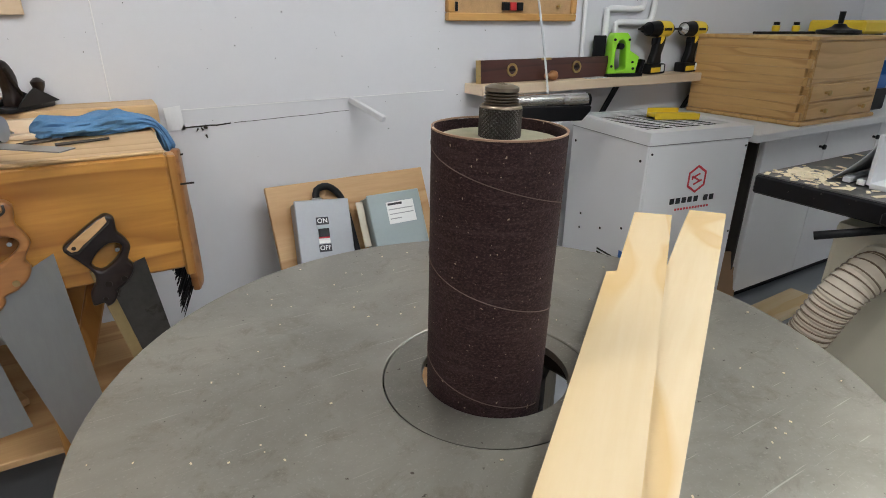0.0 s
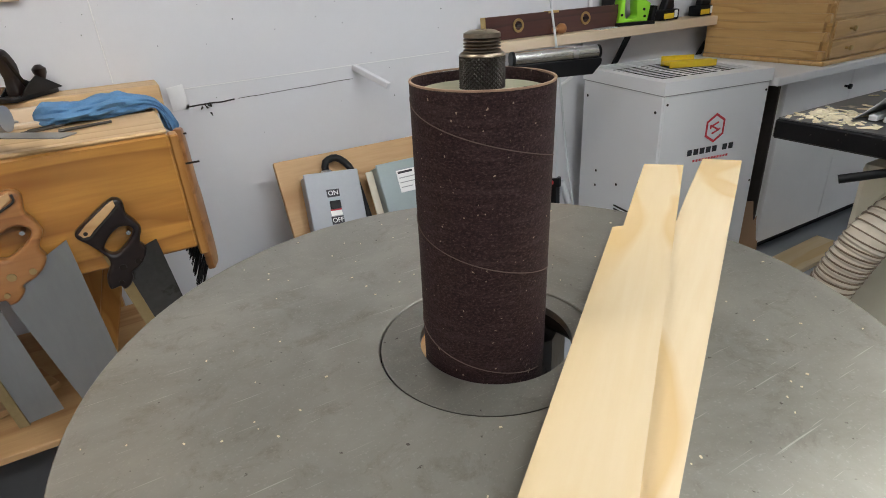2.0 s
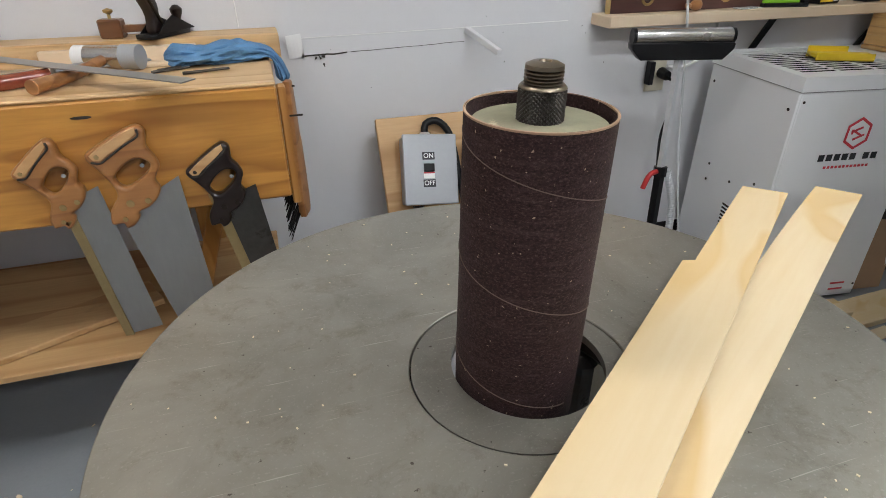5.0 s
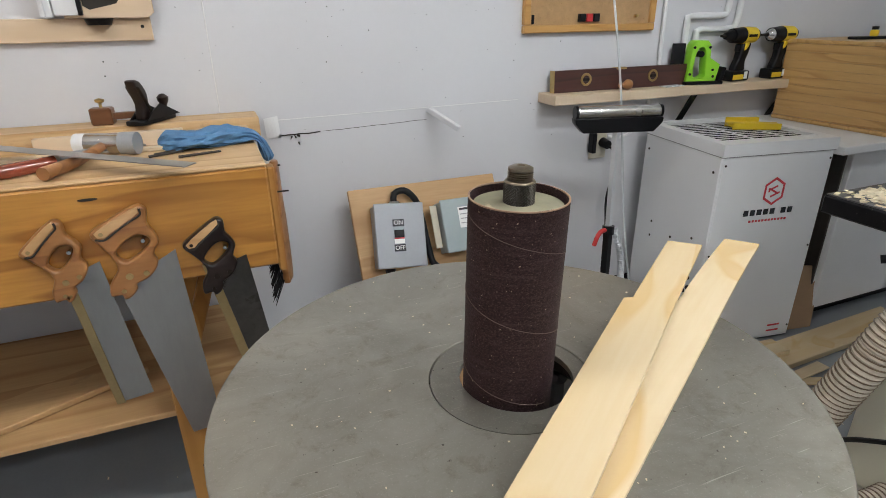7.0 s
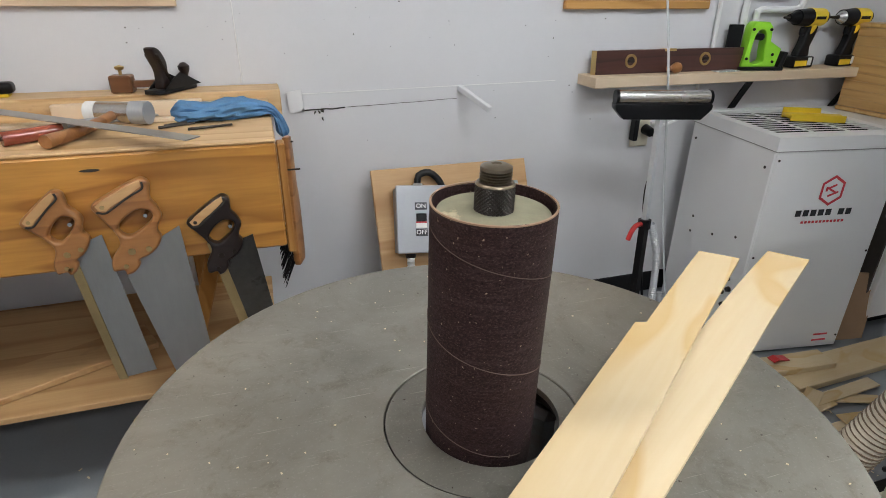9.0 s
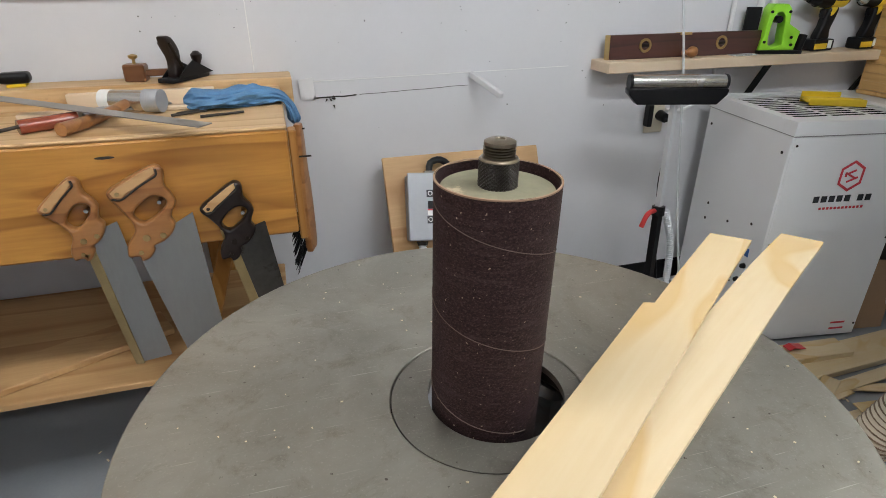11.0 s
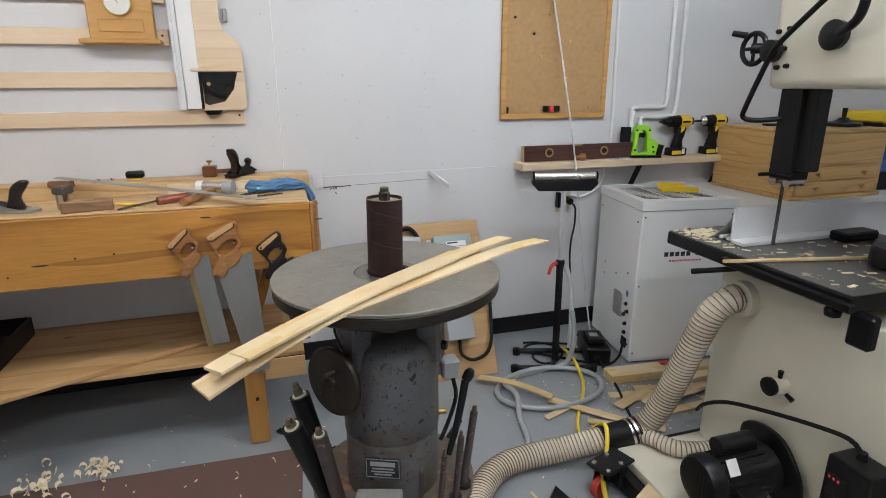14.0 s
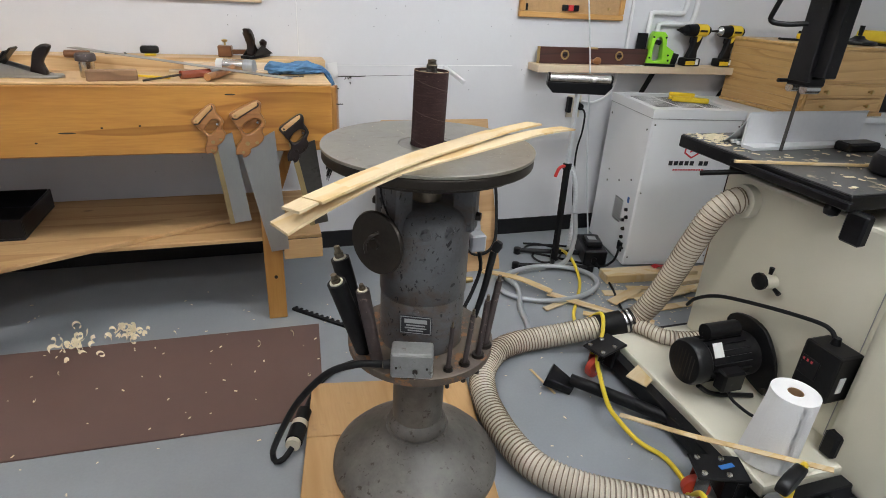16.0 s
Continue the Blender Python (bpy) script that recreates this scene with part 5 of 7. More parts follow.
def lime_tool():
    t = thing("jig_guide", (1.63, 1.45, 0.933), "bright lime-green plastic guide tool with black base", "jig")
    m = pose(1.635, 1.455, 0.9325, 0, 0, -14) @ pose(0, 0, 0, 90, 0, 0)
    body = [(-0.055, 0.012), (-0.045, 0.06), (-0.04, 0.15), (-0.03, 0.165), (0.02, 0.165), (0.035, 0.15), (0.04, 0.10), (0.085, 0.075), (0.075, 0.012)]
    hole = round_loop([(-0.024, 0.03), (-0.022, 0.12), (0.0, 0.140), (0.018, 0.12), (0.024, 0.06), (0.024, 0.03)], 3)
    b = part("body", plate(body, 0.05, m, [hole], 0.003), M_LIME, t)
    part("base", box((-0.06, -0.04, 0.0), (0.10, 0.03, 0.012), 0.002, pose(1.635, 1.455, 0.9325, 0, 0, -14)), M_BLACK, t)
    part("black_fence", box((-0.105, -0.012, 0.07), (-0.052, 0.0, 0.155), 0.002, pose(1.635, 1.470, 0.9325, 0, 0, -14)), M_BLACK, t)
    part("black_cheek", box((0.082, -0.03, 0.012), (0.098, 0.02, 0.085), 0.002, pose(1.635, 1.455, 0.9325, 0, 12, -14)), M_BLACK, t)
    part("clamp_screw", rod(m @ V(-0.004, 0.115, -0.02), m @ V(-0.004, 0.115, 0.03), 0.012, 0.012, 14), M_BLACK, t, "", True)
    for a, b2 in ((-0.035, 0.14), (-0.04, 0.04), (0.055, 0.055), (0.03, 0.14), (0.06, 0.03)):
        part("hole_screw", rod(m @ V(a, b2, 0.024), m @ V(a, b2, 0.0285), 0.005, n=10), M_BLACK, b)


lime_tool()


def drill(x, y, rz, kind):
    t = thing("cordless_drill", (x, y, 0.933), "yellow and black cordless drill standing on its battery" if kind else "yellow and black cordless impact driver on its battery", "drill", "cordless drills on the shelf")
    m = pose(x, y, 0.9325, 0, 0, rz)
    fl = m @ pose(0, 0, 0, 90, 0, 0)
    part("battery", box((-0.05, -0.03, 0.001), (0.05, 0.03, 0.042), 0.008, m, 2), M_BLACK, t)
    part("battery_side", box((-0.05, -0.0315, 0.008), (0.012, -0.0302, 0.028), 0.001, m), M_YELLOW, t)
    part("white_sticker", box((0.015, -0.0318, 0.010), (0.035, -0.0302, 0.038), 0.0005, m), M_WHTINK, t)
    part("grip", plate(round_loop([(-0.028, 0.04), (-0.012, 0.09), (0.0, 0.145), (0.045, 0.15), (0.04, 0.11), (0.028, 0.075), (0.03, 0.04)], 3), 0.034, fl, [], 0.008, 2), M_BLACK, t, "", True)
    part("grip_stripe", plate(round_loop([(0.006, 0.120), (0.010, 0.150), (0.036, 0.15), (0.024, 0.125)], 3), 0.038, fl, [], 0.006, 2), M_YELLOW, t, "", True)
    part("trigger", box((-0.022, -0.01, 0.115), (-0.004, 0.01, 0.145), 0.004, m), M_BLACK, t)
    part("motor_housing", rod(m @ V(-0.004, 0, 0.178), m @ V(0.065, 0, 0.178), 0.033, 0.031, 20), M_YELLOW, t, "", True)
    part("motor_cap", rod(m @ V(0.0655, 0, 0.178), m @ V(0.085, 0, 0.178), 0.027, 0.022, 20), M_BLACK, t, "", True)
    part("gear_collar", rod(m @ V(-0.062, 0, 0.178), m @ V(-0.0045, 0, 0.178), 0.027, 0.032, 20), M_BLACK, t, "", True)
    part("chuck", rod(m @ V(-0.10 if kind else -0.085, 0, 0.178), m @ V(-0.0625, 0, 0.178), 0.012 if kind else 0.009, 0.024, 18), M_BLACK if kind else M_BRIGHT, t, "", True)
    part("bit", rod(m @ V(-0.125, 0, 0.178), m @ V(-0.10 if kind else -0.085, 0, 0.178), 0.004, 0.007, 10), M_DKSTEEL, t, "", True)
    part("side_bars", box((0.0, -0.0335, 0.172), (0.05, -0.0322, 0.182), 0, m), M_BLACK, t)


drill(1.86, 1.462, 4, True)
drill(2.08, 1.462, 4, False)

# cork board
s = thing("cork_board", (1.15, W, 1.46), "framed cork notice board with a few pins", "notice board")
cx0, cx1, cz0, cz1 = 0.862, 1.432, 1.138, 1.92
part("cork_sheet", box((cx0 + 0.02, W - 0.014, cz0 + 0.02), (cx1 - 0.02, W - 0.0015, cz1 - 0.02), 0), M_CORK, s)
part("frame_rail", box((cx0, W - 0.024, cz0), (cx1, W - 0.0015, cz0 + 0.026), 0.003), M_FRAME, s)
part("frame_rail", box((cx0, W - 0.024, cz1 - 0.026), (cx1, W - 0.0015, cz1), 0.003), M_FRAME, s)
part("frame_stile", box((cx0, W - 0.0235, cz0 + 0.0265), (cx0 + 0.026, W - 0.0015, cz1 - 0.0265), 0.003), M_FRAME, s)
part("frame_stile", box((cx1 - 0.026, W - 0.0235, cz0 + 0.0265), (cx1, W - 0.0015, cz1 - 0.0265), 0.003), M_FRAME, s)
for k in range(9):
    x = 1.085 + (k % 3) * 0.03
    if k < 3:
        part("dark_clip", box((x, W - 0.03, cz0 + 0.035), (x + 0.027, W - 0.0145, cz0 + 0.062), 0.002), M_BLACKP if k != 1 else M_RED, s)
for x, z in ((0.92, 1.60), (1.02, 1.53), (1.06, 1.43), (1.20, 1.33), (1.10, 1.62), (1.21, 1.50), (1.34, 1.19)):
    part("push_pin", lathe([(0.002, 0), (0.002, 0.006), (0.005, 0.007), (0.004, 0.014), (0.006, 0.016), (0.0, 0.017)], 10, pose(x, W - 0.014, z, 90, 0, 0)), M_BRASS if x > 1.03 else M_BLACK, s, "", True)
part("black_peg", box((cx0 + 0.032, W - 0.02, cz0 + 0.03), (cx0 + 0.041, W - 0.0142, cz0 + 0.06), 0.001), M_BLACK, s)

# white conduits on the wall and clear hanging rod
s = thing("wall_conduit", (1.6, W, 1.3), "white painted conduits running up the wall", "conduit")
part("conduit", tube([(1.49, W - 0.012, 0.93), (1.485, W - 0.012, 1.2), (1.475, W - 0.012, 1.7), (1.47, W - 0.012, 2.49)], 0.008, 10, 0.1), M_WHITEC, s, "", True)
part("conduit", tube([(1.60, W - 0.016, 1.06), (1.60, W - 0.016, 1.165), (1.615, W - 0.016, 1.185), (1.77, W - 0.016, 1.187), (1.80, W - 0.016, 1.205), (1.805, W - 0.016, 1.3), (1.80, W - 0.016, 1.75), (1.795, W - 0.016, 2.49)], 0.012, 12, 0.02), M_WHITEC, s, "", True)
part("conduit", tube([(1.655, W - 0.016, 1.06), (1.655, W - 0.016, 1.115), (1.67, W - 0.016, 1.135), (1.82, W - 0.016, 1.137), (1.86, W - 0.016, 1.16), (1.868, W - 0.016, 1.3), (1.865, W - 0.016, 1.75), (1.86, W - 0.016, 2.49)], 0.012, 12, 0.02), M_WHITEC, s, "", True)
s = thing("clear_rod", (1.2, 1.38, 1.2), "long clear plastic rod leaning from the floor behind the roller", "rod")
part("rod", tube([(1.30, 1.25, 0.001), (1.262, 1.34, 0.45), (1.215, 1.385, 0.945), (1.15, 1.44, 1.40), (1.085, 1.486, 1.80), (1.04, 1.487, 2.0)], 0.0042, 8, 0.05), M_CLEAR, s, "", True)

# socket and cords beside the roller stand
s = thing("wall_socket", (1.235, W, 0.71), "ivory double socket with black plugs", "socket")
part("face_plate", box((1.195, W - 0.008, 0.655), (1.275, W - 0.001, 0.77), 0.003), M_IVORY, s)
part("plug", rod((1.255, W - 0.008, 0.72), (1.255, W - 0.045, 0.715), 0.02, 0.017, 16), M_BLACK, s, "", True)
part("plug_cord", tube([(1.255, W - 0.04, 0.712), (1.265, W - 0.075, 0.69), (1.268, W - 0.075, 0.60), (1.262, W - 0.06, 0.50), (1.24, W - 0.10, 0.40), (1.255, W - 0.12, 0.2), (1.28, W - 0.15, 0.008), (1.30, 1.30, 0.006)], 0.005, 8), M_RUBBER, s, "", True)
part("adapter", box((1.185, W - 0.04, 0.685), (1.205, W - 0.0085, 0.765), 0.003), M_BLACKP, s)
s = thing("white_wall_cable", (1.35, W, 0.8), "white cable looping along the wall under the shelf", "cable")
part("cable", tube([(1.275, W - 0.01, 0.74), (1.34, W - 0.014, 0.735), (1.42, W - 0.015, 0.77), (1.455, W - 0.012, 0.83), (1.46, W - 0.01, 0.896)], 0.006, 8), M_WHITEC, s, "", True)

# wooden peg, seam, crack and small holes in the wall
s = thing("wall_peg", (0.5, 1.45, 0.9), "white-painted wooden peg sticking out of the wall", "peg")
part("peg", box((-0.009, 0.0, -0.009), (0.009, 0.152, 0.009), 0.002, Matrix.Translation((0.508, W, 0.902)) @ V(0.057, -0.126, -0.050).to_track_quat("Y", "Z").to_matrix().to_4x4()), M_WALL, s)
random.seed(5)
bm = add_sweep(bm_new(), [V(-0.03 + 0.02 * k, W - 0.0006, 0.851 + 0.0005 * k + random.uniform(-0.0012, 0.0012)) for k in range(9)], 0.0022, 6)
add_sweep(bm, [V(0.14 + 0.03 * k, W - 0.0004, 0.856 + 0.0009 * k + random.uniform(-0.0008, 0.0008)) for k in range(13)], 0.0008, 6)
for k in range(5):
    q = V(0.05 + random.uniform(-0.012, 0.012), W - 0.003, 0.845 + random.uniform(-0.02, 0.006))
    add_cone(bm, q, q + V(random.uniform(-0.01, 0.01), -0.006, random.uniform(-0.012, 0.012)), 0.003, 0.001, 6)
tagged(part("wall_crack", bm, M_SHADOW), "dark ragged crack along a wall seam", "crack", "", "structure")
bm = bm_new()
for k in range(150):
    x, z = random.gauss(0.25, 0.55), random.gauss(1.28, 0.26)
    if k < 14:
        x, z = random.uniform(-0.9, -0.3), random.uniform(0.42, 0.66)
    if not (-1.2 < x < 2.0 and 0.4 < z < 2.3) or (0.84 < x < 1.45 and z > 1.12) or (x < -0.25 and 1.12 < z):
        continue
    r = random.choice((0.001, 0.0013, 0.0017, 0.0024))
    add_cone(bm, (x, W + 0.001, z), (x, W - 0.0007, z), r, r * 0.8, 7)
tagged(part("wall_holes", bm, M_DIRT), "scattered small dark holes and specks on the wall", "holes", "", "stuff")
bm = add_sweep(bm_new(), [V(-0.165, W - 0.0004, 0.94 + 0.13 * k) for k in range(13)], 0.0017, 6)
add_sweep(bm, [V(-0.02 + 0.055 * k, W - 0.0003, 0.902 + 0.0006 * k) for k in range(17)], 0.0014, 6)
tagged(part("wall_seam", bm, M_CEIL), "faint raised seam between wall boards", "seam", "", "structure")
s = thing("plaster_patch", (-0.02, W, 0.88), "torn white paper patch on the wall beside the bench", "paper")
part("patch", sheet(4, 4, lambda u, v: V(-0.040 + 0.044 * u - 0.004 * v, W - 0.004 - 0.012 * v * (1 - u), 0.850 + 0.062 * v + 0.004 * u * v), 0.002), M_WHITEC, s)

# rails, hanging saw guide and clock on the wall
for z0, z1, xr in ((1.147, 1.205, -0.304), (1.297, 1.357, -0.525), (1.455, 1.515, -0.56), (1.612, 1.672, -0.56), (1.77, 1.83, -0.56)):
    r = thing("wall_rail", (-1.2, W, z0), "pale wooden hanging rail screwed to the wall", "rail", "hanging rails on the wall")
    part("rail_board", box((-2.4, W - 0.019, z0), (xr, W - 0.001, z1), 0.0015), M_PINE_X, r)
    part("screw_hole", rod((xr - 0.022, W - 0.0195, z1 - 0.022), (xr - 0.022, W - 0.0205, z1 - 0.022), 0.0045, n=10), M_SHADOW, r)


def saw_guide():
    g = thing("saw_guide", (-0.42, 1.47, 1.5), "plywood circular saw guide with aluminium rail and black saw base", "saw guide")
    m = facing_y(0, W - 0.034, 0)
    part("long_board", plate([(-0.50, 1.205), (-0.305, 1.205), (-0.290, 1.218), (-0.292, 1.44), (-0.305, 1.475), (-0.352, 1.515), (-0.365, 1.55), (-0.36, 2.2), (-0.50, 2.2)], 0.014, m, [[(-0.455, 1.235), (-0.44, 1.225), (-0.375, 1.24), (-0.335, 1.29), (-0.322, 1.35), (-0.455, 1.355)]], 0.001), M_PINE_X, g, "pale plywood board with a shaped end")
    part("recess_back", box((-0.47, W - 0.0265, 1.21), (-0.31, W - 0.020, 1.37), 0), M_SHADOW, g)
    part("ledge", box((-0.492, W - 0.052, 1.358), (-0.298, W - 0.0415, 1.37), 0.002), M_PINE_X, g)
    part("white_strip", box((-0.520, W - 0.048, 1.212), (-0.462, W - 0.0412, 2.2), 0.001), M_WHITEC, g)
    part("guide_rail", add_box(box((-0.548, W - 0.06, 1.208), (-0.5215, W - 0.03, 2.2), 0.001), (-0.542, W - 0.066, 1.208), (-0.536, W - 0.0602, 2.2), 0.0005), M_ALU, g, "aluminium guide rail")
    arc = [(0.095 * math.cos(math.radians(a)), 0.095 * math.sin(math.radians(a))) for a in range(180, 275, 8)]
    part("black_guard", plate([(-0.012, 0.004)] + [(x + 0.085, z) for x, z in arc] + [(0.088, -0.05), (0.125, -0.03), (0.135, 0.004)], 0.012, facing_y(-0.452, W - 0.040, 1.352), [], 0.001), M_BLACK, g)
    part("black_plate", box((-0.465, W - 0.056, 1.212), (-0.455, W - 0.0415, 1.355), 0.001), M_BLACK, g)
    for r in (0.05, 0.07, 0.085):
        part("guard_groove", add_sweep(bm_new(), [V(-0.367 + r * math.cos(math.radians(a)), W - 0.0475, 1.352 + r * math.sin(math.radians(a))) for a in range(190, 268, 6)], 0.0018, 6), M_BLACKP, g)
    part("guard_bolt", rod((-0.43, W - 0.046, 1.31), (-0.43, W - 0.056, 1.31), 0.008, n=12), M_BRASS, g, "", True)
    part("foot_knob", rod((-0.425, W - 0.03, 1.204), (-0.425, W - 0.03, 1.188), 0.035, 0.028, 20), M_BLACK, g, "", True)
    part("hook", box((-0.352, W - 0.02, 1.55), (-0.335, W - 0.001, 1.60), 0.003), M_GREYBOX, g)


saw_guide()


def clock():
    c = thing("weather_clock", (-0.72, 1.49, 1.6), "golden oak wall case with a round white dial", "wall clock")
    part("case", box((-0.825, W - 0.062, 1.475), (-0.600, W - 0.0195, 1.95), 0.003), M_FRAME, c)
    part("sill", box((-0.86, W - 0.085, 1.458), (-0.580, W - 0.0195, 1.4745), 0.004), M_FRAME, c)
    part("panel", box((-0.79, W - 0.066, 1.50), (-0.635, W - 0.0625, 1.545), 0.002), M_FRAME, c)
    for z in (1.605, 1.74):
        d = part("dial", lathe([(0.047, 0), (0.047, 0.006), (0.043, 0.010), (0.0, 0.010)], 40, pose(-0.714, W - 0.062, z, 90, 0, 0)), M_DIAL, c, "round white dial", True)
        part("bezel", add_sweep(bm_new(), [V(-0.714 + 0.046 * math.cos(a * math.pi / 20), W - 0.071, z + 0.046 * math.sin(a * math.pi / 20)) for a in range(41)], 0.003, 8), M_BRASS, d, "", True)
        part("pointer", box((-0.0012, -0.005, 0), (0.0012, 0.03, 0.001), 0, facing_y(-0.714, W - 0.0725, z) @ pose(0, 0, 0, 0, 0, 25)), M_BLKINK, d)


clock()
s = thing("thermometer_cord", (-0.93, W, 1.62), "copper coil hanging on the wall rail", "coil")
part("coil", helix_bm([(-0.93, W - 0.04, 1.62), (-0.93, W - 0.04, 1.72)], 0.010, 0.0025, 0.012), M_BRASS, s, "", True)
part("hook", rod((-0.93, W - 0.019, 1.73), (-0.93, W - 0.045, 1.72), 0.003, n=8), M_BRASS, s)


# leaning plywood board with two electrical boxes
def switch_panel():
    p = thing("switch_panel", (0.45, 1.3, 0), "plywood board leaning on the wall with grey switch boxes", "switch panel")
    m = pose(0.185, 1.112, 0.001, -25.5, 0, 0)   # local x right, z up the slope, y into the wall
    part("backing_board", box((0.0, 0.0, 0.0), (0.535, 0.018, 0.742), 0.002, m), M_PLY, p, "plywood backing board")

    def enclosure(x, z, w, h, tilt, mt, depth):
        e = m @ pose(x, 0, z, 0, tilt, 0)
        b = part("switch_enclosure", box((0, -depth, 0), (w, -0.0005, h), 0.003, e), mt, p)
        part("cover", box((-0.004, -depth - 0.008, -0.003), (w + 0.004, -depth - 0.0005, h + 0.004), 0.003, e), mt, b)
        return e, b
    e, b = enclosure(0.046, 0.472, 0.160, 0.205, 5, M_GREYBOX, 0.06)
    y = -0.0688
    f = e @ pose(0, y, 0, 90, 0, 0)
    part("label_black", box((0.055, 0.132, 0), (0.093, 0.155, 0.0008), 0, f), M_BLKINK, b)
    part("word_on", text_bm("ON", 0.02, f @ pose(0.074, 0.1435, 0.0012), 0.0004), M_WHTINK, b, "white printed word")
    part("blue_band", box((0.055, 0.121, 0), (0.093, 0.129, 0.0008), 0, f), M_GREYBOX2, b)
    part("switch_lever", box((0.058, 0.096, 0), (0.09, 0.120, 0.008), 0.001, f), M_BLACK, b)
    part("red_band", box((0.057, 0.091, 0), (0.091, 0.0955, 0.0008), 0, f), M_REDINK, b)
    part("white_band", box((0.057, 0.076, 0), (0.091, 0.0905, 0.0008), 0, f), M_WHTINK, b)
    part("label_black", box((0.055, 0.050, 0), (0.093, 0.073, 0.0008), 0, f), M_BLKINK, b)
    part("word_off", text_bm("OFF", 0.0195, f @ pose(0.074, 0.0615, 0.0012), 0.0004), M_WHTINK, b, "white printed word")
    part("top_nut", rod(e @ V(0.075, -0.03, 0.203), e @ V(0.075, -0.03, 0.218), 0.026, 0.020, 8), M_BRIGHT, b, "bright conduit nut")
    part("bottom_nut", rod(e @ V(0.045, -0.03, -0.018), e @ V(0.045, -0.03, -0.004), 0.015, 0.018, 8), M_DKSTEEL, b)
    part("loop_cable", tube([e @ V(0.075, -0.03, 0.215), e @ V(0.08, -0.03, 0.245), e @ V(0.115, -0.03, 0.255), e @ V(0.15, -0.03, 0.225), e @ V(0.168, -0.03, 0.16), e @ V(0.185, -0.03, 0.05), e @ V(0.20, -0.03, 0.0), e @ V(0.25, -0.03, -0.02), e @ V(0.31, -0.03, -0.01)], 0.011, 12), M_RUBBER, b, "thick black cable loop", True)
    part("flex_conduit", helix_bm([e @ V(0.045, -0.03, -0.018), e @ V(0.045, -0.03, -0.15), e @ V(0.055, -0.04, -0.42)], 0.009, 0.0042, 0.0075, 12, 6), M_GALV, b, "ribbed metal conduit", True)
    e2, b2 = enclosure(0.285, 0.485, 0.175, 0.172, 0, M_GREYBOX2, 0.075)
    f = e2 @ pose(0, -0.0838, 0, 90, 0, 0)
    part("rating_label", box((0.055, 0.075, 0), (0.15, 0.145, 0.0008), 0, f), M_WHTINK, b2, "white label with black print")
    for k, w in enumerate((0.05, 0.085, 0.085, 0.04)):
        part("label_line", box((0.06, 0.134 - k * 0.015, 0.0008), (0.06 + w, 0.137 - k * 0.015 + (0.004 if k == 0 else 0), 0.0013), 0, f), M_BLKINK if k == 0 else M_GRYINK, b2)
    part("side_flange", box((-0.028, -0.045, 0.02), (-0.005, -0.0405, 0.165), 0.001, e2), M_IVORY, b2)
    # lower box with red tag
    e3, b3 = enclosure(0.30, 0.18, 0.12, 0.22, 0, M_GREYBOX, 0.07)
    part("red_tag", box((0.05, -0.0805, 0.15), (0.09, -0.0787, 0.175), 0, e3), M_RED, b3)
    part("white_tag", box((0.03, -0.0805, 0.10), (0.08, -0.0787, 0.13), 0, e3), M_WHTINK, b3)
    part("low_cable", tube([e3 @ V(0.06, -0.03, -0.004), e3 @ V(0.06, -0.04, -0.07), e3 @ V(0.12, -0.05, -0.10), e3 @ V(0.20, -0.05, -0.04), e3 @ V(0.235, -0.03, 0.2), e3 @ V(0.225, -0.03, 0.34)], 0.008, 10), M_RUBBER, b3, "black cable", True)


switch_panel()


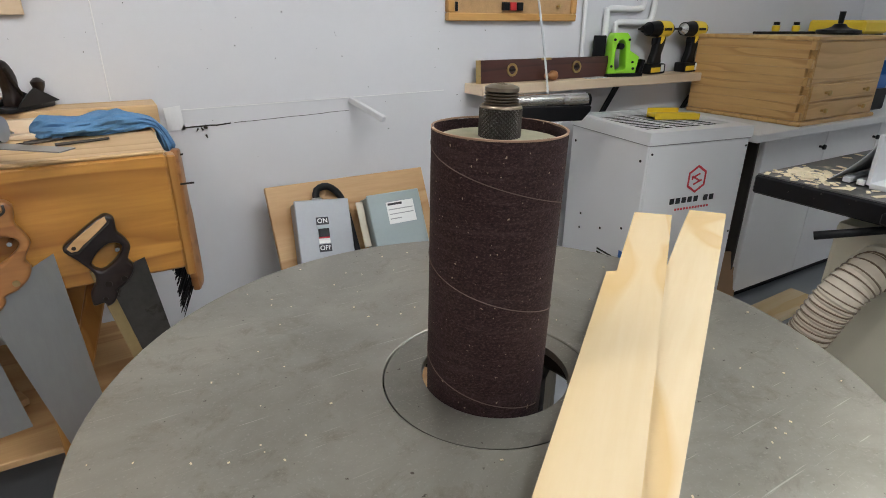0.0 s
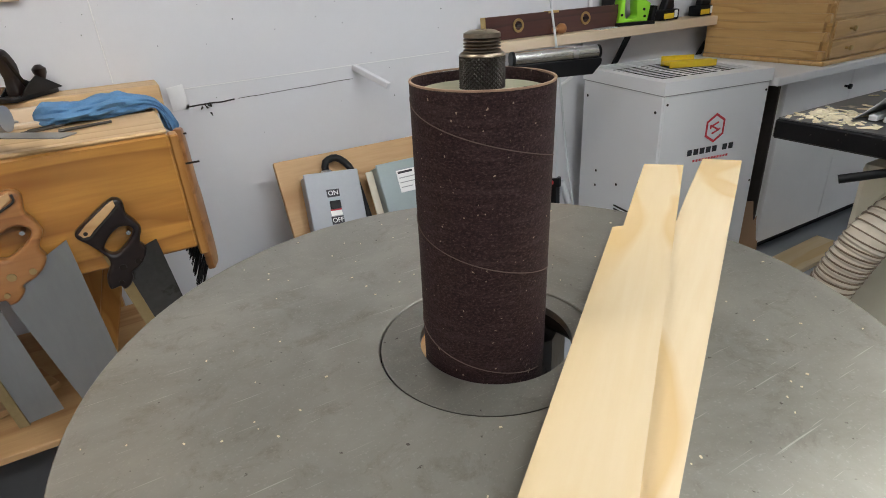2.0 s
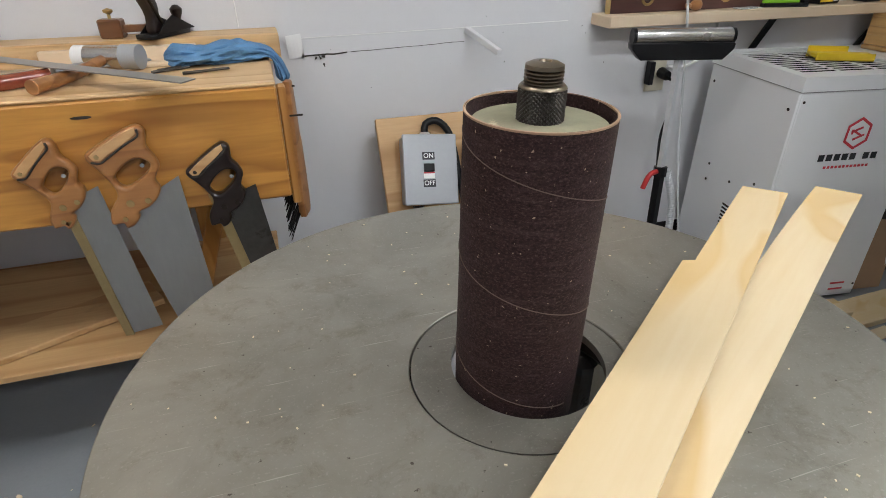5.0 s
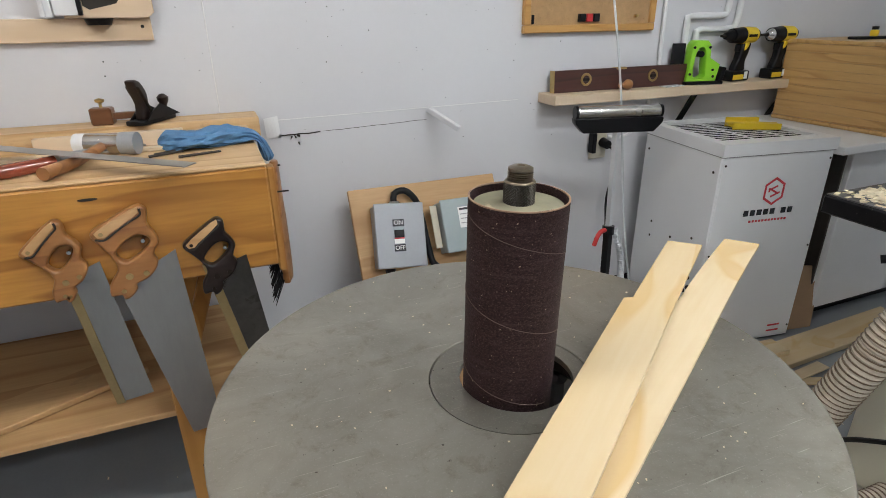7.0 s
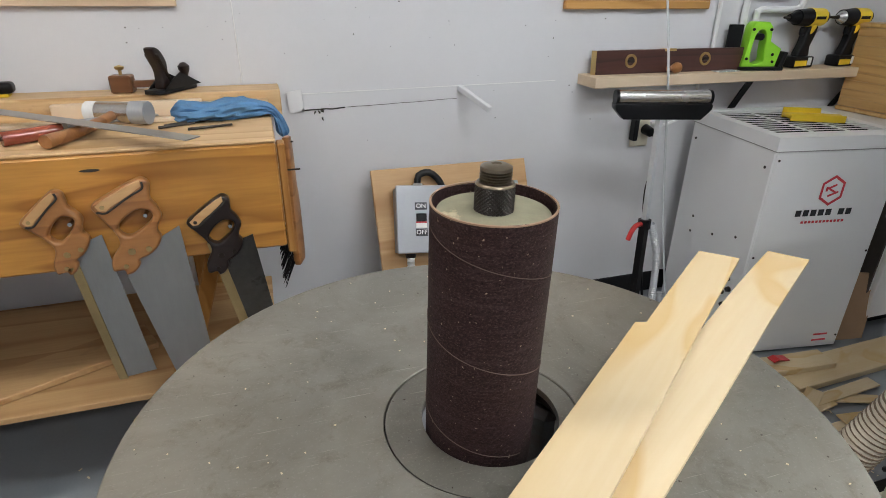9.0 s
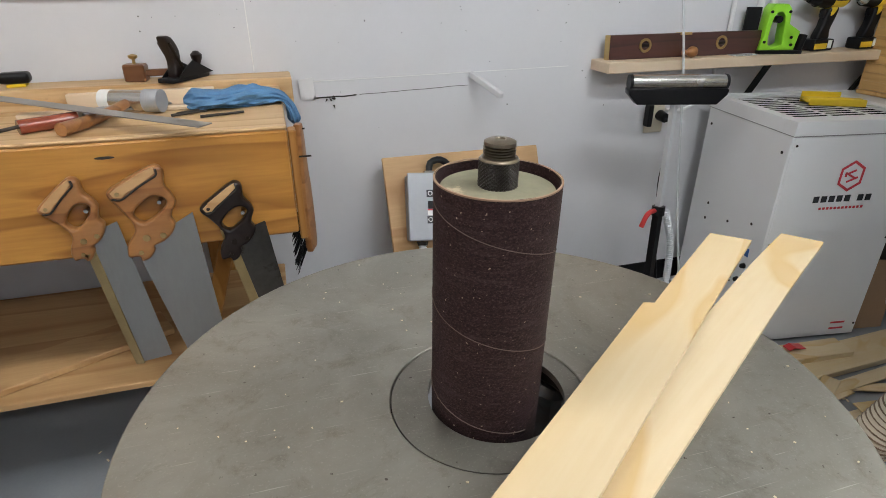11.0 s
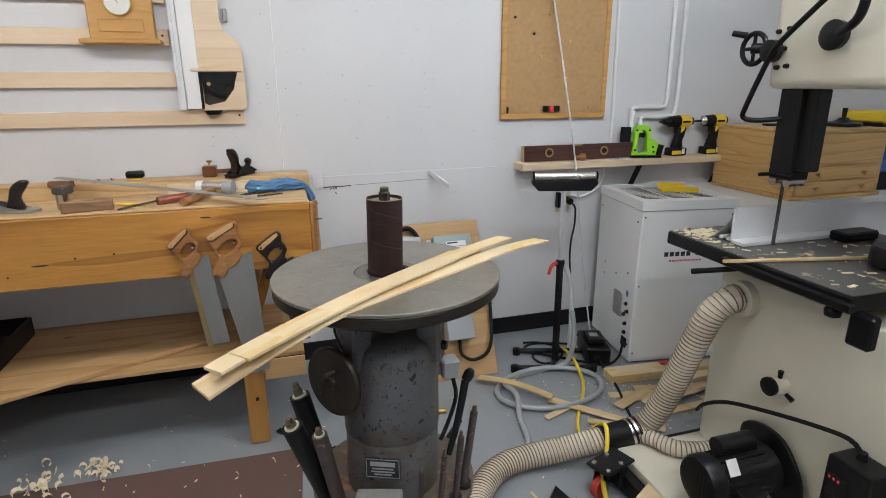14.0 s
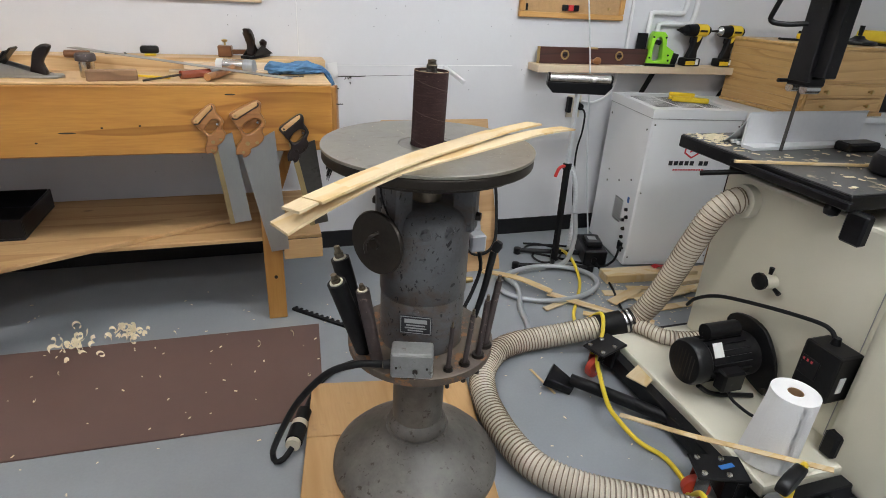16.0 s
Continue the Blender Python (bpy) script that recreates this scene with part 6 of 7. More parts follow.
# roller stand
def roller_stand():
    s = thing("roller_stand", (1.0, 1.1, 0), "black steel roller stand with a chrome roller on top", "roller stand")
    top, foot = V(1.055, 1.19, 0.84), V(1.005, 1.095, 0.035)
    d = (top - foot).normalized()
    ax = V(0.29, -0.085, 0.0).normalized()
    part("lower_post", rod(foot, foot + d * 0.47, 0.016, n=4), M_BLACKP, s)
    part("upper_post", rod(foot + d * 0.30, top, 0.0115, n=4), M_GALV, s, "galvanised square inner post")
    part("post_clamp", rod(foot + d * 0.455, foot + d * 0.485, 0.021, n=12), M_BLACKP, s)
    lv = foot + d * 0.47
    part("lever", tube([lv, lv - ax * 0.035 + V(0, -0.02, 0.004), lv - ax * 0.055 + V(0, -0.03, -0.008), lv - ax * 0.066 + V(0, -0.03, -0.045)], 0.008, 10), M_RED, s, "red locking lever", True)
    c = top + V(0, 0, 0.004)
    cm = Matrix.Translation(c) @ ax.to_track_quat("X", "Z").to_matrix().to_4x4()
    out = [(-0.148, 0.022), (-0.150, 0.036), (-0.145, 0.040), (0.145, 0.040), (0.150, 0.036), (0.148, 0.022), (0.12, -0.008), (-0.12, -0.008)]
    part("cradle", plate(out, 0.046, cm @ pose(0, 0, 0, 90, 0, 0), [], 0.003), M_BLACK, s, "black plastic cradle")
    part("roller", rod(cm @ V(-0.139, 0, 0.056), cm @ V(0.139, 0, 0.056), 0.0225, n=28), M_BRIGHT, s, "chrome roller", True)
    for e in (-1, 1):
        part("roller_cap", rod(cm @ V(e * 0.1395, 0, 0.056), cm @ V(e * 0.148, 0, 0.056), 0.024, 0.0225, 20), M_BLACK, s, "", True)
    for p in (V(0.975, 1.045, 0.022), V(1.055, 1.205, 0.022)):
        a, b = p - ax * 0.185, p + ax * 0.185
        f = part("foot_bar", rod(a, b, 0.0125, n=12), M_BLACKP, s, "", True)
        for q in (a, b):
            part("foot_cap", lathe([(0.012, -0.022), (0.019, -0.018), (0.019, 0.012), (0.012, 0.016)], 14, pose(q.x, q.y, 0.0225)), M_BLACK, f, "", True)
    part("cross_bar", rod((0.97, 1.045, 0.028), (1.06, 1.205, 0.028), 0.012, n=8), M_BLACKP, s)
    part("flex_sleeve", helix_bm([lv + V(0.02, -0.01, 0.0), lv + V(0.055, -0.02, -0.12), lv + V(0.06, -0.03, -0.28), lv + V(0.03, -0.08, -0.40)], 0.0085, 0.004, 0.0075, 12, 6), M_GALV, s, "ribbed metal sleeve", True)


roller_stand()


# ---- hoses and cables on the floor ----
HOSE_R = 0.042


def ribbed_hose(name, pts, label, r=HOSE_R):
    t = thing(name, pts[-1][:2] + (0.0,), label, "hose")
    line = smooth_path(pts, 0.0045)
    part("hose_wall", add_sweep(bm_new(), line, lambda i: r + 0.0016 * math.sin(i * math.pi / 1.5), 24, False), M_HOSE, t, "", True)
    part("wire_spiral", helix_bm(pts, r + 0.0006, 0.0021, 0.0135, 18, 5), M_WIRE, t, "brown stiffening spiral", True)
    return t


ribbed_hose("dust_hose", [(1.135, 0.215, 0.665), (1.10, 0.222, 0.655), (1.065, 0.242, 0.605), (1.045, 0.275, 0.49), (1.035, 0.315, 0.36), (1.015, 0.35, 0.235), (0.98, 0.372, 0.155), (0.935, 0.380, 0.124)], "clear ribbed dust hose rising to the bandsaw port")
s = thing("hose_coupler", (0.87, 0.385, 0.1), "black plastic hose coupler held with metal clamps", "coupler")
part("sleeve", tube([(0.948, 0.379, 0.128), (0.88, 0.386, 0.116), (0.81, 0.394, 0.106)], 0.046, 28), M_RUBBER, s, "", True)
for x, y, z in ((0.936, 0.380, 0.1255), (0.918, 0.3825, 0.1215)):
    part("hose_clamp", tube([(x + 0.004, y, z + 0.0015), (x - 0.005, y + 0.001, z - 0.0015)], 0.0478, 28, 0.003), M_BRIGHT, s, "bright metal band", True)
ribbed_hose("dust_hose", [(0.825, 0.392, 0.108), (0.77, 0.405, 0.092), (0.67, 0.435, 0.062), (0.565, 0.449, 0.047), (0.47, 0.435, 0.046), (0.385, 0.385, 0.046), (0.315, 0.295, 0.046), (0.280, 0.18, 0.046), (0.275, 0.06, 0.046), (0.288, -0.05, 0.046), (0.325, -0.145, 0.046), (0.405, -0.225, 0.046), (0.50, -0.285, 0.046), (0.60, -0.345, 0.046), (0.72, -0.44, 0.046), (0.82, -0.60, 0.046), (0.90, -0.85, 0.046)], "clear ribbed dust hose curving over the floor")


ribbed_hose("dust_hose", [(0.945, 0.372, 0.115), (0.97, 0.31, 0.126), (1.01, 0.245, 0.127), (1.09, 0.210, 0.130), (1.162, 0.20, 0.138)], "short clear ribbed hose lying behind the bandsaw motor", 0.027)


def cable(name, pts, r, material, label, n=8):
    t = thing(name, (*pts[0][:2], 0), label, "cable")
    part("cable", tube(pts, r, n), material, t, "", True)
    return t


cable("yellow_cable", [(1.12, 1.24, 0.01), (1.085, 1.13, 0.05), (1.07, 1.02, 0.05), (1.045, 0.90, 0.010), (0.955, 0.76, 0.008), (0.865, 0.635, 0.008), (0.825, 0.53, 0.02), (0.815, 0.455, 0.105), (0.822, 0.395, 0.162), (0.80, 0.338, 0.13), (0.735, 0.255, 0.075), (0.670, 0.125, 0.085), (0.630, 0.02, 0.082), (0.640, -0.02, 0.06), (0.68, -0.09, 0.02), (0.728, -0.16, 0.008), (0.725, -0.25, 0.008), (0.685, -0.31, 0.03), (0.665, -0.36, 0.098), (0.66, -0.42, 0.08), (0.68, -0.52, 0.008), (0.75, -0.66, 0.008)], 0.0075, M_YCABLE, "bright yellow extension cable draped over the hose coupler")
cable("black_cable", [(-0.124, -0.128, 0.473), (-0.18, -0.112, 0.470), (-0.245, -0.075, 0.425), (-0.313, -0.03, 0.315), (-0.362, 0.04, 0.16), (-0.384, 0.105, 0.045), (-0.378, 0.100, 0.014), (-0.356, 0.108, 0.012), (-0.332, 0.135, 0.020)], 0.0085, M_RUBBER, "thick black power cord falling to the floor", 12)
s = thing("power_plug", (-0.325, 0.15, 0), "large black and white power plug lying on the floor", "plug")
part("black_body", tube([(-0.325, 0.152, 0.026), (-0.308, 0.205, 0.026)], 0.025, 20), M_RUBBER, s, "", True)
part("white_collar", tube([(-0.330, 0.137, 0.026), (-0.3255, 0.151, 0.026)], 0.021, 20, 0.004), M_IVORY, s, "", True)
part("white_band", tube([(-0.3075, 0.207, 0.026), (-0.302, 0.225, 0.026)], 0.024, 20, 0.004), M_IVORY, s, "", True)
part("rear_body", tube([(-0.3015, 0.227, 0.026), (-0.285, 0.275, 0.026)], 0.022, 20), M_RUBBER, s, "", True)
part("rear_cord", tube([(-0.287, 0.27, 0.02), (-0.26, 0.345, 0.012), (-0.21, 0.44, 0.012), (-0.12, 0.50, 0.012), (0.02, 0.53, 0.012), (0.25, 0.60, 0.012), (0.42, 0.78, 0.012)], 0.010, 10), M_RUBBER, s, "", True)
coil = [(1.05, 1.04, 0.30), (1.055, 1.02, 0.18), (1.03, 1.03, 0.05), (0.93, 1.06, 0.012)]
for k in range(16):
    a = math.radians(120 + k * 26)
    coil.append((0.865 + 0.235 * math.cos(a) + 0.002 * k, 0.895 + 0.155 * math.sin(a), 0.012 + 0.0012 * k))
coil += [(0.70, 0.86, 0.035), (0.655, 0.72, 0.012), (0.63, 0.60, 0.012), (0.585, 0.52, 0.012), (0.49, 0.50, 0.012)]
cable("grey_conduit", coil, 0.0115, M_CONDUIT, "coil of grey flexible conduit lying on the floor", 12)
cable("black_cable", [(1.34, 1.02, 0.10), (1.315, 1.01, 0.11), (1.29, 1.0, 0.05), (1.24, 1.02, 0.008), (1.15, 1.08, 0.008), (1.02, 1.19, 0.008), (0.93, 1.27, 0.008), (0.99, 1.33, 0.008), (1.12, 1.30, 0.008), (1.17, 1.20, 0.04)], 0.006, M_RUBBER, "black appliance cord looped on the floor")
cable("black_cable", [(1.20, 1.06, 0.05), (1.21, 0.98, 0.008), (1.17, 0.82, 0.008), (1.11, 0.66, 0.008), (1.05, 0.50, 0.03), (1.03, 0.40, 0.12)], 0.0055, M_RUBBER, "thin black cord crossing the floor to the bandsaw")
cable("black_cable", [(1.00, 1.26, 0.007), (0.94, 1.20, 0.007), (0.95, 1.10, 0.02), (1.05, 1.14, 0.007), (1.12, 1.24, 0.007), (1.05, 1.33, 0.007), (0.96, 1.36, 0.007)], 0.0055, M_RUBBER, "tangled black cord beside the stand feet")
s = thing("power_supply", (1.24, 1.13, 0), "black power supply box with a carrying top", "power supply")
bm_ = pose(1.235, 1.145, 0, 0, 0, -18)
part("body", box((-0.05, -0.11, 0.001), (0.065, 0.11, 0.085), 0.006, bm_), M_BLACK, s)
part("top_cover", box((-0.035, -0.07, 0.0855), (0.045, 0.05, 0.115), 0.01, bm_, 2), M_BLACKP, s)
part("label", box((-0.02, -0.03, 0.1155), (0.02, 0.01, 0.1165), 0, bm_), M_GRYINK, s)
part("front_socket", rod(bm_ @ V(0.0, -0.111, 0.04), bm_ @ V(0.0, -0.125, 0.04), 0.014, n=12), M_BLACKP, s, "", True)


# ---- offcuts, mat, shavings ----
def offcut(a, b, w, th, z=0.001, material=None, label="pine offcut lying on the floor", tilt=0.0, bow=0.0):
    a, b = V(*a, 0), V(*b, 0)
    d = (b - a)
    L = d.length
    ang = math.degrees(math.atan2(d.y, d.x))
    m = pose(a.x, a.y, z, 0, -tilt, ang)
    if bow:
        bmx = sheet(16, 2, lambda u, v: V(u * L, (v - 0.5) * w, th + bow * math.sin(u * math.pi)), th)
    else:
        bmx = box((0, -w / 2, 0), (L, w / 2, th), min(0.002, th / 4))
    ob = part("offcut", bmx, material or M_PINE)
    ob.matrix_basis = m
    return tagged(ob, label, "offcut", "wood offcuts on the floor")


offcut((1.17, 0.90), (1.66, 0.86), 0.085, 0.042, label="thick pale timber offcut in front of the dehumidifier")
offcut((1.44, 0.83), (2.35, 0.86), 0.13, 0.022, label="long pale plank lying along the cabinet")
offcut((0.60, 1.05), (0.84, 0.80), 0.036, 0.006, 0.028, bow=0.018, label="long bowed pine strip lying over the coil")
offcut((0.83, 0.81), (1.06, 0.56), 0.040, 0.006, 0.015, label="flat pine strip on the floor")
random.seed(11)
for k, (x, y, L, a, w) in enumerate(((1.10, 0.78, 0.26, -12, 0.045), (1.14, 0.72, 0.34, -4, 0.04), (1.20, 0.66, 0.30, 8, 0.05), (1.24, 0.80, 0.36, -14, 0.035), (1.08, 0.68, 0.22, 24, 0.05), (1.32, 0.70, 0.40, 4, 0.045), (1.26, 0.60, 0.34, 2, 0.04), (1.38, 0.76, 0.30, -20, 0.04),
                                     (0.90, 0.62, 0.16, -30, 0.03), (0.76, 0.70, 0.14, 20, 0.03), (0.70, 0.98, 0.11, 40, 0.035), (1.30, 0.64, 0.22, 30, 0.05), (1.05, 0.60, 0.16, -40, 0.045), (1.45, 0.62, 0.3, -8, 0.05))):
    c, s_ = math.cos(math.radians(a)), math.sin(math.radians(a))
    offcut((x, y), (x + L * c, y + L * s_), w, 0.006, 0.001 + 0.0064 * (k % 3) + 0.00035 * k, label="thin pale pine offcut in a heap on the floor")
offcut((0.79, 0.10), (0.98, 0.20), 0.075, 0.007, 0.075, tilt=4, label="pale offcut lying on the bandsaw base")
offcut((0.52, 0.335), (0.545, 0.19), 0.010, 0.003, label="small pale splinter on the floor")
offcut((0.77, 0.50), (0.90, 0.55), 0.012, 0.003, label="small pale splinter on the floor")
s = thing("red_scrap", (1.55, 0.93, 0.04), "small red plastic scrap on a timber offcut", "scrap")
part("scrap", sheet(3, 2, lambda u, v: V(1.44 + 0.07 * u, 0.875 + 0.03 * v, 0.052 + 0.006 * math.sin(u * 5)), 0.003), M_RED, s)
s = thing("cardboard", (1.88, 1.0, 0), "brown cardboard sheet leaning between cabinet and dehumidifier", "cardboard")
part("sheet", box((0, -0.003, 0), (0.13, 0.003, 0.27), 0.001, pose(1.83, 0.975, 0.001, -10, 6, -10)), M_CARD, s)

s = tagged(part("floor_mat", sheet(20, 8, lambda u, v: V(-2.25 + 2.06 * u - 0.05 * (1 - v) * (u - 0.5) - 0.012 * (1 - v), 0.262 + 0.535 * v + 0.065 * (1 - u), 0.006 + 0.0006 * math.sin(u * 40)), 0.0055), M_MAT), "brown rubber floor mat, dusty, with torn edge", "mat")
s = thing("puzzle_mat_edge", (-0.15, 0.8, 0), "dark interlocking foam mat edge strip on the floor", "mat edge")
pts = []
for k in range(15):
    pts += [(k * 0.026, 0.012), (k * 0.026 + 0.004, 0.024), (k * 0.026 + 0.013, 0.024), (k * 0.026 + 0.016, 0.012)]
part("strip", plate(pts + [(0.39, 0.0), (0.0, 0.0)], 0.01, pose(-0.285, 0.93, 0.0055, 0, 0, -43)), M_RUBBER, s)
bm = bm_new()
for k in range(58):
    x, y = random.gauss(-1.04, 0.045), random.gauss(0.82, 0.04)
    if k > 22:
        x, y = random.gauss(-0.88, 0.035), random.gauss(0.865, 0.022)
    if k > 46:
        x, y = random.uniform(-1.3, -0.2), random.uniform(0.05, 0.95)
    r = random.uniform(0.007, 0.015) if k <= 46 else random.uniform(0.003, 0.008)
    a0, tn, lean = random.uniform(0, 6.3), random.uniform(2.5, 7), random.uniform(-0.7, 0.7)
    line = []
    for j in range(12):
        a = a0 + tn * j / 11
        line.append(V(x + r * math.cos(a) * (1 - 0.03 * j), y + r * 0.8 * math.sin(a) + 0.004 * j * lean, 0.012 + r * 0.5 + r * 0.5 * math.sin(a + lean) + 0.0008 * j))
    w = random.uniform(0.007, 0.014) if k <= 46 else 0.004
    prev = None
    for q in line:
        e = (bm.verts.new(q + V(0, 0, -min(w, q.z - 0.009) * 0.5)), bm.verts.new(q + V(w * lean, w * 0.5, w * 0.3)))
        if prev:
            bm.faces.new((prev[0], e[0], e[1], prev[1]))
        prev = e
tagged(part("wood_shavings", bm, M_SHAV), "curled pale wood shavings on the mat and floor", "shavings", "", "stuff")
bm = bm_new()
for k in range(420):
    x, y = (random.uniform(-1.4, 0.9), random.uniform(-0.2, 1.2)) if k < 170 else (random.gauss(1.2, 0.2), random.gauss(0.66, 0.16))
    if (x * x + y * y) ** 0.5 < 0.42:
        continue
    z = 0.0075 if (-1.6 < x < -0.2 and 0.27 < y < 0.8) else 0.001
    r, a = random.uniform(0.0015, 0.006), random.uniform(0, 180)
    add_box(bm, (-r, -r * 0.4, 0), (r, r * 0.4, 0.0012), 0, pose(x, y, z, 0, 0, a))
tagged(part("sawdust_crumbs", bm, M_SHAV), "scattered pale crumbs and chips on the floor", "sawdust", "", "stuff")
bm = bm_new()
for k in range(110):
    a, r = random.uniform(0, 6.283), 0.222 * random.random() ** 0.5
    if r < 0.07:
        continue
    q = random.uniform(0.0003, 0.0008)
    add_box(bm, (-q, -q * 0.6, 0), (q, q * 0.6, 0.0005), 0, pose(r * math.cos(a), r * math.sin(a), TOP + 0.0001, 0, 0, random.uniform(0, 180)))
tagged(part("table_dust", bm, M_SHAV), "tiny pale dust specks on the steel table", "dust", "", "stuff")
bm = bm_new()
for k in range(260):
    x, y = random.uniform(1.06, 1.62), random.uniform(-0.15, 0.45)
    if random.random() < 0.6:
        x, y = random.gauss(1.13, 0.04), random.gauss(0.36, 0.07)
    if not (1.06 < x < 1.66 and -0.17 < y < 0.45) or 0.21 < y < 0.35 and x > 1.12:
        continue
    q = random.uniform(0.003, 0.016)
    add_box(bm, (-q, -q * 0.35, 0), (q, q * 0.35, 0.0015), 0, pose(x, y, 0.8266 + 0.0004 * (k % 4), 0, 0, random.uniform(0, 180)))
tagged(part("table_chips", bm, M_SHAV), "pale wood chips strewn on the bandsaw table", "chips", "", "stuff")
s = thing("thin_stick", (1.2, 0.06, 0.827), "thin pale wooden stick lying across the bandsaw table", "stick")
part("stick", box((0, -0.005, 0), (0.44, 0.005, 0.008), 0.001, pose(0.955, 0.11, 0.8285, 0, 0, -13)), M_PINE, s)
s = thing("black_roll", (1.36, -0.07, 0.827), "black round sander pad with red edge on the saw table", "sander pad")
part("pad", lathe([(0.05, 0.0), (0.062, 0.006), (0.062, 0.045), (0.055, 0.055), (0.02, 0.056), (0, 0.056)], 32, pose(1.36, -0.06, 0.828)), M_BLACK, s, "", True)
part("wheel", lathe([(0.03, -0.018), (0.045, -0.014), (0.045, 0.014), (0.03, 0.018)], 28, pose(1.40, -0.10, 0.928, 90, 0, 35)), M_BLACK, s, "", True)
part("red_rim", ring_bm(0.034, 0.042, 0.0182, 0.0205, 28), M_RED, s, "red ring").data.transform(pose(1.40, -0.10, 0.928, 90, 0, 35))

# crevice tool, wooden strip, paper roll, spray bottle
s = thing("crevice_tool", (0.75, 0.02, 0), "black vacuum floor nozzle with tube on the floor", "vacuum nozzle")
part("tube", tube([(0.60, 0.195, 0.05), (0.75, 0.03, 0.045), (0.93, -0.19, 0.040)], 0.021, 16), M_BLACK, s, "", True)
part("nozzle", plate([(-0.05, 0.035), (0.05, 0.035), (0.02, -0.06), (-0.02, -0.06)], 0.035, pose(0.565, 0.222, 0.035, 18, 0, 48), [], 0.004), M_BLACK, s)
part("tube", tube([(0.95, -0.23, 0.03), (1.05, -0.45, 0.028)], 0.026, 16), M_BLACK, s, "", True)
s = thing("wood_strip", (0.9, -0.16, 0.05), "long thin bowed pine strip leaning over the caster", "strip")
strip_line = smooth_path([(0.668, 0.0, 0.050), (0.755, -0.19, 0.122), (0.838, -0.318, 0.168), (0.985, -0.440, 0.180)], 0.02)
strip_last = len(strip_line) - 1
part("strip", sheet(strip_last, 2, lambda u, v: strip_line[round(u * strip_last)] + V(0.012, 0.010, 0.003) * (v - 0.5), 0.003), M_PINE, s)
s = thing("paper_towel_roll", (0.935, -0.310, 0.099), "upright white paper towel roll with brown core", "paper roll")
part("paper", ring_bm(0.020, 0.060, 0.0995, 0.336, 48), M_TISSUE, s, "", True).data.transform(pose(0.935, -0.310, 0.0))
part("core", ring_bm(0.018, 0.0198, 0.1, 0.335, 32), M_CARD, s, "brown cardboard core", True).data.transform(pose(0.935, -0.310, 0.0))
part("loose_sheet", sheet(14, 6, lambda u, v: V(0.935 + 0.0612 * math.cos(4.5 - 2.0 * u), -0.310 + 0.0612 * math.sin(4.5 - 2.0 * u), 0.103 + 0.228 * v) + V(-0.030 * u * u * (1 - v), 0.012 * u * u * (1 - v), 0), 0.0006), M_TISSUE, s)
s = thing("spray_bottle", (0.80, -0.445, 0), "grey spray bottle with black and yellow trigger head", "spray bottle")
sm = pose(0.815, -0.455, 0, 0, 0, 20) @ Matrix.Scale(1.16, 4)
part("bottle", lathe([(0.03, 0.001), (0.036, 0.006), (0.036, 0.085), (0.03, 0.11), (0.016, 0.128), (0.014, 0.140)], 28, sm), M_SPRAY, s, "", True)
part("collar", rod(sm @ V(0, 0, 0.1405), sm @ V(0, 0, 0.158), 0.017, 0.016, 16), M_YELLOW, s, "yellow collar", True)
part("trigger_head", plate(round_loop([(-0.045, 0.005), (-0.04, 0.028), (0.0, 0.036), (0.045, 0.030), (0.05, 0.014), (0.015, 0.0), (-0.012, -0.004)], 3), 0.026, sm @ pose(0, 0, 0.163, 90, 0, 0), [], 0.005, 2), M_BLACK, s, "", True)
part("nozzle_tip", rod(sm @ V(0.05, 0, 0.184), sm @ V(0.064, 0, 0.184), 0.009, n=12), M_YELLOW, s, "", True)
part("trigger", tube([sm @ V(0.028, 0, 0.165), sm @ V(0.04, 0, 0.148), sm @ V(0.038, 0, 0.13)], 0.006, 8), M_YELLOW, s, "", True)
part("label", box((-0.012, -0.0368, 0.05), (0.012, -0.0355, 0.075), 0, sm), M_LIME, s)
part("label", box((-0.018, -0.0368, 0.03), (0.018, -0.0355, 0.042), 0, sm), M_YELLOW, s)


# ---- tools on the bench ----
Z = BT + 0.0063
s = thing("steel_rule", (-0.56, 1.1, Z), "long steel straightedge lying aslant over the tools", "straightedge")
ra, rb = V(-1.005, 1.40, 0.9665), V(-0.241, 0.815, 0.9465)
rd = (rb - ra).normalized()
rs = V(0, 0, 1).cross(rd).normalized()
part("rule", sheet(20, 2, lambda u, v: ra + (rb - ra) * u + rs * (0.034 * (v - 0.5)) + V(0, 0, 0.002), 0.002), M_SAW, s)
s = thing("mallet", (-0.42, 1.08, Z), "soft-faced mallet with a clear head and beech handle", "hammer")
part("head", rod((-0.455, 1.125, 0.947), (-0.385, 1.098, 0.947), 0.0225, n=24), M_BRIGHT, s, "", True)
part("grey_face", rod((-0.385, 1.098, 0.947), (-0.352, 1.086, 0.947), 0.0245, n=24), M_GREYBOX, s, "grey rubber face", True)
part("white_face", rod((-0.478, 1.134, 0.947), (-0.4552, 1.125, 0.947), 0.0225, n=24), M_WHITEC, s, "white plastic face", True)
part("handle", tube([(-0.418, 1.11, 0.946), (-0.46, 1.00, 0.936), (-0.50, 0.905, 0.9365)], lambda i: 0.0095 + 0.0002 * i, 16), M_BEECH, s, "", True)
s = thing("screwdriver", (-0.56, 0.98, Z), "screwdriver with a translucent red-orange handle", "screwdriver")
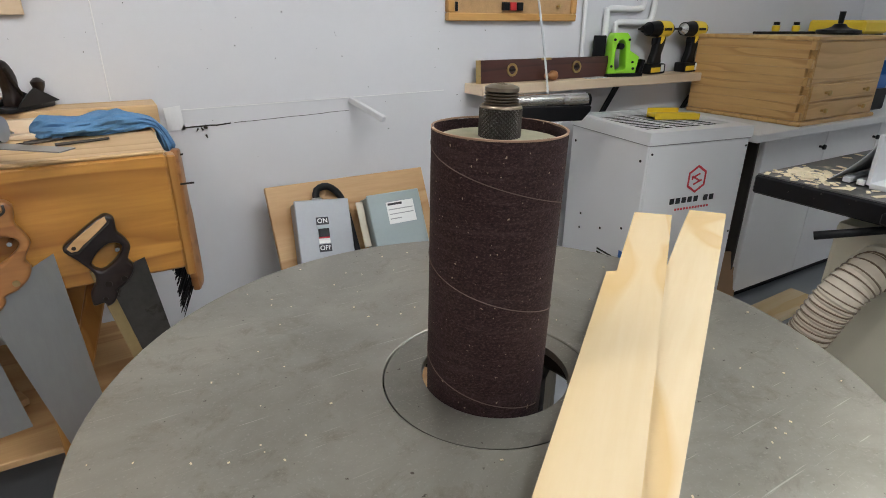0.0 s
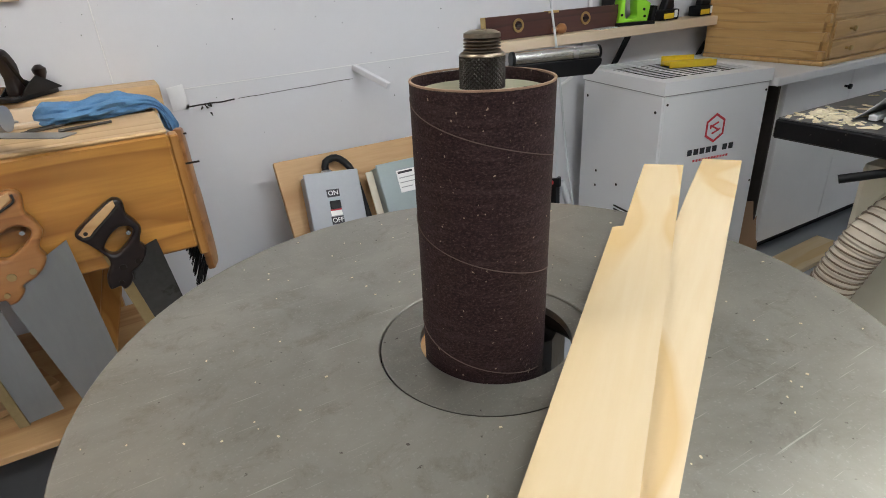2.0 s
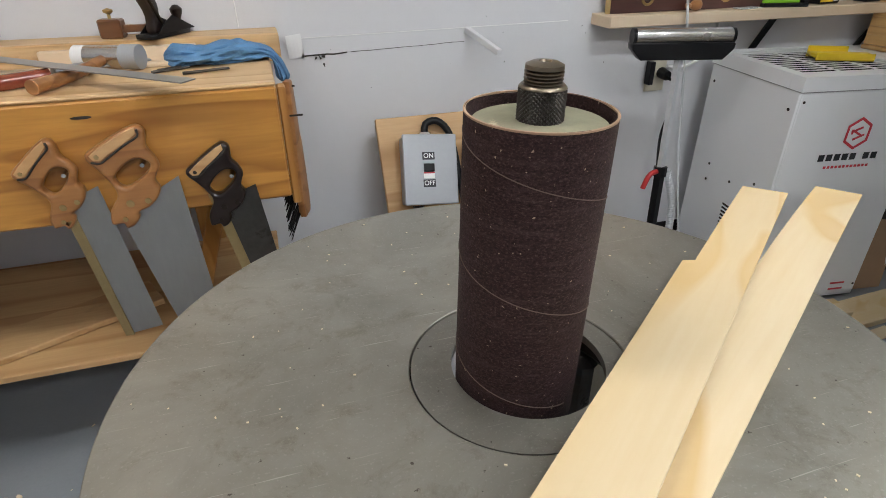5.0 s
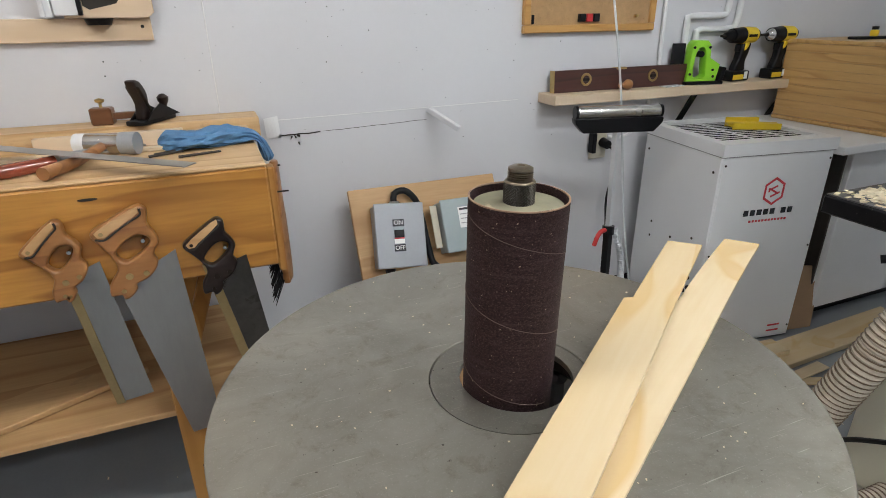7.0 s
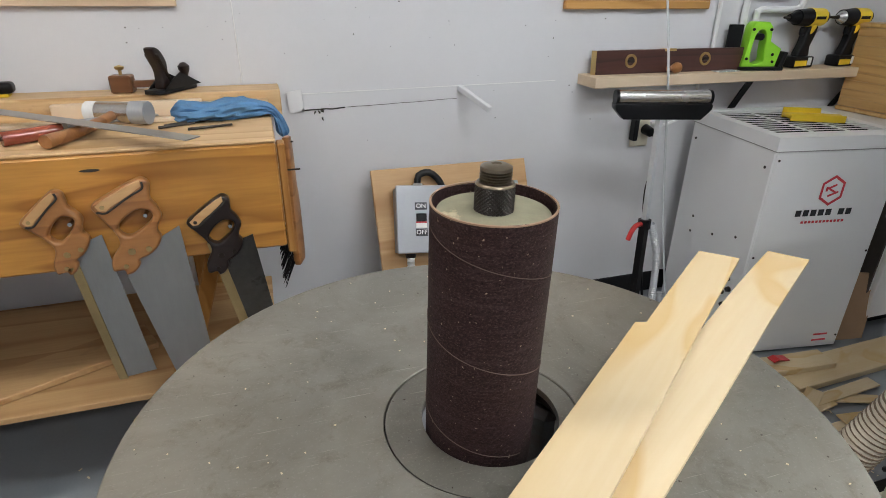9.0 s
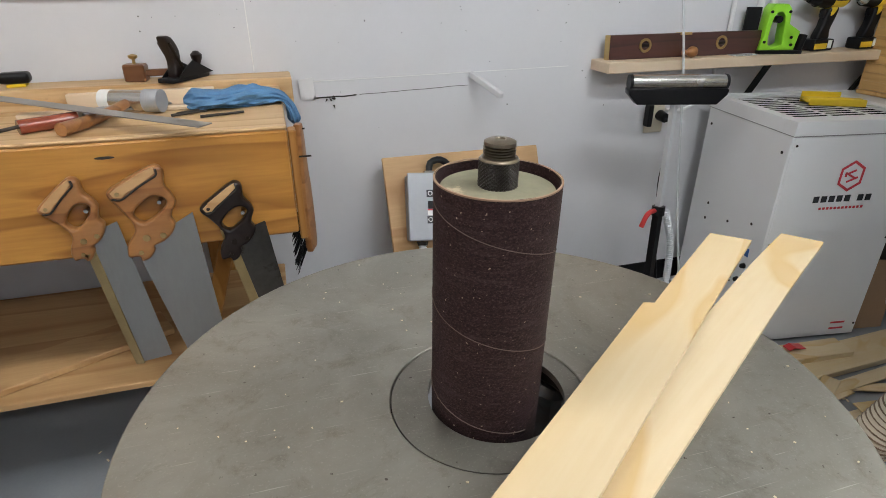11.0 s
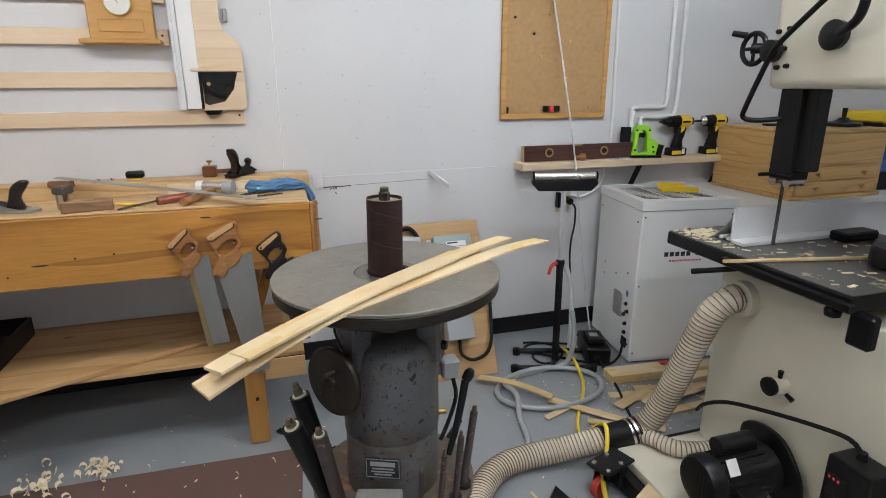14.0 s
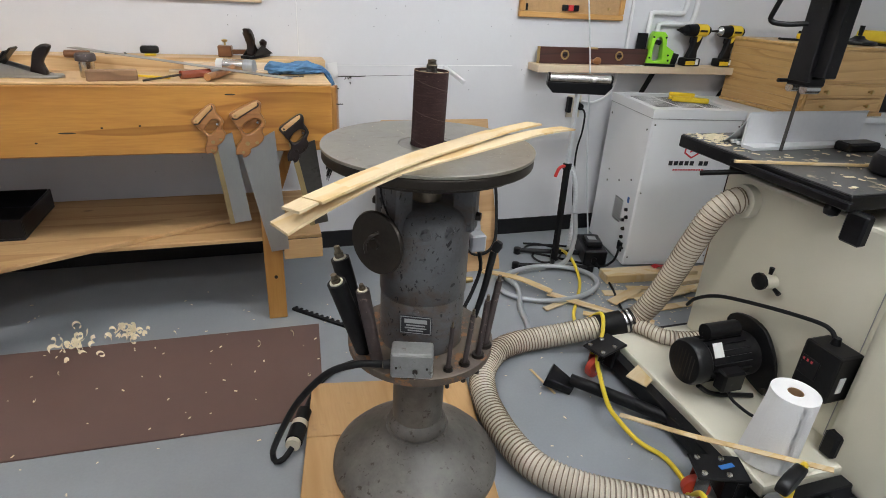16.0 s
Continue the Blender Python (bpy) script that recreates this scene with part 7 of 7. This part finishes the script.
part("handle", tube([(-0.585, 0.955, 0.9355), (-0.50, 1.01, 0.9355)], 0.014, 12), mat("amber_handle", (0.24, 0.05, 0.025), 0.25, vary=0.2, coat=0.5), s, "", True)
part("blade", rod((-0.585, 0.955, 0.9365), (-0.69, 0.89, 0.9265), 0.0035, n=8), M_DKSTEEL, s, "", True)
s = thing("blue_handle_chisel", (-0.46, 1.05, Z), "chisel with a dark violet handle", "chisel")
part("handle", tube([(-0.50, 1.035, 0.936), (-0.44, 1.085, 0.934)], 0.011, 12), M_GREYBOX, s, "", True)
part("blade", box((0, -0.008, 0), (0.11, 0.008, 0.004), 0.001, pose(-0.44, 1.085, 0.93, 0, 0, 30)), M_SAW, s)
for k, (x, y, a, L) in enumerate(((-0.33, 1.03, 25, 0.075), (-0.27, 1.0, 15, 0.09), (-0.32, 1.045, 35, 0.05))):
    s = thing("drill_bit", (x, y, Z), "small dark drill bit lying on the bench", "drill bit", "drill bits on the bench")
    part("bit", rod((x, y, Z + 0.004), (x + L * math.cos(math.radians(a)), y + L * math.sin(math.radians(a)), Z + 0.004), 0.0032, 0.0025, 8), M_DKSTEEL, s, "", True)

s = thing("blue_cloth", (-0.17, 1.08, Z), "crumpled blue cloth hanging over the bench corner", "cloth")


def cloth_bm():
    """A bunched cloth: a flattened, twisted roll with folds along it, drooping over the bench end."""
    line = smooth_path([(-0.318, 1.145, Z + 0.010), (-0.28, 1.135, Z + 0.013), (-0.22, 1.118, Z + 0.016), (-0.15, 1.13, Z + 0.015), (-0.105, 1.145, Z + 0.012), (-0.086, 1.142, Z - 0.004), (-0.078, 1.128, Z - 0.030), (-0.076, 1.115, Z - 0.050)], 0.003)
    bm, rings, n, m = bm_new(), [], 56, len(line)
    for i, p in enumerate(line):
        u = i / (m - 1)
        tan = (line[min(i + 1, m - 1)] - line[max(i - 1, 0)]).normalized()
        side = V(0, 1, 0)
        up = tan.cross(side).normalized()
        if up.z < 0 and u < 0.7:
            up = -up
        end = min(1, (u / 0.10) ** 0.5 if u < 0.10 else 1, ((1 - u) / 0.05) ** 0.5 if u > 0.95 else 1)
        w = 0.92 * (0.056 - 0.026 * min(1, max(0, (u - 0.45) / 0.35)) + 0.008 * math.sin(9 * u)) * end + 0.002
        hh = 0.86 * (0.024 - 0.012 * min(1, max(0, (u - 0.55) / 0.25)) + 0.004 * math.sin(13 * u + 1)) * end + 0.001
        row = []
        for j in range(n):
            a = 2 * math.pi * j / n
            f = 1 + 0.13 * math.sin(4 * a + 7 * u) + 0.09 * math.sin(9 * a - 11 * u + 2) + 0.05 * math.sin(15 * a + 23 * u) + 0.05 * math.sin(3 * a + 41 * u)
            q = p + side * (w * f * math.cos(a)) + up * (hh * f * math.sin(a))
            if q.x < -0.097:
                q.z = max(q.z, Z + 0.0012)
            row.append(bm.verts.new(q))
        rings.append(row)
    for a, b in zip(rings, rings[1:]):
        for j in range(n):
            bm.faces.new((a[j], a[(j + 1) % n], b[(j + 1) % n], b[j]))
    bm.faces.new(rings[0])
    bm.faces.new(rings[-1])
    bmesh.ops.recalc_face_normals(bm, faces=bm.faces)
    return bm


part("cloth", cloth_bm(), M_CLOTH, s, "", True)
ZS = 0.9385
s = thing("block_plane", (-0.36, 1.43, ZS), "small black hand plane with a curved handle on the back board", "hand plane")
pm = pose(-0.338, 1.440, ZS, 0, 0, 58) @ Matrix.Scale(1.12, 4)
part("sole", plate([(-0.075, -0.022), (0.05, -0.024), (0.085, 0.0), (0.05, 0.024), (-0.075, 0.022)], 0.01, pm @ pose(0, 0, 0.006), [], 0.001), M_BLACKP, s)
part("cheek", plate([(-0.06, 0.0), (0.07, 0.0), (0.03, 0.02), (0.0, 0.034), (-0.03, 0.02)], 0.003, pm @ pose(0, 0.0225, 0.01, 90, 0, 0)), M_BLACKP, s)
part("cheek", plate([(-0.06, 0.0), (0.07, 0.0), (0.03, 0.02), (0.0, 0.034), (-0.03, 0.02)], 0.003, pm @ pose(0, -0.0225, 0.01, 90, 0, 0)), M_BLACKP, s)
part("blade_iron", box((-0.012, -0.018, 0.0), (-0.006, 0.018, 0.095), 0.002, pm @ pose(-0.005, 0, 0.01, 0, -28, 0)), M_DKSTEEL, s)
part("rear_handle", plate(round_loop([(-0.052, 0.011), (-0.048, 0.045), (-0.060, 0.078), (-0.066, 0.102), (-0.042, 0.100), (-0.024, 0.070), (-0.026, 0.035), (-0.018, 0.011)], 3), 0.026, pm @ pose(0, 0, 0, 90, 0, 0), [], 0.006, 2), M_DARKWOOD, s, "dark wooden handle", True)
part("front_knob", lathe([(0.009, 0.011), (0.007, 0.03), (0.013, 0.044), (0.014, 0.052), (0.006, 0.06), (0, 0.061)], 18, pm @ pose(0.045, 0, 0)), M_DARKWOOD, s, "dark turned knob", True)
s = thing("marking_gauge", (-0.46, 1.44, ZS), "wooden marking gauge with a brass thumbscrew", "marking gauge")
part("head_block", box((-0.027, -0.02, 0), (0.027, 0.02, 0.045), 0.004, pose(-0.462, 1.44, ZS, 0, 0, -8)), M_GAUGE, s)
part("stem", box((0.0, -0.009, 0.012), (0.085, 0.009, 0.029), 0.002, pose(-0.455, 1.44, ZS, 0, 0, 6)), M_GAUGE, s)
part("thumbscrew", lathe([(0.004, 0.045), (0.004, 0.056), (0.011, 0.060), (0.012, 0.066), (0.0, 0.070)], 16, pose(-0.462, 1.44, ZS)), M_BRASS, s, "", True)
s = thing("black_tape", (-0.74, 1.45, ZS), "black rounded tape measure with a yellow foot", "tape measure")
part("case", box((-0.034, -0.022, 0.008), (0.034, 0.022, 0.036), 0.012, pose(-0.745, 1.445, ZS, 0, 0, 5), 3), M_BLACK, s, "", True)
part("foot", box((-0.02, -0.018, 0.0), (0.022, 0.018, 0.0078), 0.002, pose(-0.745, 1.445, ZS, 0, 0, 5)), M_YELLOW, s)
s = thing("jar", (-0.87, 1.02, Z), "dark-topped metal jar standing on the bench", "jar")
part("body", lathe([(0.021, 0.0), (0.0225, 0.003), (0.0225, 0.048), (0.023, 0.05)], 28, pose(-0.862, 0.985, Z)), M_BRIGHT, s, "", True)
part("brown_lid", lathe([(0.027, 0.0505), (0.030, 0.053), (0.030, 0.068), (0.026, 0.074), (0.0, 0.075)], 28, pose(-0.862, 0.985, Z)), M_BROWN, s, "", True)
s = thing("turned_file_handle", (-0.95, 1.2, Z), "wooden tool handle lying on the bench", "handle")
part("handle", tube([(-1.0, 1.30, 0.955), (-0.92, 1.27, 0.958)], 0.014, 14), M_GAUGE, s, "", True)
s = thing("wood_block", (-0.77, 0.93, Z), "dark brown weathered wooden block on the bench", "wood block")
part("block", box((-0.072, -0.017, 0), (0.072, 0.017, 0.033), 0.003, pose(-0.782, 0.925, Z, 0, 0, 12)), wood("walnut_block", (0.30, 0.17, 0.09), (0.17, 0.09, 0.045), 0.6, "X", 8, knots=False), s)
s = thing("pencil", (-0.66, 0.98, Z), "yellow pencil lying on the bench", "pencil")
part("pencil", rod((-0.72, 1.0, Z + 0.004), (-0.62, 0.955, Z + 0.004), 0.0038, n=6), M_YELLOW, s)
for k, (x, y, a) in enumerate(((-0.88, 1.46, 10), (-0.84, 1.47, -20), (-0.97, 1.45, 30))):
    s = thing("loose_screw", (x, y, ZS), "small dark screw lying on the back board", "screw", "loose screws on the back board")
    part("screw", rod((x, y, ZS + 0.004), (x + 0.03 * math.cos(a), y + 0.03 * math.sin(a), ZS + 0.003), 0.0035, 0.0018, 8), M_DKSTEEL, s, "", True)


def bench_plane():
    s = thing("bench_plane", (-1.05, 1.02, Z), "long iron hand plane with a dark curved handle", "hand plane")
    m = pose(-1.075, 0.985, Z, 0, 0, 176)
    part("sole", plate([(-0.135, -0.03), (0.17, -0.03), (0.19, 0.0), (0.17, 0.03), (-0.135, 0.03), (-0.15, 0.0)], 0.008, m @ pose(0, 0, 0.0045), [], 0.001), M_SAW, s)
    for y in (-0.0305, 0.0305):
        part("cheek", plate([(-0.11, 0), (0.15, 0), (0.09, 0.016), (0.05, 0.036), (0.01, 0.036), (-0.06, 0.014)], 0.003, m @ pose(0, y, 0.0085, 90, 0, 0)), M_SAW, s)
    part("frog", box((0.0, -0.024, 0.009), (0.055, 0.024, 0.028), 0.003, m), M_BLACKP, s)
    part("blade_iron", box((-0.003, -0.026, 0.0), (0.003, 0.026, 0.105), 0.001, m @ pose(0.045, 0, 0.009, 0, -42, 0)), M_DKSTEEL, s)
    part("lever_cap", box((0.003, -0.022, 0.02), (0.012, 0.022, 0.085), 0.003, m @ pose(0.045, 0, 0.009, 0, -42, 0)), M_BLACKP, s)
    part("rear_handle", plate(round_loop([(-0.105, 0.009), (-0.098, 0.045), (-0.118, 0.075), (-0.128, 0.096), (-0.105, 0.10), (-0.078, 0.08), (-0.066, 0.045), (-0.058, 0.009)], 3), 0.024, m @ pose(0, 0, 0, 90, 0, 0), [], 0.007, 2), M_DARKWOOD, s, "dark curved wooden handle", True)
    part("front_knob", lathe([(0.012, 0.009), (0.009, 0.026), (0.018, 0.044), (0.019, 0.054), (0.010, 0.064), (0, 0.065)], 20, m @ pose(0.125, 0, 0)), M_DARKWOOD, s, "dark turned knob", True)


bench_plane()
s = thing("yellow_cup", (-1.22, 1.3, 0.886), "yellow plastic cup holding dark tools", "cup")
part("cup", lathe([(0.036, 0.0), (0.042, 0.004), (0.047, 0.135), (0.044, 0.137)], 24, pose(-1.27, 1.28, 0.8855)), M_YELLOW, s, "", True)
for dx, dy in ((0.0, 0.01), (-0.015, 0.0), (0.02, -0.008)):
    part("tool", rod((-1.27 + dx, 1.28 + dy, 1.0), (-1.27 + dx * 2.4, 1.28 + dy * 2, 1.075), 0.004, 0.005, 8), M_DKSTEEL, s)
s = thing("black_bin", (-1.3, 1.1, 0.352), "black plastic bin standing on the lower shelf", "bin")
part("bin", add_box(add_box(add_box(add_box(box((-1.42, 1.02, 0.3525), (-1.175, 1.36, 0.36), 0.002), (-1.42, 1.02, 0.36), (-1.175, 1.03, 0.43), 0.003), (-1.185, 1.0302, 0.36), (-1.175, 1.36, 0.43), 0.003), (-1.42, 1.0302, 0.36), (-1.41, 1.36, 0.43), 0.003), (-1.4098, 1.35, 0.36), (-1.1852, 1.36, 0.43), 0.003), M_BLACK, s)
s = thing("long_board", (-0.8, 1.0, 0.352), "long pale board lying aslant on the lower shelf", "board")
part("board", box((0, -0.06, 0), (1.05, 0.06, 0.016), 0.002, pose(-1.42, 0.70, 0.3535, 0, 0, 25)), M_PLY, s)
s = thing("bench_brush", (BR + 0.02, 1.05, 0.8), "wooden bench brush with black bristles hanging at the bench end", "brush")
bm_ = pose(BR + 0.014, 1.02, 0.895, 0, -3, 90)
part("back", plate(round_loop([(-0.014, 0.0), (-0.018, -0.10), (-0.025, -0.14), (-0.025, -0.28), (0.0, -0.295), (0.025, -0.28), (0.025, -0.14), (0.018, -0.10), (0.014, 0.0), (0.0, 0.012)], 3), 0.016, pose(BR + 0.026, 1.0, 0.885, 90, 0, 70), [], 0.004), M_BEECH, s, "", True)
bb = bm_new()
for k in range(90):
    u, v = random.uniform(-0.02, 0.02), random.uniform(0.02, 0.14)
    p = V(BR + 0.014, 1.0 + u, 0.885 - 0.15 - v)
    add_cone(bb, p, p + V(-0.028 + random.uniform(-0.006, 0.004), random.uniform(-0.012, 0.012), -0.05 - random.uniform(0, 0.02)), 0.0016, 0.0008, 4)
part("bristles", bb, M_RUBBER, s, "black bristles")
part("hang_nail", rod((BR + 0.002, 1.0, 0.885), (BR + 0.04, 1.0, 0.885), 0.002, n=6), M_DKSTEEL, s)
